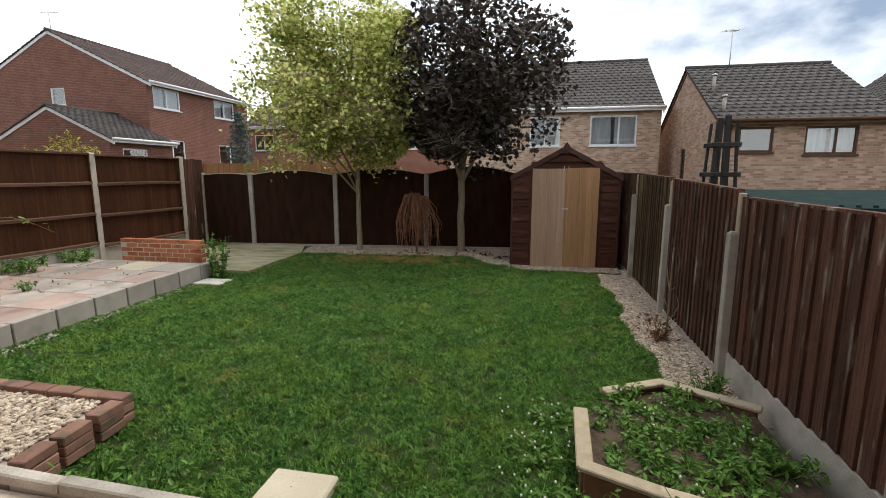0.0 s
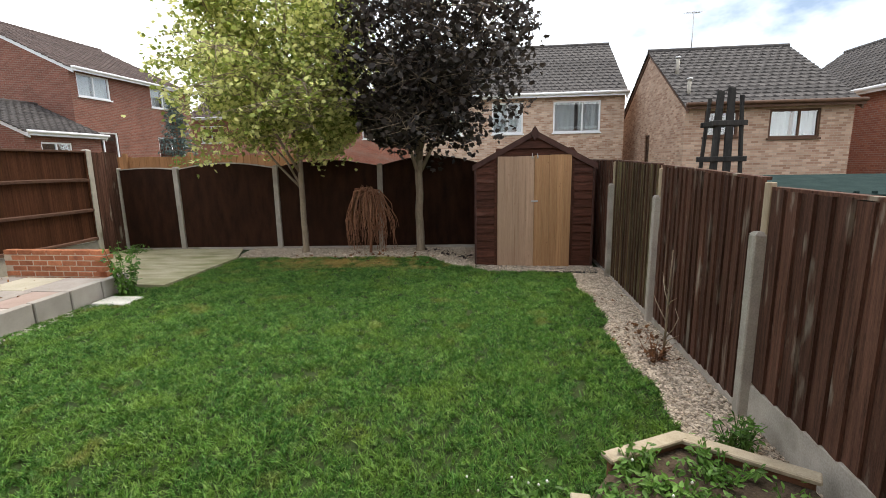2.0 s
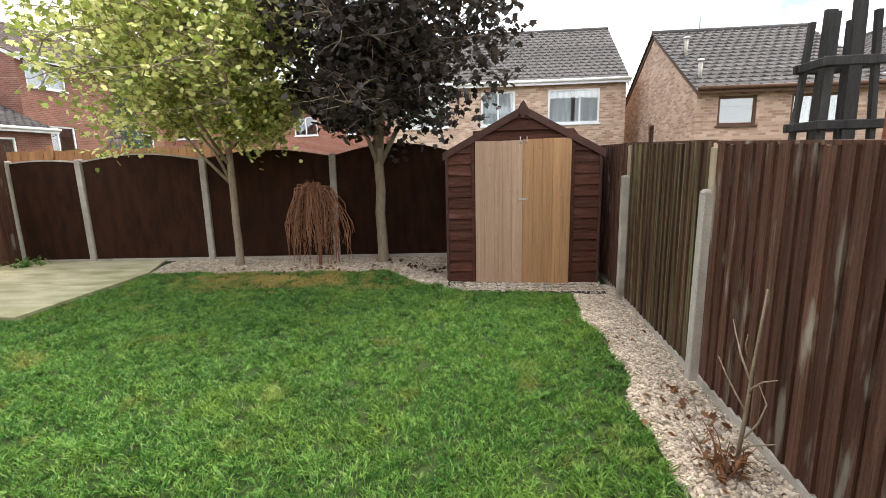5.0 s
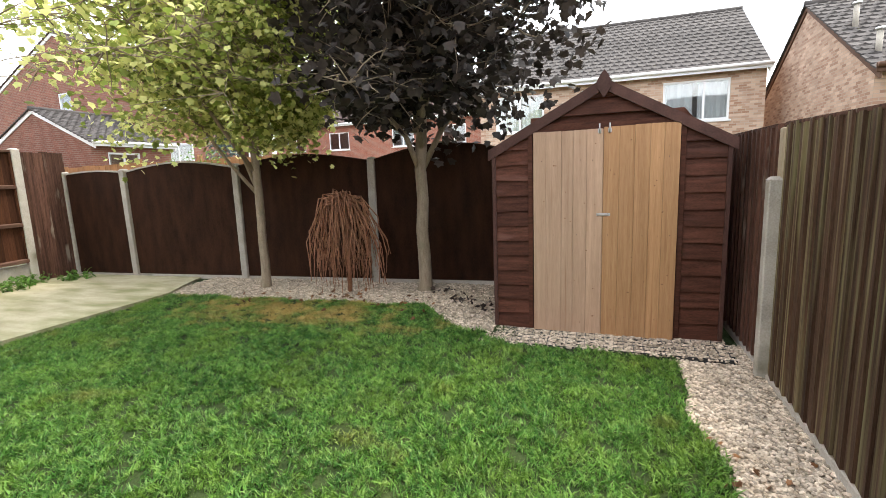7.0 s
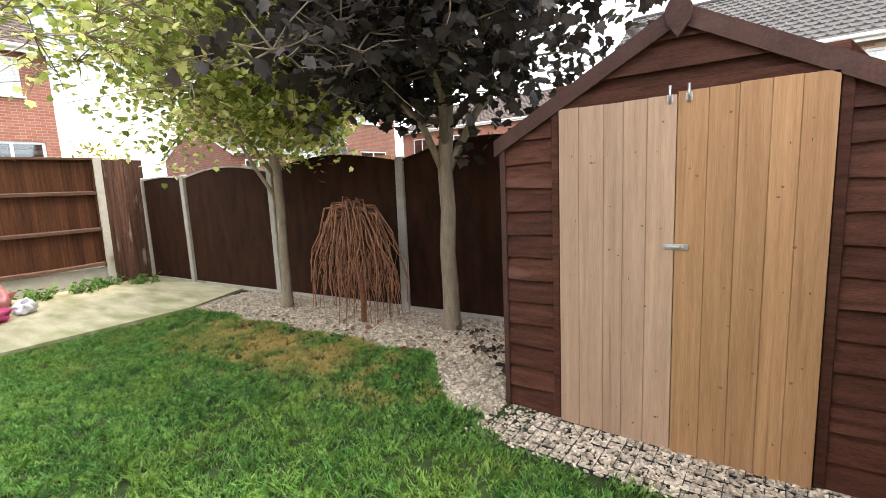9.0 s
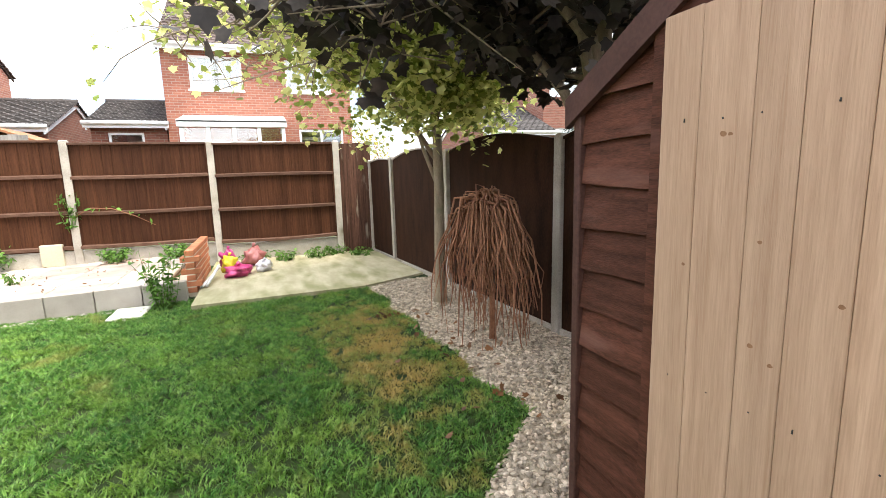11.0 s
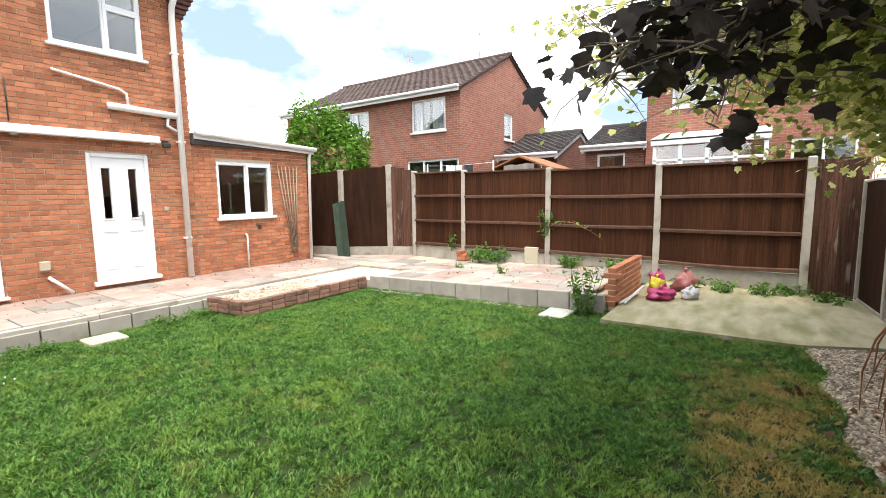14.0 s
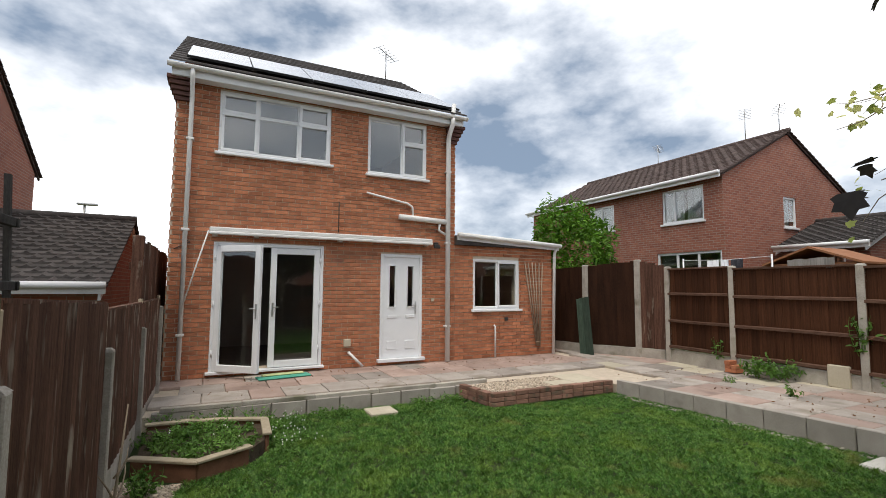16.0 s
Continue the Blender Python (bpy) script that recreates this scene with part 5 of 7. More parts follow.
def extension():
    e = thing("house_extension", (-4.3, 0, 0), "single-storey brick extension with a flat roof", "extension")
    top = 2.62
    b = Shape()
    pierced(b, EXT0, HX0, -0.1, top, -0.30, -0.012, HOLES_EXT)
    b.box(EXT0, EXT0 + .25, -5, -.3, -.1, top).box(EXT0 + .25, HX0 - .02, -5, -4.8, -.1, top)
    part("wall", b, M_MORTAR, e)
    add_bricks(e, brick_face(EXT0, HX0, -.02, top, 0, HOLES_EXT, pitch=0.225), 0.0)
    s = Shape()
    for j in range(35):
        for i in range(21):
            y = -0.014 - i * .225 - (.11 if j % 2 else 0)
            s.box(EXT0 - .014, EXT0, y - .215, y, -.02 + j * .075 + .005, -.02 + j * .075 + .07)
    tagged(part("side_brickwork", s, M_BRICK, e), kind="stuff")
    part("room_floor", Shape().box(EXT0 + .25, HX0 - .01, -4.8, -.3, .15, .24).box(EXT0 + .25, HX0 - .01, -3.2, -3.1, .24, 2.5), M_CARPET, e)
    part("flat_roof", Shape().add([(EXT0 - .12, .08, 2.66), (HX0 + .0, .08, 2.80), (HX0, -5, 2.95), (EXT0 - .12, -5, 2.82), (EXT0 - .12, .08, 2.60), (HX0, .08, 2.60), (HX0, -5, 2.60), (EXT0 - .12, -5, 2.60)],
                                  [(0, 1, 2, 3), (7, 6, 5, 4), (0, 4, 5, 1), (1, 5, 6, 2), (2, 6, 7, 3), (3, 7, 4, 0)]), M_TILE, e, "dark felted flat roof")
    part("fascia", Shape().add([(EXT0 - .14, .085, 2.58), (HX0 - .02, .085, 2.70), (HX0 - .02, .11, 2.70), (EXT0 - .14, .11, 2.58), (EXT0 - .14, .085, 2.72), (HX0 - .02, .085, 2.86), (HX0 - .02, .11, 2.86), (EXT0 - .14, .11, 2.72)],
                               [(0, 3, 2, 1), (4, 5, 6, 7), (0, 1, 5, 4), (2, 3, 7, 6), (0, 4, 7, 3), (1, 2, 6, 5)]), M_UPVC, e, "white fascia board")
    part("gutter", Shape().tube([(EXT0 - .16, .15, 2.68), (HX0 - .02, .15, 2.81)], .05, 10), M_UPVC_OLD, e, "white gutter")
    part("downpipe", Shape().tube([(EXT0 - .05, .13, 2.66), (EXT0 - .03, .07, 2.5), (EXT0 + .03, .06, .2)], .036, 10), M_UPVC_OLD, e, "white downpipe")
    part("waste_pipe", Shape().tube([(-3.98, .045, .2), (-3.98, .045, .86), (-3.96, .02, .90)], .02, 8), M_UPVC_OLD, e, "thin white waste pipe")
    part("wall_vent", Shape().cbox(-4.33, -4.25, 0, .02, .98, 1.06, .004), M_BLACK, e, "small dark wall vent")
    part("window_sill", Shape().cbox(-4.70, -3.40, -.05, .06, 1.19, 1.24, .008), M_UPVC, e)
    frame_window(e, -4.65, -3.45, 1.24, 2.32, -.05, [(0, .48, 0, 1, 1), (.48, 1, 0, 1, 0)])
    return e


extension()

# ---- trees and plants ----


def maple_leaf():
    """A lobed leaf in the xy plane, about one unit long, as a fan."""
    pts = []
    for k, (a, r) in enumerate(((-90, .30), (-40, .46), (-15, .62), (5, .47), (32, .72), (58, .52), (90, .84), (122, .52), (148, .72), (175, .47), (195, .62), (220, .46))):
        pts.append((r * math.cos(radians(a)) * .95, r * math.sin(radians(a)) + .15, -0.10 * (r ** 2)))
    v = [(0, .15, 0.0)] + pts
    n = len(pts)
    return np.array(v), np.array([(0, 1 + i, 1 + (i + 1) % n) for i in range(n)])


def oval_leaf():
    v = np.array([(0, 0, 0), (.2, .3, .03), (.17, .65, 0), (0, 1, -.08), (-.17, .65, 0), (-.2, .3, .03)])
    return v, np.array([(0, 1, 2), (0, 2, 3), (0, 3, 4), (0, 4, 5)])


def leaf_cloud(name, places, sizes, template, mat, droop=0.5, seed=1):
    """Leaves at the given places, as one mesh."""
    rng = np.random.default_rng(seed)
    tv, tf = template
    n, k = len(places), len(tv)
    yaw = rng.uniform(0, 2 * np.pi, n)
    pitch = rng.normal(-droop, 0.55, n)
    roll = rng.normal(0, 0.6, n)
    q = tv[None] * np.asarray(sizes)[:, None, None]
    x, y, z = q[..., 0], q[..., 1], q[..., 2]
    cr, sr = np.cos(roll)[:, None], np.sin(roll)[:, None]
    x, z = x * cr - z * sr, x * sr + z * cr
    cp, sp = np.cos(pitch)[:, None], np.sin(pitch)[:, None]
    y, z = y * cp - z * sp, y * sp + z * cp
    cy, sy = np.cos(yaw)[:, None], np.sin(yaw)[:, None]
    x, y = x * cy - y * sy, x * sy + y * cy
    v = np.stack([x, y, z], -1) + np.asarray(places)[:, None]
    f = (tf[None] + (np.arange(n) * k)[:, None, None]).reshape(-1, 3)
    me = bpy.data.meshes.new(name)
    me.from_pydata(v.reshape(-1, 3), [], f)
    me.materials.append(mat)
    me.update()
    return me


def bend(a, b, rng, n=5, sag=0.12):
    """A wandering line from a to b."""
    a, b = np.array(a, float), np.array(b, float)
    d = np.linalg.norm(b - a)
    pts = []
    w = rng.normal(0, sag * d * 0.5, 3)
    for i in range(n):
        f = i / (n - 1)
        pts.append(a + (b - a) * f + w * math.sin(math.pi * f) + rng.normal(0, 0.012 * d, 3) * (0 < f < 1))
    return pts


def tree(name, base, fork_z, trunk_r, centre, radii, leaves, size, mat, label, seed, low_cut, limbs=8, skirt=.3, low_side=0, boughs=()):
    rng = np.random.default_rng(seed)
    t = thing(name, base, label, "tree")
    bx, by, bz = base
    fork = (bx + rng.normal(0, .03), by + rng.normal(0, .02), fork_z)
    trunk = Shape()
    pts = [(bx, by, bz - .12), (bx, by, bz + .02), (bx + .01, by, bz + .12)] + [(bx + (fork[0] - bx) * f + rng.normal(0, .008), by + (fork[1] - by) * f, bz + (fork_z - bz) * f) for f in (.3, .5, .75, 1)]
    lead = pts[-1]
    top = centre[2] + radii[2] * .75
    upper = [(lead[0] + (centre[0] - lead[0]) * .7 * f ** 1.5 + rng.normal(0, .02), lead[1] + (centre[1] - lead[1]) * .7 * f ** 1.5 + rng.normal(0, .02), lead[2] + (top - lead[2]) * f) for f in (.12, .28, .45, .65, .85, 1)]
    trunk.tube(pts + upper, [trunk_r * k for k in (1.5, 1.3, 1.05, 1, .95, .91, .9, .84, .72, .58, .42, .26, .1)], 12)
    leader = [lead] + upper
    part("trunk", trunk, M_BARK, t)
    tips = []
    c, R = np.array(centre), np.array(radii)
    for i in range(limbs):
        a = 2 * math.pi * i / limbs + rng.normal(0, .3)
        lift = rng.uniform(.15, .95)
        end = c + R * np.array([math.cos(a) * math.sqrt(1 - lift ** 2 * .8), math.sin(a) * math.sqrt(1 - lift ** 2 * .8), lift * .9 - .12]) * rng.uniform(.7, .92)
        g = max(0, lift - .3) * 3.2
        k0 = min(int(g), 3)
        start = tuple(np.array(leader[k0]) + (np.array(leader[k0 + 1]) - np.array(leader[k0])) * (g - k0) - np.array((0, 0, .05 * (i % 3))))
        line = bend(start, end, rng, 7, .10)
        for k in range(1, 4):
            line[k][2] += .10 * (1 - k / 4)
        s = Shape()
        r0 = trunk_r * rng.uniform(.42, .6) * (1 - .13 * g)
        s.tube(line, [r0 * (1 - .13 * k) for k in range(7)], 8)
        limb = part("limb", s, M_BARK, t)
        sub = Shape()
        for k in range(2, 7):
            for _ in range(6):
                d = rng.normal(0, 1, 3)
                d[2] = abs(d[2]) * .5 - .1
                d /= np.linalg.norm(d)
                tip = np.array(line[k]) + d * rng.uniform(.4, 1.0)
                inside = ((tip - c) / R)
                if np.linalg.norm(inside) > 1.02:
                    tip = c + R * inside / np.linalg.norm(inside) * rng.uniform(.85, 1.02)
                tw = bend(line[k], tip, rng, 4, .15)
                sub.tube(tw, [.014, .010, .007, .004], 5, cap=False)
                tips += tw[1:]
        tagged(part("twig_spray", sub, M_BARK, limb), kind="stuff")
    # low thin boughs towards the neighbouring tree
    for i in range(6):
        end = (bx + low_side * rng.uniform(.5, 1.15), by + rng.uniform(-.35, .35), rng.uniform(2.2, 2.8))
        line = bend(leader[1] if i % 2 else leader[2], end, rng, 6, .10)
        s = Shape()
        s.tube(line, [trunk_r * .26, trunk_r * .22, trunk_r * .18, .008, .006, .003], 6)
        part("limb", s, M_BARK, t)
        for k in range(3, 6):
            for _ in range(6):
                tips.append(np.array(line[k]) + rng.normal(0, 1, 3) * np.array((.22, .2, .12)))
    # extra sprays fill the crown unevenly
    while len(tips) < 1000:
        d = rng.normal(0, 1, 3)
        d /= np.linalg.norm(d)
        p = c + R * d * rng.uniform(.45, 1.0) ** .5
        if d[2] < 0:
            p[:2] = c[:2] + (p[:2] - c[:2]) * (1 + skirt * abs(d[2]))
        lump = math.sin(d[0] * 5 + seed) * math.sin(d[1] * 4 + 1) + math.sin(d[2] * 6 + d[0] * 3)
        if lump > -.8:
            tips.append(p)
    tips = np.array(tips)
    pick = tips[rng.integers(0, len(tips), leaves)]
    places = pick + rng.normal(0, 1, (leaves, 3)) * np.array([.17, .17, .10])
    low = low_cut + .25 * np.sin(places[:, 0] * 3.1) + .12 * np.sin(places[:, 1] * 5)
    places = places[(places[:, 2] > low) & (np.linalg.norm((places - c) / R, axis=1) < 1.0 + .3 * (places[:, 2] < c[2] - .8 * R[2]))]
    # long drooping boughs that reach out over the lawn
    for tip in boughs:
        line = bend(leader[2], tip, rng, 8, .06)
        for k in range(1, 7):
            line[k][2] += .30 * math.sin(math.pi * k / 7)
        limb = part("limb", Shape().tube(line, [trunk_r * .34, trunk_r * .30, trunk_r * .25, trunk_r * .2, .010, .008, .006, .003], 7), M_BARK, t)
        sub, spots = Shape(), []
        for k in range(3, 8):
            for _ in range(7):
                end = np.array(line[k]) + rng.normal(0, 1, 3) * np.array((.30, .30, .16))
                tw = bend(line[k], end, rng, 4, .15)
                sub.tube(tw, [.007, .005, .004, .002], 4, cap=False)
                spots += tw[1:]
        tagged(part("twig_spray", sub, M_BARK, limb), kind="stuff")
        spots = np.array(spots)
        grown = spots[rng.integers(0, len(spots), 190)] + rng.normal(0, 1, (190, 3)) * np.array([.10, .10, .06])
        places = np.vstack([places, grown])
    me = leaf_cloud("crown", places, rng.uniform(size[0], size[1], len(places)), maple_leaf(), mat, .45, seed)
    cr = new("crown", me)
    cr.parent = t
    cr.matrix_basis = Matrix.Translation(-Vector(base))
    tagged(cr, kind="stuff")
    return t


tree("pale_maple_tree", (-2.97, 9.60, 0.12), 1.32, 0.056, (-3.40, 9.50, 3.62), (1.98, 1.75, 2.2), 36000, (.04, .073), M_LEAF_PALE,
     "young maple with pale variegated green leaves", 11, 1.66, 8, .3, 1, [(-2.5, 7.55, 2.55), (-3.3, 7.3, 2.75), (-2.0, 7.75, 2.6), (-2.9, 7.2, 3.2), (-3.9, 7.9, 2.6), (-2.2, 8.4, 2.3), (-1.95, 9.0, 2.7), (-1.75, 8.7, 3.2)])
tree("purple_maple_tree", (-0.84, 9.84, 0.12), 1.55, 0.074, (-0.38, 9.55, 3.50), (1.76, 1.84, 1.92), 12000, (.055, .10), M_LEAF_PURPLE,
     "young maple with dark purple leaves", 23, 1.84, 7, .05, -1, [(-0.70, 8.1, 2.2), (-0.95, 8.35, 2.3), (-0.55, 8.45, 2.95), (-0.85, 8.1, 3.1), (-0.1, 9.0, 2.75), (-0.6, 8.5, 2.1)])


def weeping_tree():
    rng = np.random.default_rng(4)
    b = (-1.72, 9.58, 0.10)
    t = thing("weeping_tree", b, "small bare weeping tree with hanging red-brown branches", "tree")
    top = (b[0] - .03, b[1], 1.16)
    part("trunk", Shape().tube([(b[0], b[1], .05), (b[0] + .02, b[1], .4), (b[0] - .03, b[1], .8), top], [.028, .024, .022, .03], 8), M_TWIG, t)
    n = 150
    for i in range(n):
        a = 2 * math.pi * i / n * 7 + rng.normal(0, .2)
        r = .45 * math.sqrt(rng.uniform(.03, 1)) * (1.0 + .2 * math.sin(3 * a + 1))
        peak = rng.uniform(.04, .26) * (1.1 - r)
        foot = rng.uniform(.13, .6) if r > .16 else rng.uniform(.3, .8)
        pts = []
        for f in (0, .12, .28, .45, .62, .8, 1):
            rr = r * (1 - (1 - f) ** 2.6)
            z = top[2] + peak * math.sin(math.pi * min(f * 2.2, 1)) - max(0, f - .22) / .78 * (top[2] - foot) * (.75 + .25 * f)
            pts.append((top[0] + math.cos(a) * rr + rng.normal(0, .024), top[1] + math.sin(a) * rr * .85 + rng.normal(0, .024), z))
        rad = rng.uniform(.004, .0085)
        part("branch", Shape().tube(pts, [rad * 1.7, rad * 1.5, rad * 1.2, rad, rad * .9, rad * .7, rad * .45], 5, cap=False), M_TWIG, t)
    return t


weeping_tree()


def weed(name, x, y, z, height, spread, stems, leaves, size, label, mat=None, seed=1, category="plant", template=None, group=""):
    """A leafy clump: stems with leaves along them."""
    rng = np.random.default_rng(seed)
    t = thing(name, (x, y, z), label, category, group)
    s, places = Shape(), []
    for i in range(stems):
        a = rng.uniform(0, 6.28)
        out = spread * math.sqrt(rng.uniform(.05, 1))
        h = height * rng.uniform(.55, 1.0)
        tip = (x + math.cos(a) * out, y + math.sin(a) * out, z + h)
        line = bend((x + math.cos(a) * out * .3, y + math.sin(a) * out * .3, z - .02), tip, rng, 5, .12)
        s.tube(line, [.004, .004, .003, .003, .002], 4, cap=False)
        for _ in range(max(1, leaves // stems)):
            f = rng.uniform(.15, 1) * 4
            k = min(int(f), 3)
            p = np.array(line[k]) + (np.array(line[k + 1]) - np.array(line[k])) * (f - k)
            places.append(p + rng.normal(0, .018, 3))
    tagged(part("stalk", s, M_LEAF_WEED if mat is None else M_TWIG, t), kind="stuff")
    me = leaf_cloud("leaves", np.array(places), rng.uniform(size[0], size[1], len(places)), template or oval_leaf(), mat or M_LEAF_WEED, .25, seed)
    lv = new("leaves", me)
    lv.parent = t
    lv.matrix_basis = Matrix.Translation(-Vector((x, y, z)))
    tagged(lv, kind="stuff")
    return t


weed("wall_weed", -4.26, 6.82, 0.08, 0.72, 0.28, 16, 260, (.05, .10), "tall leafy green weed at the block wall end", seed=3)
weed("fence_weed", -6.75, 4.2, 0.3, 0.30, 0.42, 26, 420, (.05, .10), "low green weeds along the fence foot", seed=5, group="weeds by the fence")
weed("fence_weed", -6.70, 3.85, 0.3, 0.22, 0.30, 16, 220, (.05, .10), "low green weeds along the fence foot", seed=6, group="weeds by the fence")
weed("fence_weed", -6.72, 5.75, 0.3, 0.22, 0.35, 18, 240, (.05, .10), "low green weeds along the fence foot", seed=7, group="weeds by the fence")
weed("fence_weed", -6.66, 6.55, 0.3, 0.20, 0.30, 14, 200, (.05, .09), "low green weeds along the fence foot", seed=8, group="weeds by the fence")
for k, (wx, wy) in enumerate(((-6.5, 7.75), (-6.45, 8.2), (-6.4, 8.65), (-6.55, 9.05), (-6.3, 9.45))):
    weed("corner_weed", wx, wy, 0.13, 0.16, 0.28, 14, 170, (.04, .09), "low creeping weeds on the concrete pad", seed=30 + k, group="weeds on the pad")
weed("ivy", -6.96, 5.22, 0.75, 0.62, 0.16, 12, 130, (.05, .10), "dark green ivy climbing a concrete post", seed=9)
weed("patio_weed", -5.6, 5.0, 0.28, 0.12, 0.12, 7, 50, (.04, .07), "small weed growing in a patio joint", seed=10, group="patio weeds")
weed("patio_weed", -5.9, 3.9, 0.25, 0.10, 0.10, 6, 40, (.04, .07), "small weed growing in a patio joint", seed=12, group="patio weeds")
weed("fence_grass", -7.0, 3.05, 0.42, 0.4, 0.14, 12, 60, (.05, .1), "tuft of pale tall grass by the fence", seed=13)
for k, (wx, wy, r, h) in enumerate(((1.9, 2.32, .30, .22), (1.45, 2.35, .32, .24), (1.05, 2.42, .32, .20), (0.7, 2.62, .26, .07), (0.72, 3.1, .22, .05), (0.5, 2.4, .24, .06),
                                    (0.05, 2.35, .26, .10), (-1.3, 2.3, .24, .09), (-1.7, 2.35, .22, .10), (0.85, 3.55, .18, .05), (2.0, 4.08, .16, .22))):
    weed("edge_weed", wx, wy, 0.02, h, r, 22, 260, (.03, .06), "green clover and weeds at the lawn edge", seed=50 + k, group="weeds at the lawn edge")
for k in range(16):
    a, r = 2.4 * k, .58 * math.sqrt((k + .5) / 16)
    weed("bed_weed", 1.58 + math.cos(a) * r * .9, 3.18 + math.sin(a) * r, 0.12, .065 + .03 * (k % 3), .19, 17, 300, (.03, .055), "low green weeds growing in the timber bed", seed=80 + k, group="weeds in the bed")


def flowers():
    s = Shape()
    rng = np.random.default_rng(8)
    for i in range(70):
        x, y = (rng.uniform(.42, .95) if i % 4 else rng.uniform(.95, 1.9), rng.uniform(2.3, 3.6))
        z = .24 if in_bed(x, y, -.05) else .10
        z += rng.uniform(0, .05)
        s.tube([(x, y, z - .008), (x, y, z), (x, y, z + .008)], [.003, .0075, .002], 6)
    return solid("clover_flowers", s, M_PETAL, "tiny white clover flowers among the weeds", "flowers", "stuff")


flowers()


def bare_shrub():
    t = thing("bare_shrub", (1.88, 5.38, 0), "thin leafless shrub stem beside the fence", "shrub")
    rng = np.random.default_rng(3)
    part("stem", Shape().tube([(1.90, 5.42, -.03), (1.90, 5.38, .3), (1.88, 5.32, .6), (1.86, 5.24, 1.0)], [.011, .010, .008, .004], 6), M_BARK, t)
    for h, a, l in ((.22, .3, .32), (.35, 2.6, .30), (.45, 4.4, .25), (.52, 1.2, .28), (.62, 3.4, .2), (.15, 5.2, .22)):
        p0 = (1.895, 5.36, h)
        part("twig", Shape().tube(bend(p0, (1.895 + math.cos(a) * l * .3, 5.36 + math.sin(a) * l, h + l * .75), rng, 4), [.006, .005, .004, .002], 5), M_BARK, t)
    t.location.x += 0.12
    return t


bare_shrub()
M_DRY = leaf_material("dry_brown_leaf", (0.14, 0.06, 0.025), (0.28, 0.14, 0.06))
weed("dry_shrub", 1.95, 5.40, 0.02, 0.22, 0.16, 12, 110, (.03, .06), "small dried brown plant in the gravel", mat=M_DRY, seed=21)

# ---- the houses around ----


def brick_far(name, c1, c2, mortar):
    m = bpy.data.materials.new(name)
    m.use_nodes = True
    n, l = m.node_tree.nodes, m.node_tree.links
    p = n["Principled BSDF"]
    p.inputs["Roughness"].default_value = 0.9
    co = n.new("ShaderNodeTexCoord")
    sep = n.new("ShaderNodeSeparateXYZ")
    l.new(co.outputs["Object"], sep.inputs[0])
    add = n.new("ShaderNodeMath")
    l.new(sep.outputs["X"], add.inputs[0])
    l.new(sep.outputs["Y"], add.inputs[1])
    com = n.new("ShaderNodeCombineXYZ")
    l.new(add.outputs[0], com.inputs["X"])
    l.new(sep.outputs["Z"], com.inputs["Y"])
    b = n.new("ShaderNodeTexBrick")
    b.inputs["Scale"].default_value = 1.0
    b.inputs["Brick Width"].default_value, b.inputs["Row Height"].default_value, b.inputs["Mortar Size"].default_value = .225, .075, .007
    b.inputs["Color1"].default_value, b.inputs["Color2"].default_value, b.inputs["Mortar"].default_value = (*c1, 1), (*c2, 1), (*mortar, 1)
    l.new(com.outputs[0], b.inputs["Vector"])
    t = n.new("ShaderNodeTexNoise")
    t.inputs["Scale"].default_value, t.inputs["Detail"].default_value = 1.4, 5
    l.new(co.outputs["Object"], t.inputs["Vector"])
    r = n.new("ShaderNodeMapRange")
    r.inputs["To Min"].default_value, r.inputs["To Max"].default_value = .75, 1.25
    l.new(t.outputs["Fac"], r.inputs["Value"])
    h = n.new("ShaderNodeHueSaturation")
    l.new(r.outputs[0], h.inputs["Value"])
    l.new(b.outputs["Color"], h.inputs["Color"])
    l.new(h.outputs["Color"], p.inputs["Base Color"])
    bp = n.new("ShaderNodeBump")
    bp.inputs["Strength"].default_value, bp.inputs["Distance"].default_value = .5, .01
    l.new(b.outputs["Fac"], bp.inputs["Height"])
    bp.invert = True
    l.new(bp.outputs[0], p.inputs["Normal"])
    return m


M_RED = brick_far("far_red_brick", (.155, .055, .036), (.225, .085, .056), (.22, .165, .13))
M_ORANGE = brick_far("far_orange_brick", (.25, .085, .055), (.33, .125, .08), (.31, .235, .19))
M_BUFF = brick_far("far_buff_brick", (.33, .19, .125), (.58, .43, .325), (.46, .38, .31))
M_BUFF_DARK = brick_far("far_brown_buff_brick", (.27, .15, .10), (.50, .345, .25), (.36, .285, .225))
M_BROWNWOOD = surface("brown_window_wood", (.07, .035, .02), (.12, .06, .035), 6, .6, .3, 40)
M_CURTAIN = surface("pale_curtain", (.5, .52, .54), (.66, .67, .68), 3, .9, .1, 30, (8, 8, .5))


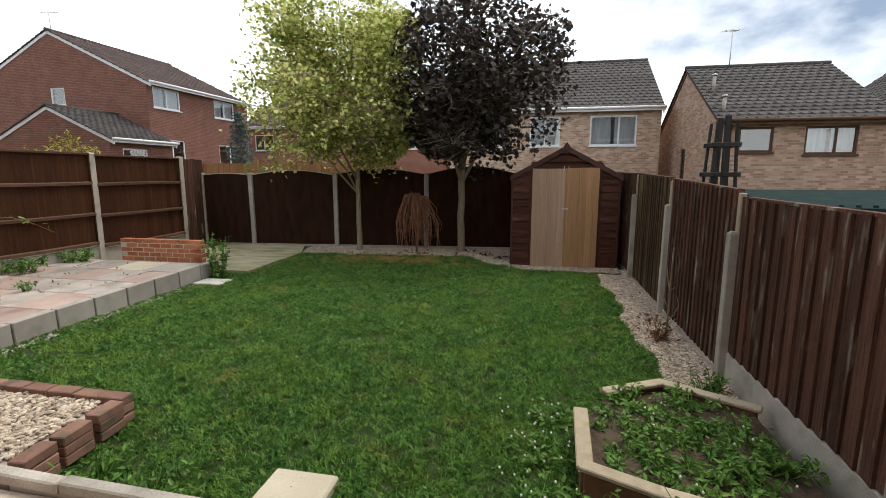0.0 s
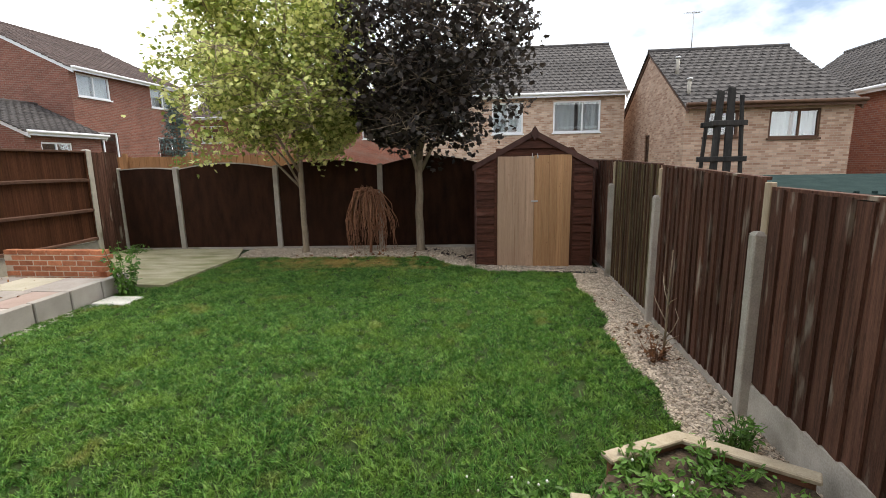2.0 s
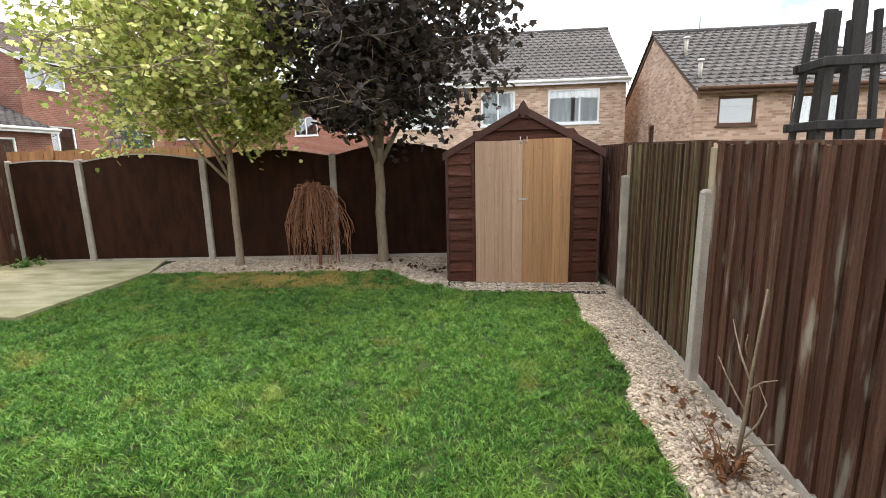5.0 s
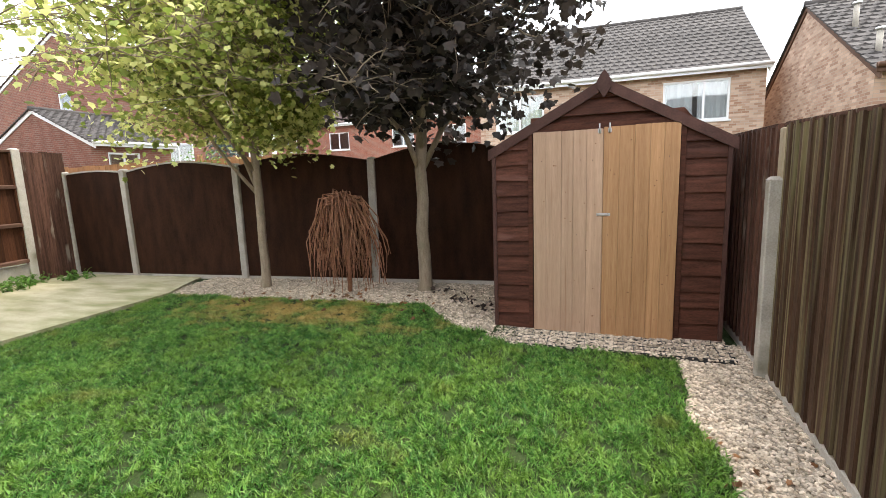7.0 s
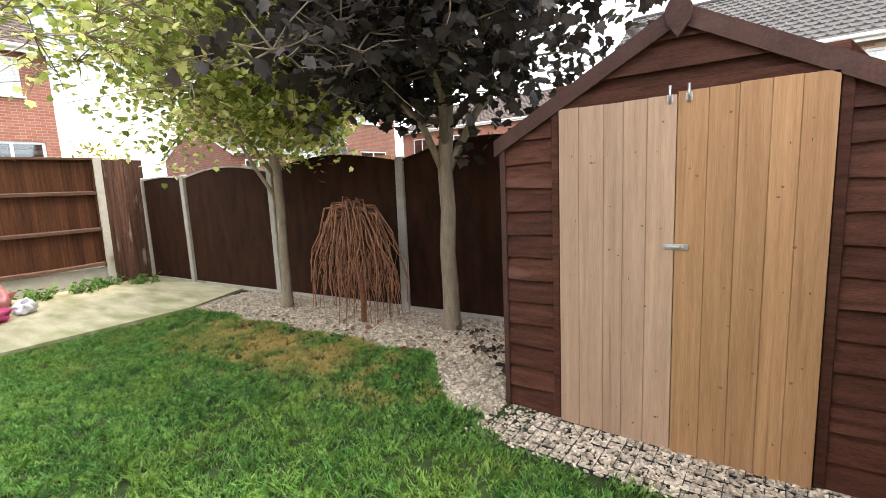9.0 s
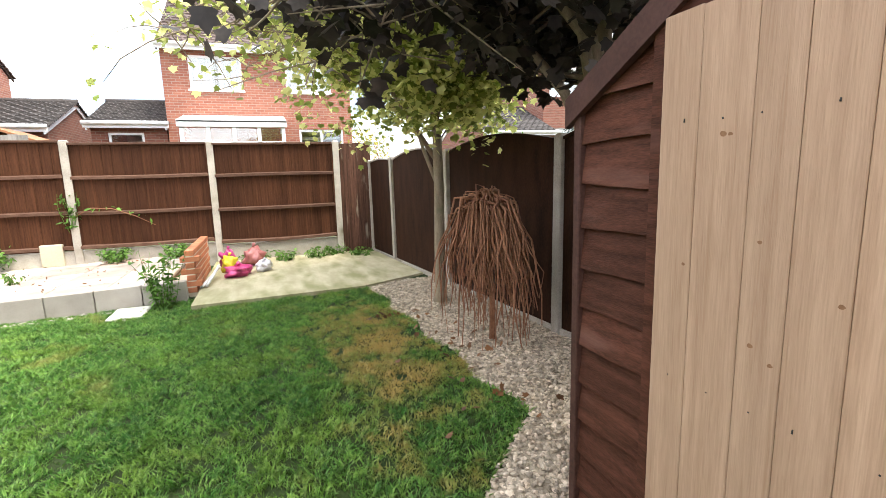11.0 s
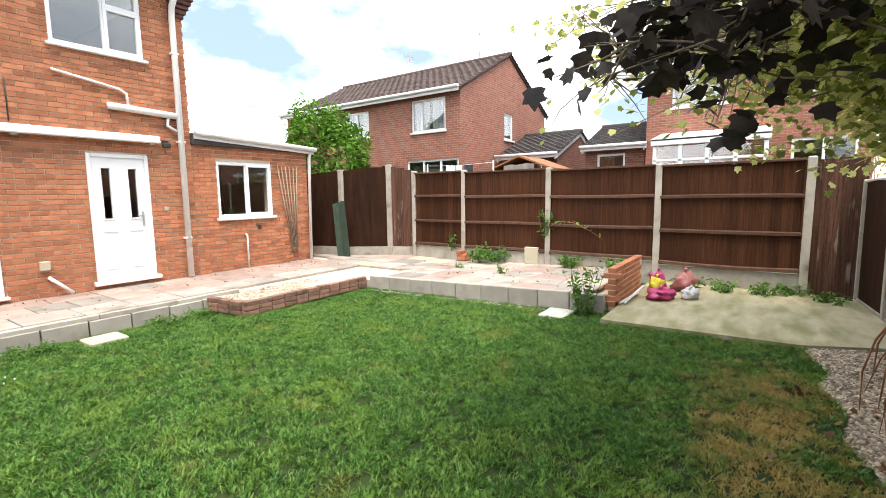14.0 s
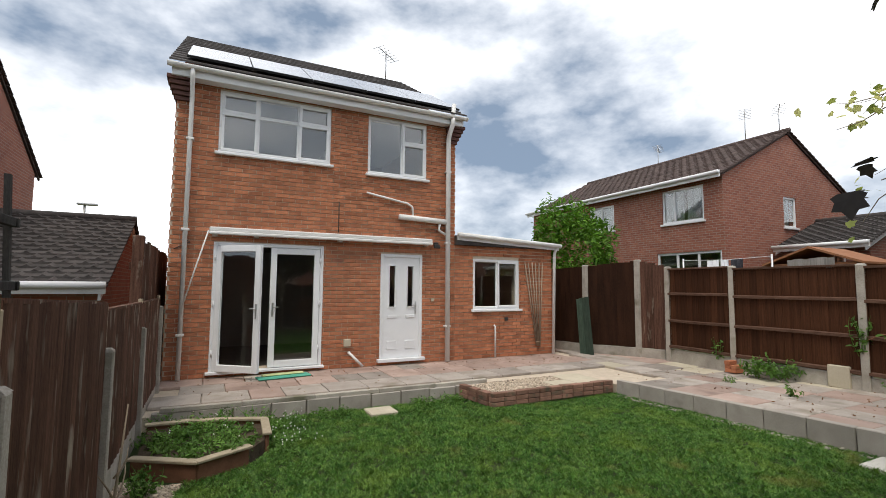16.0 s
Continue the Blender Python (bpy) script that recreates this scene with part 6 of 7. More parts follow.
def far_house(name, m, width, depth, base, eave, ridge, wall, roof, label, windows=(), gable_windows=(), trim=None, category="house", verge=None):
    """A pitched-roof building: x along the eaves, y to the back, the front at y = 0. m sets it in the world."""
    trim = trim or M_UPVC
    o = m.translation
    h = thing(name, (o.x, o.y, base), label, category)
    t = 0.25
    pierced_front = Shape()
    pierced(pierced_front, 0, width, base, eave, 0, t, [w[:4] for w in windows])
    pierced_front.v = [tuple(m @ Vector(v)) for v in pierced_front.v]
    part("front_wall", pierced_front, wall, h)
    part("rear_wall", Shape().box(0, width, depth - t, depth, base, eave, m=m), wall, h)
    for x0, x1 in ((0, t), (width - t, width)):
        holes = [g[1:5] for g in gable_windows if (g[0] == 0) == (x0 == 0)]
        g = Shape()
        pierced(g, t, depth - t, base, eave, x0, x1, holes)
        turn = Matrix(((0, 1, 0, 0), (1, 0, 0, 0), (0, 0, 1, 0), (0, 0, 0, 1)))
        g.v = [tuple(m @ turn @ Vector(v)) for v in g.v]
        g.f = [f[::-1] for f in g.f]
        part("side_wall", g, wall, h)
        mid = depth / 2
        part("gable", Shape().add([(x0, 0, eave), (x0, depth, eave), (x0, mid, ridge), (x1, 0, eave), (x1, depth, eave), (x1, mid, ridge)],
              [(0, 2, 1), (3, 4, 5), (0, 3, 5, 2), (1, 2, 5, 4), (0, 1, 4, 3)], m=m), wall, h)
    rows = 18
    over = 0.28
    for side in (0, 1):
        r = Shape()
        ye = -over if side == 0 else depth + over
        ze = eave - over * (ridge - eave) / (depth / 2) + .12
        for k in range(rows):
            a, b = k / rows, min((k + 1.2) / rows, 1)
            ya, yb = ye + (depth / 2 - ye) * a, ye + (depth / 2 - ye) * b
            za, zb = ze + (ridge + .12 - ze) * a + .04, ze + (ridge + .12 - ze) * b
            v = [(-.1, ya, za), (width + .1, ya, za), (width + .1, yb, zb), (-.1, yb, zb)]
            v += [(x, y, z - .035) for x, y, z in v]
            r.add(v, [(0, 1, 2, 3), (7, 6, 5, 4), (0, 4, 5, 1), (1, 5, 6, 2), (2, 6, 7, 3), (3, 7, 4, 0)], m=m)
            # the rolls of the tiles, every third of a metre
            if side == 0:
                x = .15 * (k % 2)
                while x < width:
                    r.add([(x - .05, ya, za + .003), (x, ya, za + .035), (x + .05, ya, za + .003), (x - .05, yb, zb + .003), (x, yb, zb + .035), (x + .05, yb, zb + .003)],
                          [(0, 1, 4, 3), (1, 2, 5, 4), (0, 2, 1)], m=m)
                    x += .3
        part("roof", r, roof, h)
    part("ridge_tiles", Shape().tube([m @ Vector((-.1, depth / 2, ridge + .13)), m @ Vector((width + .1, depth / 2, ridge + .13))], .09, 8), roof, h)
    part("fascia", Shape().cbox(-.1, width + .1, -over - .02, -over + .02, eave - .10, eave + .10, .005, m=m), trim, h)
    part("gutter", Shape().tube([m @ Vector((-.1, -over - .08, eave + .04)), m @ Vector((width + .1, -over - .08, eave + .04))], .055, 8), trim, h)
    for x in (-.02, width + .02):
        for a, b in ((-over, depth / 2), (depth + over, depth / 2)):
            za = eave - over * (ridge - eave) / (depth / 2)
            low = -.03 if verge else .06
            v = [(x - .02, a, za - low), (x + .02, a, za - low), (x + .02, b, ridge - low), (x - .02, b, ridge - low), (x - .02, a, za + .10), (x + .02, a, za + .10), (x + .02, b, ridge + .10), (x - .02, b, ridge + .10)]
            part("barge_board", Shape().add(v, [(0, 3, 2, 1), (4, 5, 6, 7), (0, 1, 5, 4), (2, 3, 7, 6), (0, 4, 7, 3), (1, 2, 6, 5)], m=m), verge or trim, h)

    def fit_window(mm, x0, x1, z0, z1, split, frame_mat, lined=False):
        w = Shape()
        bar = .07
        w.cbox(x0, x1, .03, .10, z0, z0 + bar, .008, m=mm).cbox(x0, x1, .03, .10, z1 - bar, z1, .008, m=mm)
        w.cbox(x0, x0 + bar, .03, .10, z0 + bar, z1 - bar, .008, m=mm).cbox(x1 - bar, x1, .03, .10, z0 + bar, z1 - bar, .008, m=mm)
        win = part("window", w, frame_mat, h)
        for f in split:
            xm = x0 + (x1 - x0) * f
            part("mullion", Shape().cbox(xm - .035, xm + .035, .03, .10, z0 + bar, z1 - bar, .008, m=mm), frame_mat, win)
        part("window_sill", Shape().cbox(x0 - .05, x1 + .05, -.06, .05, z0 - .06, z0, .008, m=mm), frame_mat, win)
        glass = Shape().box(x0 + .03, x1 - .03, .06, .07, z0 + .03, z1 - .03, m=mm)
        if mm.determinant() < 0:
            glass.f = [tuple(f)[::-1] for f in glass.f]
        part("pane", glass, M_GLASS, win).visible_shadow = False
        if lined:
            for a, b in ((x0, x0 + (x1 - x0) * .46), (x1 - (x1 - x0) * .46, x1)):
                c = Shape()
                for k in range(8):
                    u0, u1 = a + (b - a) * k / 8, a + (b - a) * (k + 1) / 8
                    d0, d1 = .2 + .03 * (k % 2), .2 + .03 * ((k + 1) % 2)
                    c.add([(u0, d0, z0), (u1, d1, z0), (u1, d1, z1), (u0, d0, z1)], [(0, 1, 2, 3)], m=mm)
                part("curtain", c, M_CURTAIN, win, "pale folded curtain")

    for x0, x1, z0, z1, split, fm, lined in windows:
        fit_window(m, x0, x1, z0, z1, split, fm, lined)
    for end, y0, y1, z0, z1, split, fm in gable_windows:
        mm = m @ (Matrix(((0, 1, 0, 0), (1, 0, 0, 0), (0, 0, 1, 0), (0, 0, 0, 1))) if end == 0 else Matrix(((0, -1, 0, width), (1, 0, 0, 0), (0, 0, 1, 0), (0, 0, 0, 1))))
        fit_window(mm, y0, y1, z0, z1, split, fm)
    # dim inside, so that windows are not empty
    part("inner_floor", Shape().box(.3, width - .3, .3, depth - .3, eave - 2.6, eave - 2.5, m=m).box(.3, width - .3, depth * .55, depth * .55 + .1, base, eave, m=m).box(.26, width - .26, .26, depth - .26, eave - .01, eave + .08, m=m), M_INSIDE, h)
    return h


def aerial(x, y, z0, z1, label="thin metal television aerial on a roof"):
    a = thing("tv_aerial", (x, y, z0), label, "aerial", "roof aerials")
    part("mast", Shape().tube([(x, y, z0), (x, y, z1)], .018, 6), M_METAL, a)
    part("boom", Shape().tube([(x - .35, y - .2, z1 - .12), (x + .3, y + .2, z1 - .02)], .012, 6), M_METAL, a)
    for k in range(7):
        f = k / 6
        cx, cy, cz = x - .35 + .65 * f, y - .2 + .4 * f, z1 - .12 + .1 * f
        part("element", Shape().tube([(cx + .1, cy - .16, cz), (cx - .1, cy + .16, cz)], .007, 5), M_METAL, a)


W = M_UPVC
# red house to the north-west: eaves face east
far_house("red_brick_house", Matrix.Translation((-17.9, 20.5, 0)) @ pose(0, 0, 0, 0, 0, 89), 7.8, 11.0, 0.5, 6.05, 8.65, M_RED, M_TILE_BROWN,
          "red-brown brick semi with white windows and brown roof",
          [(.35, 2.1, 4.95, 5.95, (.5,), W, True), (4.7, 6.5, 4.95, 5.95, (.5,), W, True), (.55, 2.2, 1.2, 3.45, (.5,), W, False), (4.9, 7.0, 1.8, 3.4, (.5,), W, False)],
          [(0, 4.9, 5.8, 5.15, 6.0, (), W)])
far_house("low_extension", Matrix.Translation((-16.7, 17.0, 0)) @ pose(0, 0, 0, 0, 0, 89), 3.3, 6.0, 0.3, 3.1, 4.45, M_RED, M_TILE,
          "low brick extension with a dark tiled roof", [(.6, 1.9, 1.6, 2.8, (.5,), W, False)], category="extension")
# house to the west, seen over the patio fence: eaves face east
far_house("west_house", Matrix.Translation((-11.7, -8.6, 0)) @ pose(0, 0, 0, 0, 0, 90), 8.9, 7.0, 0.0, 5.05, 6.8, M_ORANGE, M_TILE_BROWN,
          "red brick semi with white windows and brown tiled roof",
          [(6.85, 8.3, 3.8, 4.9, (.3,), W, True), (3.55, 4.8, 3.85, 4.8, (.5,), W, True), (6.6, 8.8, 1.0, 2.85, (.33, .66), W, False)],
          [(1, 3.1, 3.85, 3.7, 4.7, (), W)], verge=M_TILE_BROWN)
# house beside it, behind the trees
far_house("brick_house", Matrix.Translation((-14.5, 5.45, 0)) @ pose(0, 0, 0, 0, 0, 90), 5.4, 7.0, 0.0, 5.3, 7.6, M_ORANGE, M_TILE_BROWN,
          "orange-red brick house with white windows", [(.7, 2.15, 4.15, 5.12, (.6,), W, True), (3.4, 4.8, 4.15, 5.12, (.5,), W, True), (3.7, 5.1, 1.9, 3.0, (.5,), W, False)], verge=M_TILE_BROWN)
far_house("garage", Matrix.Translation((-14.2, .5, 0)) @ pose(0, 0, 0, 0, 0, 90), 2.15, 4.6, 0.0, 2.95, 3.85, M_RED, M_TILE, "brick garage with a dark tiled roof",
          [(.6, 1.6, 2.2, 2.75, (), W, False)], category="garage")
far_house("garage", Matrix.Translation((-14.6, 3.5, 0)) @ pose(0, 0, 0, 0, 0, 90), 1.9, 4.6, 0.0, 3.1, 3.95, M_RED, M_TILE, "brick garage with a dark tiled roof",
          [(.4, 1.3, 2.4, 2.9, (), W, False)], category="garage")
# houses to the north, lower down the slope: eaves face the garden
far_house("buff_house", Matrix.Translation((-3.4, 22.6, 0)), 9.3, 8.0, -1.4, 4.5, 7.25, M_BUFF, M_TILE,
          "buff brick house with white windows and grey tiled roof", [(6.34, 8.32, 2.95, 4.26, (.62,), W, True), (3.7, 5.05, 2.95, 4.26, (.5,), W, True), (.6, 2.4, 2.95, 4.26, (.5,), W, True), (5.6, 8.2, -.4, 1.4, (.5,), W, False)])
far_house("buff_house", Matrix.Translation((6.5, 17.5, 0)), 4.9, 8.0, -1.8, 3.35, 5.75, M_BUFF_DARK, M_TILE,
          "brown-buff brick house with brown wooden windows", [(.58, 1.6, 2.4, 3.2, (), M_BROWNWOOD, False), (2.5, 3.97, 2.32, 3.2, (.6,), M_BROWNWOOD, True), (.6, 3.6, -.7, .7, (.5,), M_BROWNWOOD, False)],
          [(0, 3.5, 4.1, 1.2, 2.7, (), M_BROWNWOOD)], trim=M_BROWNWOOD)
far_house("gabled_house", Matrix.Translation((13.2, 26.0, 0)) @ pose(0, 0, 0, 0, 0, -90), 8.0, 6.5, -1.8, 3.9, 6.3, M_ORANGE, M_TILE,
          "orange brick gable house with white barge boards", [(1, 2.4, 1.9, 3.2, (.5,), W, True)])
far_house("distant_house", Matrix.Translation((-22.0, 34.0, 0)), 17.0, 7.0, 0.5, 5.2, 7.2, M_ORANGE, M_TILE_BROWN,
          "distant orange brick house between the trees", [(x, x + 1.6, 3.5, 4.7, (.5,), W, False) for x in (1.0, 4.6, 9.5, 13.1)])
# neighbour beside the house, and its garage
far_house("neighbour_house", Matrix.Translation((11.6, 0, 0)) @ pose(0, 0, 0, 0, 0, 180), 5.6, 7.5, -.4, 4.7, 6.9, M_ORANGE, M_TILE, "orange-red brick neighbouring house with a plain gable", [(1.2, 3.0, 3.4, 4.5, (.5,), W, True)], verge=M_TILE)
far_house("neighbour_garage", Matrix.Translation((7.6, -.9, 0)) @ pose(0, 0, 0, 0, 0, 180), 4.4, 5.2, -.5, 1.66, 3.0, M_ORANGE, M_TILE, "low garage with a dark tiled roof and white gutter",
          [(1.2, 2.2, .6, 1.4, (), W, False)], category="garage")
aerial(-2.75, -3.9, 7.6, 8.6)
aerial(-15.2, .1, 6.7, 7.8)
aerial(-15.2, -4.6, 6.7, 7.7)
aerial(-15.2, -1.0, 6.7, 8.0)
aerial(8.0, 21.5, 5.6, 7.3)
aerial(-23.4, 20.8, 8.5, 9.7)


def roof_pipe(x, y, z0, z1):
    r = thing("roof_vent", (x, y, z0), "short grey vent pipe standing on the tiled roof", "vent", "roof vents")
    part("pipe", Shape().tube([(x, y, z0 - .1), (x, y, z1)], .06, 10), M_CONCRETE, r)
    part("cowl", Shape().tube([(x, y, z1), (x, y, z1 + .06)], [.10, .09], 10), M_METAL, r)


roof_pipe(6.75, 18.05, 3.85, 4.25)
roof_pipe(6.85, 19.5, 4.75, 5.2)


def washing():
    w = thing("washing", (-8.2, 2.4, 1.2), "white and dark washing hung out beyond the fence", "laundry")
    part("line", Shape().tube([(-8.2, 1.5, 2.36), (-8.2, 2.5, 2.33), (-8.2, 3.4, 2.36)], .006, 5), M_UPVC, w)
    cloth = surface("white_cotton", (.62, .63, .66), (.76, .77, .79), 4, .9, .3, 40)
    dark = surface("dark_cotton", (.02, .02, .025), (.05, .05, .06), 4, .9, .3, 40)
    for y0, y1, drop, mat in ((2.08, 2.36, .55, cloth), (2.38, 2.56, .45, cloth), (2.60, 2.86, .40, dark)):
        c = Shape()
        n = 8
        v = []
        for k in range(n + 1):
            y = y0 + (y1 - y0) * k / n
            v += [(-8.2 + .025 * math.sin(k * 1.7), y, 2.33), (-8.2 + .05 * math.sin(k * 1.7 + .4), y, 2.33 - drop + .02 * math.sin(k))]
        v += [(x - .006, y, z) for x, y, z in v]
        m = 2 * (n + 1)
        f = []
        for k in range(n):
            a = 2 * k
            f += [(a, a + 1, a + 3, a + 2), (m + a, m + a + 2, m + a + 3, m + a + 1), (a, a + 2, m + a + 2, m + a), (a + 1, m + a + 1, m + a + 3, a + 3)]
        part("garment", c.add(v, f, smooth=True), mat, w)
    for y in (1.5, 3.4):
        part("pole", Shape().tube([(-8.2, y, -.1), (-8.2, y, 2.4)], .02, 8), M_METAL, w)


washing()
grey_boards = thing("grey_fence", (-8.3, 3.9, 0), "weathered grey boards standing behind the brown fence", "fence")
fence_boards(grey_boards, (-8.3, 3.62), (-8.3, 4.36), -.06, 2.27, surface("silvered_board", (.20, .185, .165), (.34, .32, .29), 5, .85, .4, 40, (8, 8, .7), .2), .12, 1, .03)


def conservatory():
    c = thing("conservatory", (-13.9, 7.3, 0), "white conservatory bay with many panes", "conservatory")
    part("dwarf_wall", Shape().box(-14.48, -12.9, 6.0, 8.6, 0, 1.4), M_ORANGE, c)
    for k in range(5):
        y = 6.0 + k * .65
        part("mullion", Shape().cbox(-12.98, -12.9, y - .05, y + .05, 1.4, 2.95, .01), M_UPVC, c)
    for y in (6.0, 8.6):
        part("mullion", Shape().cbox(-14.48, -12.9, y - .04, y + .04, 1.4, 1.5, .01).cbox(-14.48, -12.9, y - .04, y + .04, 2.85, 2.95, .01), M_UPVC, c)
    part("rail", Shape().cbox(-12.98, -12.9, 5.96, 8.64, 1.4, 1.5, .01).cbox(-12.98, -12.9, 5.96, 8.64, 2.45, 2.52, .01), M_UPVC, c)
    part("roof_edge", Shape().cbox(-13.0, -12.85, 5.9, 8.7, 2.9, 3.08, .01), M_UPVC, c)
    part("roof", Shape().add([(-12.85, 5.9, 3.08), (-12.85, 8.7, 3.08), (-14.48, 8.7, 3.4), (-14.48, 5.9, 3.4), (-12.85, 5.9, 3.03), (-12.85, 8.7, 3.03), (-14.48, 8.7, 3.35), (-14.48, 5.9, 3.35)],
                             [(0, 1, 2, 3), (7, 6, 5, 4), (0, 4, 5, 1), (1, 5, 6, 2), (2, 6, 7, 3), (3, 7, 4, 0)]), M_UPVC_OLD, c)
    for k in range(4):
        part("pane", Shape().box(-12.945, -12.935, 6.05 + k * .65, 6.6 + k * .65, 1.5, 2.87), M_GLASS, c).visible_shadow = False
    return c


conservatory()


def timber_shed_roof():
    s = thing("orange_shed", (-12.0, 2.6, 0), "orange-brown timber shed behind the fence", "shed")
    wood = surface("orange_timber", (.24, .10, .045), (.34, .155, .075), 4, .75, .4, 40, (1, 6, 6))
    part("body", Shape().box(-12.9, -11.3, 1.7, 3.5, 0, 2.35), wood, s)
    for sd in (-1, 1):
        part("roof_sheet", Shape().add([(-13.0, 2.6, 2.75), (-11.2, 2.6, 2.75), (-11.2, 2.6 + sd * 1.05, 2.35), (-13.0, 2.6 + sd * 1.05, 2.35), (-13.0, 2.6, 2.70), (-11.2, 2.6, 2.70), (-11.2, 2.6 + sd * 1.05, 2.30), (-13.0, 2.6 + sd * 1.05, 2.30)],
                                       [(0, 1, 2, 3), (7, 6, 5, 4), (0, 4, 5, 1), (1, 5, 6, 2), (2, 6, 7, 3), (3, 7, 4, 0)]), wood, s)
    return s


timber_shed_roof()


def orange_fence():
    f = thing("neighbour_fence", (-8.5, 12.5, 0), "orange-brown boarded fence of the next garden", "fence")
    wood = surface("orange_fence_board", (.25, .12, .05), (.38, .19, .085), 4, .75, .4, 40, (6, 6, .8), per_piece=.15)
    fence_boards(f, (-12.5, 13.2), (-4.5, 13.2), -.1, 2.02, wood, .2, -1, .015)
    part("post", Shape().cbox(-7.6, -7.48, 13.1, 13.17, -.1, 2.12, .01), wood, f)
    part("post", Shape().cbox(-9.5, -9.38, 13.1, 13.17, -.1, 2.12, .01), wood, f)
    return f


orange_fence()


def bush(name, centre, radii, n, size, mat, label, seed):
    rng = np.random.default_rng(seed)
    c, R = np.array(centre), np.array(radii)
    b = thing(name, (c[0], c[1], c[2] - R[2]), label, "bush")
    stems = Shape()
    for _ in range(14):
        d = rng.normal(0, 1, 3)
        d /= np.linalg.norm(d)
        d[2] = abs(d[2])
        stems.tube(bend((c[0], c[1], c[2] - R[2]), c + R * d * .8, rng, 4), [.03, .02, .012, .006], 5)
    tagged(part("stalk", stems, M_TWIG, b), kind="stuff")
    d = rng.normal(0, 1, (n, 3))
    d /= np.linalg.norm(d, axis=1)[:, None]
    lump = 1 + .16 * np.sin(d[:, 0] * 5 + seed) * np.sin(d[:, 1] * 6) + .12 * np.sin(d[:, 2] * 7 + d[:, 0] * 4)
    places = c + R * d * (lump * rng.uniform(.4, 1, n) ** .4)[:, None]
    cr = new("leaves", leaf_cloud("leaves", places, rng.uniform(size[0], size[1], n), oval_leaf(), mat, .1, seed))
    cr.parent = b
    cr.matrix_basis = Matrix.Translation(-Vector(b.location))
    tagged(cr, kind="stuff")
    return b


bush("bright_bush", (-8.95, -3.0, 2.35), (1.6, 1.3, 2.1), 10000, (.12, .22), M_LEAF_HEDGE, "dense bright green bush beyond the fence", 3)
bush("yellow_bush", (-11.4, 10.6, 1.5), (.9, .8, 1.25), 1500, (.07, .14), leaf_material("yellow_leaf", (.24, .22, .03), (.42, .38, .07)), "yellow-green bush behind the fence", 4)
bush("garden_shrub", (-6.6, 12.2, 1.2), (.9, .5, 1.1), 900, (.05, .10), M_LEAF_WEED, "loose green shrub behind the back fence", 6)


def spruce():
    t = thing("spruce_tree", (-11.0, 17.5, 0), "small blue-grey spruce tree behind the fences", "tree")
    part("trunk", Shape().tube([(-11, 17.5, 0), (-11, 17.5, 4.3)], [.08, .015], 8), M_TWIG, t)
    rng = np.random.default_rng(9)
    places, s = [], Shape()
    for k in range(16):
        z = .9 + k * .21
        r = 1.15 * (1 - (z - .6) / 3.9)
        for j in range(9):
            a = j * .7 + k * .4 + rng.normal(0, .1)
            tip = (-11 + math.cos(a) * r, 17.5 + math.sin(a) * r, z - .18 * r + .05)
            s.tube([(-11, 17.5, z), tip], [.014, .004], 4, cap=False)
            for _ in range(26):
                f = rng.uniform(.15, 1.05)
                places.append(np.array((-11 + math.cos(a) * r * f, 17.5 + math.sin(a) * r * f, z - .13 * r * f)) + rng.normal(0, .05, 3))
    tagged(part("branches", s, M_TWIG, t), kind="stuff")
    cr = new("needles", leaf_cloud("needles", np.array(places), rng.uniform(.08, .16, len(places)), oval_leaf(), M_LEAF_SPRUCE, .1, 9))
    cr.parent = t
    cr.matrix_basis = Matrix.Translation((11.0, -17.5, 0))
    tagged(cr, kind="stuff")


spruce()


def street_lamp(x, y, h):
    l = thing("street_lamp", (x, y, 0), "grey street lamp column in the distance", "street lamp")
    part("column", Shape().tube([(x, y, -.3), (x, y, h)], [.09, .05], 8), M_METAL, l)
    part("lantern", Shape().cbox(x - .5, x + .3, y - .12, y + .12, h, h + .12, .04), M_METAL, l)


street_lamp(7.0, -18.0, 5.4)


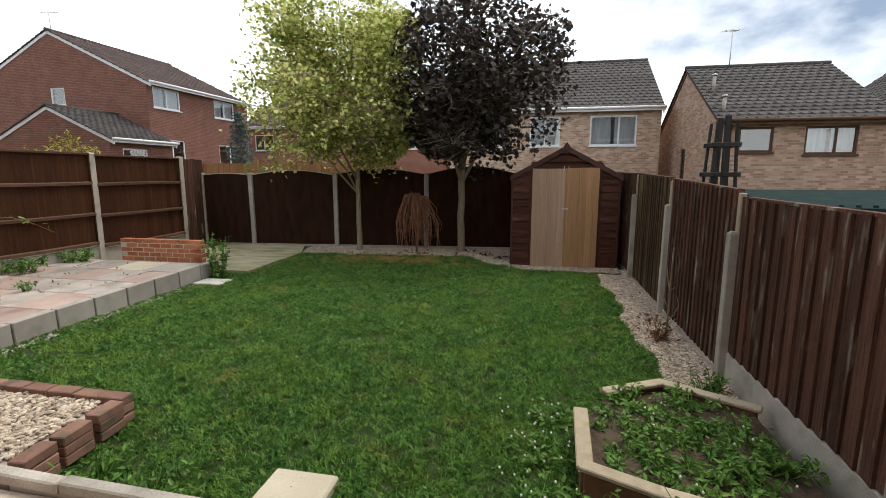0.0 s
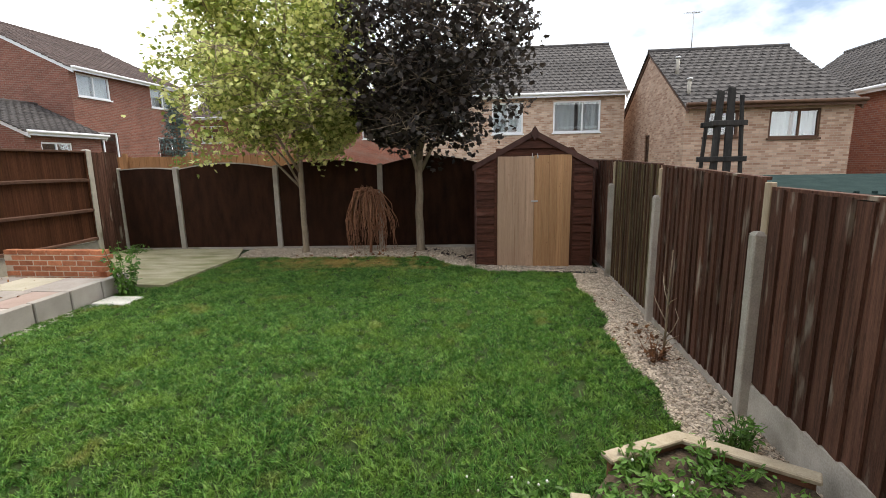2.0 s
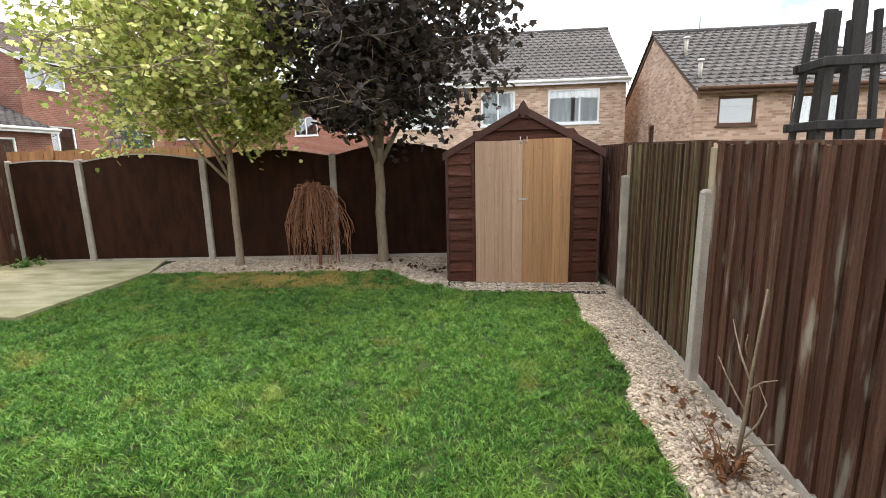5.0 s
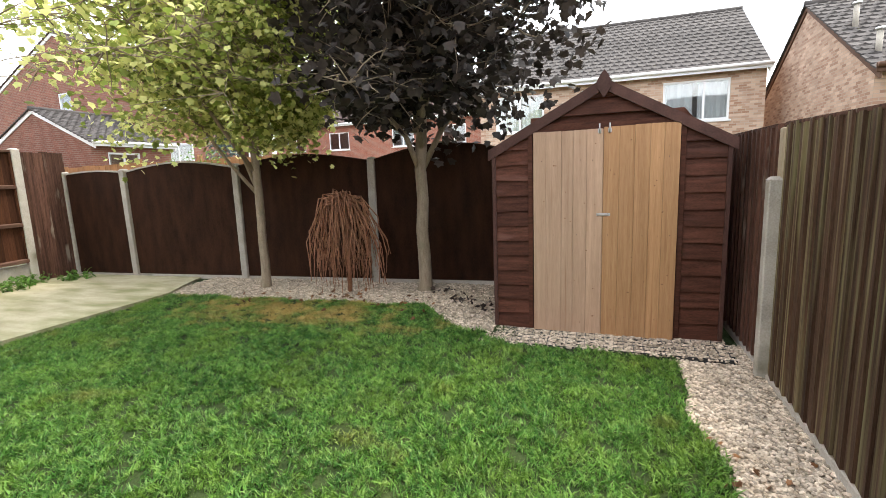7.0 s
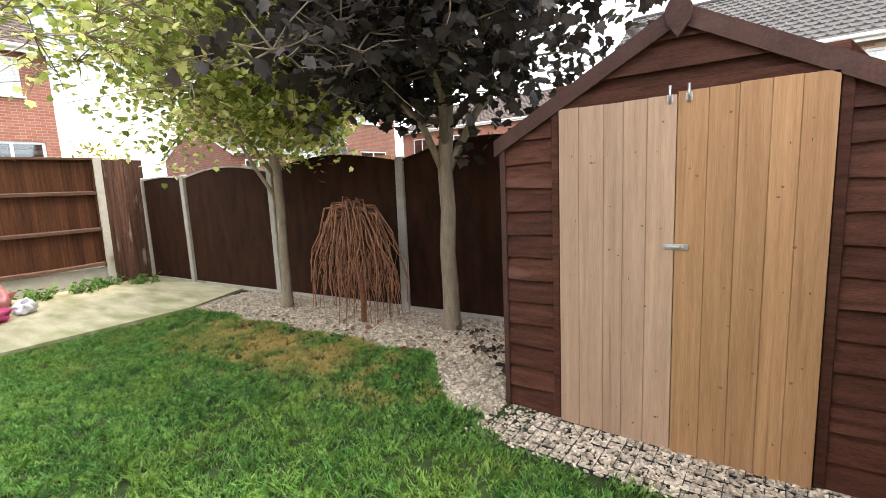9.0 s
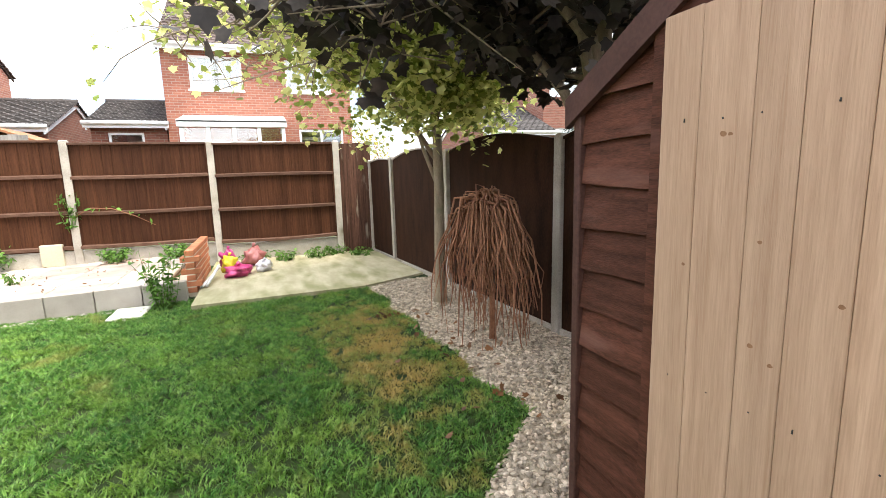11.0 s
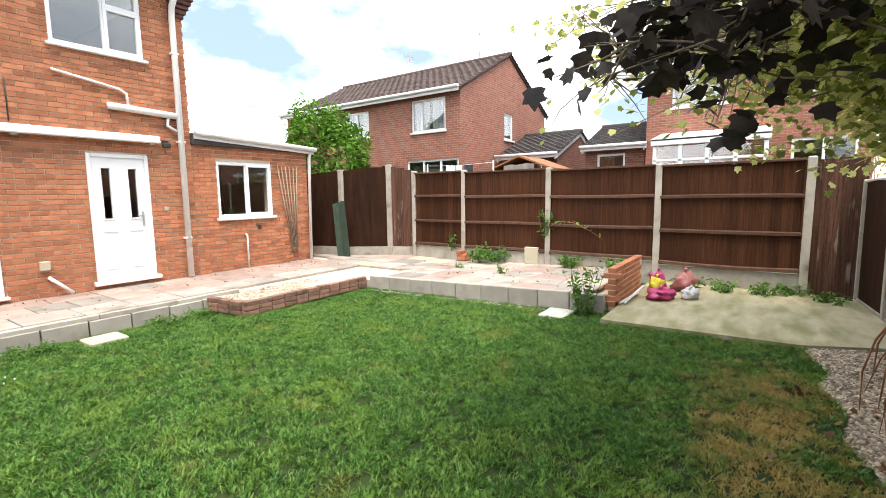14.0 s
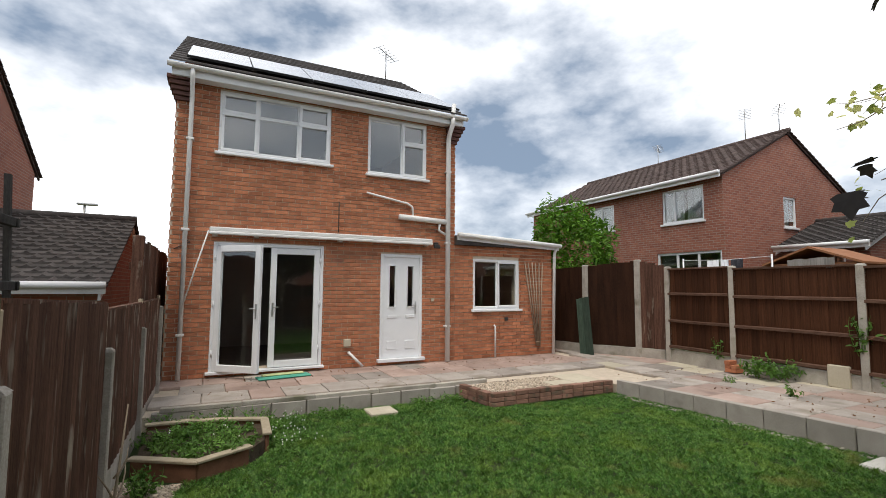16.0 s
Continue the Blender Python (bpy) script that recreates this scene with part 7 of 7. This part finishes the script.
def obelisk():
    c = (2.54, 5.85)
    o = thing("garden_obelisk", (c[0], c[1], -.3), "dark grey wooden trellis tower behind the fence", "trellis")
    wood = surface("dark_grey_stained_wood", (0.018, 0.018, 0.018), (0.055, 0.052, 0.048), 5, 0.8, 0.5, 45, (6, 6, 0.8), 0.2)

    def bar(name, a, b, w, t):
        """A flat tapered lath from a to b."""
        a, b = Vector(a), Vector(b)
        v = [(p.x + sx * w * k, p.y + sy * t, p.z) for p, k in ((a, 1), (b, .8)) for sx, sy in ((-1, -1), (1, -1), (1, 1), (-1, 1))]
        part(name, Shape().add(v, [(3, 2, 1, 0), (4, 5, 6, 7), (0, 1, 5, 4), (1, 2, 6, 5), (2, 3, 7, 6), (3, 0, 4, 7)]), wood, o)

    for sy in (-1, 1):
        for sx in (-1, 1):
            bar("leg", (c[0] + sx * .19, c[1] + sy * .19, -.3), (c[0] + sx * .09, c[1] + sy * .09, 2.23), .015, .014)
        bar("centre_board", (c[0], c[1] + sy * .195, -.3), (c[0], c[1] + sy * .10, 2.29), .035, .010)
        for z in (1.2, 1.68, 1.98):
            w = .19 - .10 * (z + .3) / 2.53
            part("rail", Shape().cbox(c[0] - w - .04, c[0] + w + .04, c[1] + sy * (w + .015) - .012, c[1] + sy * (w + .015) + .012, z, z + .045, .004), wood, o)
    for sx in (-1, 1):
        for z in (1.2, 1.68, 1.98):
            w = .19 - .10 * (z + .3) / 2.53
            part("rail", Shape().cbox(c[0] + sx * (w + .02) - .012, c[0] + sx * (w + .02) + .012, c[1] - w, c[1] + w, z, z + .045, .004), wood, o)
    return o


obelisk()


def green_shed():
    g = thing("green_shed", (5.2, 8.5, -1), "low dark green shed roof beyond the fence", "shed")
    gm = surface("dark_green_paint", (.014, .026, .024), (.028, .046, .043), 5, .95, .3, 40, spec=0.05)
    part("body", Shape().box(4.1, 9.5, 7.6, 9.4, -1.5, 1.22), gm, g)
    part("roof_sheet", Shape().add([(4.0, 7.5, 1.22), (9.6, 7.5, 1.22), (9.6, 9.5, 1.38), (4.0, 9.5, 1.38), (4.0, 7.5, 1.26), (9.6, 7.5, 1.26), (9.6, 9.5, 1.44), (4.0, 9.5, 1.44)],
                                   [(0, 3, 2, 1), (4, 5, 6, 7), (0, 1, 5, 4), (2, 3, 7, 6), (0, 4, 7, 3), (1, 2, 6, 5)]), gm, g)
    for k in range(28):
        part("rib", Shape().cbox(4.05 + k * .2, 4.10 + k * .2, 7.56, 7.60, -1.0, 1.30, .006), gm, g)
    w = thing("green_wall", (9.0, 16.2, -1.8), "pale green rendered low wall before the house", "wall")
    part("render", Shape().box(6.5, 11.9, 15.6, 15.75, -1.8, .66), surface("pale_green_render", (.10, .14, .115), (.16, .20, .165), 3, .9, .2, 60), w)


green_shed()

# ---- loose things in the garden ----


def rubbish_bag(x, y, z, r, h, mat, label, seed):
    rng = np.random.default_rng(seed)
    bm = bmesh.new()
    bmesh.ops.create_icosphere(bm, subdivisions=3, radius=1)
    for v in bm.verts:
        d = v.co.copy()
        k = .8 + .5 * noise.noise(d * 1.9 + Vector((seed, 0, 0))) + .34 * noise.noise(d * 4.5 + Vector((0, seed, 0))) + .16 * noise.noise(d * 11 + Vector((0, 0, seed)))
        v.co = Vector((d.x * r * k * .9, d.y * r * k * .8, max(d.z, -.75) * h * .42 * k + h * .30))
    s = Shape()
    bm.verts.ensure_lookup_table()
    s.add([(v.co.x + x, v.co.y + y, v.co.z + z) for v in bm.verts], [tuple(v.index for v in f.verts) for f in bm.faces], smooth=True)
    bm.free()
    b = thing("rubbish_bag", (x, y, z), label, "bag", "bags by the low wall")
    part("sack", s, mat, b)
    knot = Shape().tube([(x, y, z + h * .58), (x + .02, y, z + h * .7), (x + .05, y + .02, z + h * .8)], [r * .2, r * .07, r * .12], 8)
    part("tied_neck", knot, mat, b)


def plastic(name, c):
    return surface(name, tuple(a * .8 for a in c), c, 8, .35, .4, 40, spec=.5)


rubbish_bag(-5.42, 7.52, .13, .25, .24, plastic("pink_plastic", (.62, .07, .22)), "crumpled pink plastic bag on the concrete", 2)
rubbish_bag(-5.78, 7.40, .13, .16, .36, plastic("yellow_plastic", (.75, .62, .04)), "crumpled yellow plastic bag beside the wall", 3)
rubbish_bag(-5.62, 7.86, .13, .17, .24, plastic("white_plastic", (.68, .66, .68)), "crumpled white plastic bag on the concrete", 4)
rubbish_bag(-6.15, 7.72, .13, .22, .44, plastic("faded_red_plastic", (.42, .15, .14)), "faded red and white plastic sack", 5)
rubbish_bag(-6.12, 7.36, .13, .16, .42, plastic("magenta_plastic", (.45, .05, .20)), "magenta plastic bag behind the others", 6)

for k, (x0, y0, x1, y1) in enumerate(((-4.75, 7.14, -5.55, 7.20), (-4.80, 7.19, -5.5, 7.28))):
    pw = thing("plastic_pipe", (x0, y0, .14), "length of white plastic pipe lying by wall", "pipe", "white pipes")
    part("tube", Shape().tube([(x0, y0, .165), (x1, y1, .165 + .12 * k)], .018, 8), M_UPVC, pw)


def stone_block(name, x0, x1, y0, y1, z0, z1, mat, label, category):
    b = thing(name, ((x0 + x1) / 2, (y0 + y1) / 2, z0), label, category)
    part("slab", Shape().cbox(x0, x1, y0, y1, z0, z1, .012), mat, b)


stone_block("stepping_slab", -0.76, -0.38, 2.30, 2.64, -.02, .045, M_CREAM, "cream slab set flat in the lawn edge", "slab")
stone_block("lawn_slab", -4.35, -3.9, 6.35, 6.68, .02, .10, surface("white_slab", (.55, .52, .46), (.68, .65, .58), 5, .85, .4, 80), "pale slab lying beside the block wall", "slab")
stone_block("fence_slab", -6.95, -6.87, 4.80, 5.08, .25, .58, M_CREAM, "cream slab leaning by the fence post", "slab")
bp = thing("brick_pile", (-6.85, 3.35, .22), "small stack of red bricks by fence post", "bricks")
for k in range(5):
    piece("brick", BRICK_MESH, bp, pose(-6.84 + rnd(-.02, .02), 3.36 + .11 * (k % 2), .27 + .066 * (k // 2), 0, 0, rnd(-8, 8)))


def green_roll():
    g = thing("green_board_stack", (-6.30, .42, .2), "dark green narrow boards leaning on the fence post", "boards")
    gm = surface("faded_green_paint", (.028, .050, .036), (.070, .10, .072), 5, .8, .4, 40, (8, 8, .8), per_piece=.2)
    for k in range(4):
        m = Matrix.Translation((-6.24 + .012 * k, .46 - .085 * k + .1, .20)) @ pose(0, 0, 0, 3, 4, 25 + 6 * k)
        part("board", Shape().cbox(-.012, .012, -.05, .05, 0, 1.32 - .02 * k, .004, m=m), gm, g)


green_roll()


def fan_trellis():
    t = thing("fan_trellis", (-5.0, .03, .4), "weathered folded wooden fan trellis on the wall", "trellis")
    wood = surface("grey_timber", (.26, .19, .135), (.38, .30, .22), 5, .85, .4, 40, (6, 6, 1), per_piece=.15)
    for k in range(6):
        f = k / 5
        part("slat", Shape().tube([(-5.19 + .10 * f, .035 + .006 * (k % 2), .40), (-5.28 + .50 * f, .035 + .006 * (k % 2), 2.28)], .014, 4), wood, t)
    part("cross_slat", Shape().tube([(-5.20, .05, .48), (-5.06, .05, .50)], .012, 4), wood, t)


fan_trellis()


def door_mat():
    d = thing("door_mat", (.45, .30, .2), "green and yellow folded mat on the patio", "mat")
    gm = surface("green_fabric", (.06, .30, .22), (.12, .42, .30), 8, .9, .5, 70)
    m = Matrix.Translation((.45, .42, .205)) @ pose(0, 0, 0, 0, 0, 8)
    part("sheet", Shape().cbox(-.45, .40, -.12, .14, 0, .025, .01, m=m), gm, d)
    part("fold", Shape().cbox(-.38, .30, -.15, -.02, .025, .05, .012, m=m), surface("pale_yellow_fabric", (.45, .48, .22), (.58, .60, .32), 8, .9, .5, 70), d, "pale yellow folded edge")


door_mat()


def litter():
    """Fallen leaves and crumbs of soil on the slabs."""
    rng = np.random.default_rng(14)
    places, sizes = [], []
    for _ in range(420):
        if rng.uniform() < .6:
            x, y, z = rng.uniform(-5.4, 2.1), abs(rng.normal(0, .8)) % 2.0, PATIO_Z + .006
        else:
            x, y = rng.uniform(-6.9, -4.8), rng.uniform(2.6, 6.8)
            z = PATIO_Z + .10 * clamp01((y - 2.5) / 4) + .012
        places.append((x, y, z))
        sizes.append(rng.uniform(.02, .055))
    ob = new("fallen_leaves", leaf_cloud("fallen_leaves", np.array(places), sizes, oval_leaf(), M_DRY, 0.0, 3))
    return tagged(ob, "dry fallen leaves and crumbs on the patio", "leaves", kind="stuff")


litter()


def debris(name, label, spots, spread, count, size, mat, seed):
    """A loose heap of dead leaves on the gravel."""
    rng = np.random.default_rng(seed)
    c = np.array(spots)[rng.integers(0, len(spots), count)]
    q = c + rng.normal(0, 1, (count, 2)) * spread
    places = [(x, y, lawn_z(x, y) + .018 + abs(rng.normal(0, .016))) for x, y in q]
    ob = new(name, leaf_cloud(name, np.array(places), rng.uniform(size[0], size[1], count), maple_leaf(), mat, 0.0, seed))
    return tagged(ob, label, "leaves", kind="stuff")


M_LEAF_DEAD = leaf_material("dead_dark_leaf", (0.018, 0.012, 0.009), (0.075, 0.045, 0.03), through=0.1)
debris("dead_leaves", "dark dead leaves heaped on gravel beside the shed", [(0.0, 9.3), (0.08, 9.5), (-0.30, 9.55), (-0.55, 9.80)], .08, 75, (.025, .055), M_LEAF_DEAD, 31)
debris("strip_leaves", "dried brown leaves scattered along the gravel strip", [(1.98, 6.0), (1.90, 5.75), (2.02, 6.25), (1.95, 5.4), (1.85, 7.2)], .11, 60, (.025, .05), M_DRY, 32)
debris("lawn_leaves", "few fallen leaves lying on the lawn edge", [(-2.6, 9.15), (-1.4, 9.2), (-2.0, 9.3), (-0.7, 9.1)], .22, 60, (.03, .06), M_DRY, 33)

pebbles("kerb_crumbs", scatter(900, -4.38, -4.22, 3.1, 6.6, lambda x, y: rnd(0, 1) < .7, lambda x, y: lawn_z(x, y) + .004),
        "crumbs of mortar and stones along the kerb", mat=M_CONCRETE, size=(.006, .018))

bramble = thing("bramble_shoot", (-6.9, 5.35, .9), "long arching bramble shoot across the fence", "plant")
part("shoot", Shape().tube([(-6.9, 5.25, .95), (-6.82, 5.5, 1.10), (-6.78, 5.8, 1.08), (-6.76, 6.1, .95), (-6.75, 6.35, .80)], [.008, .007, .006, .005, .003], 6), M_TWIG, bramble)
bl = new("leaves", leaf_cloud("leaves", np.array([(-6.80 + .03 * math.sin(k), 5.3 + k * .07, 1.03 + .08 * math.sin(k * .25) - .012 * max(0, k - 7)) for k in range(15)]),
                              [.07 + .02 * (k % 3) for k in range(15)], oval_leaf(), M_LEAF_WEED, .3, 4))
bl.parent = bramble
bl.matrix_basis = Matrix.Translation(-bramble.location)
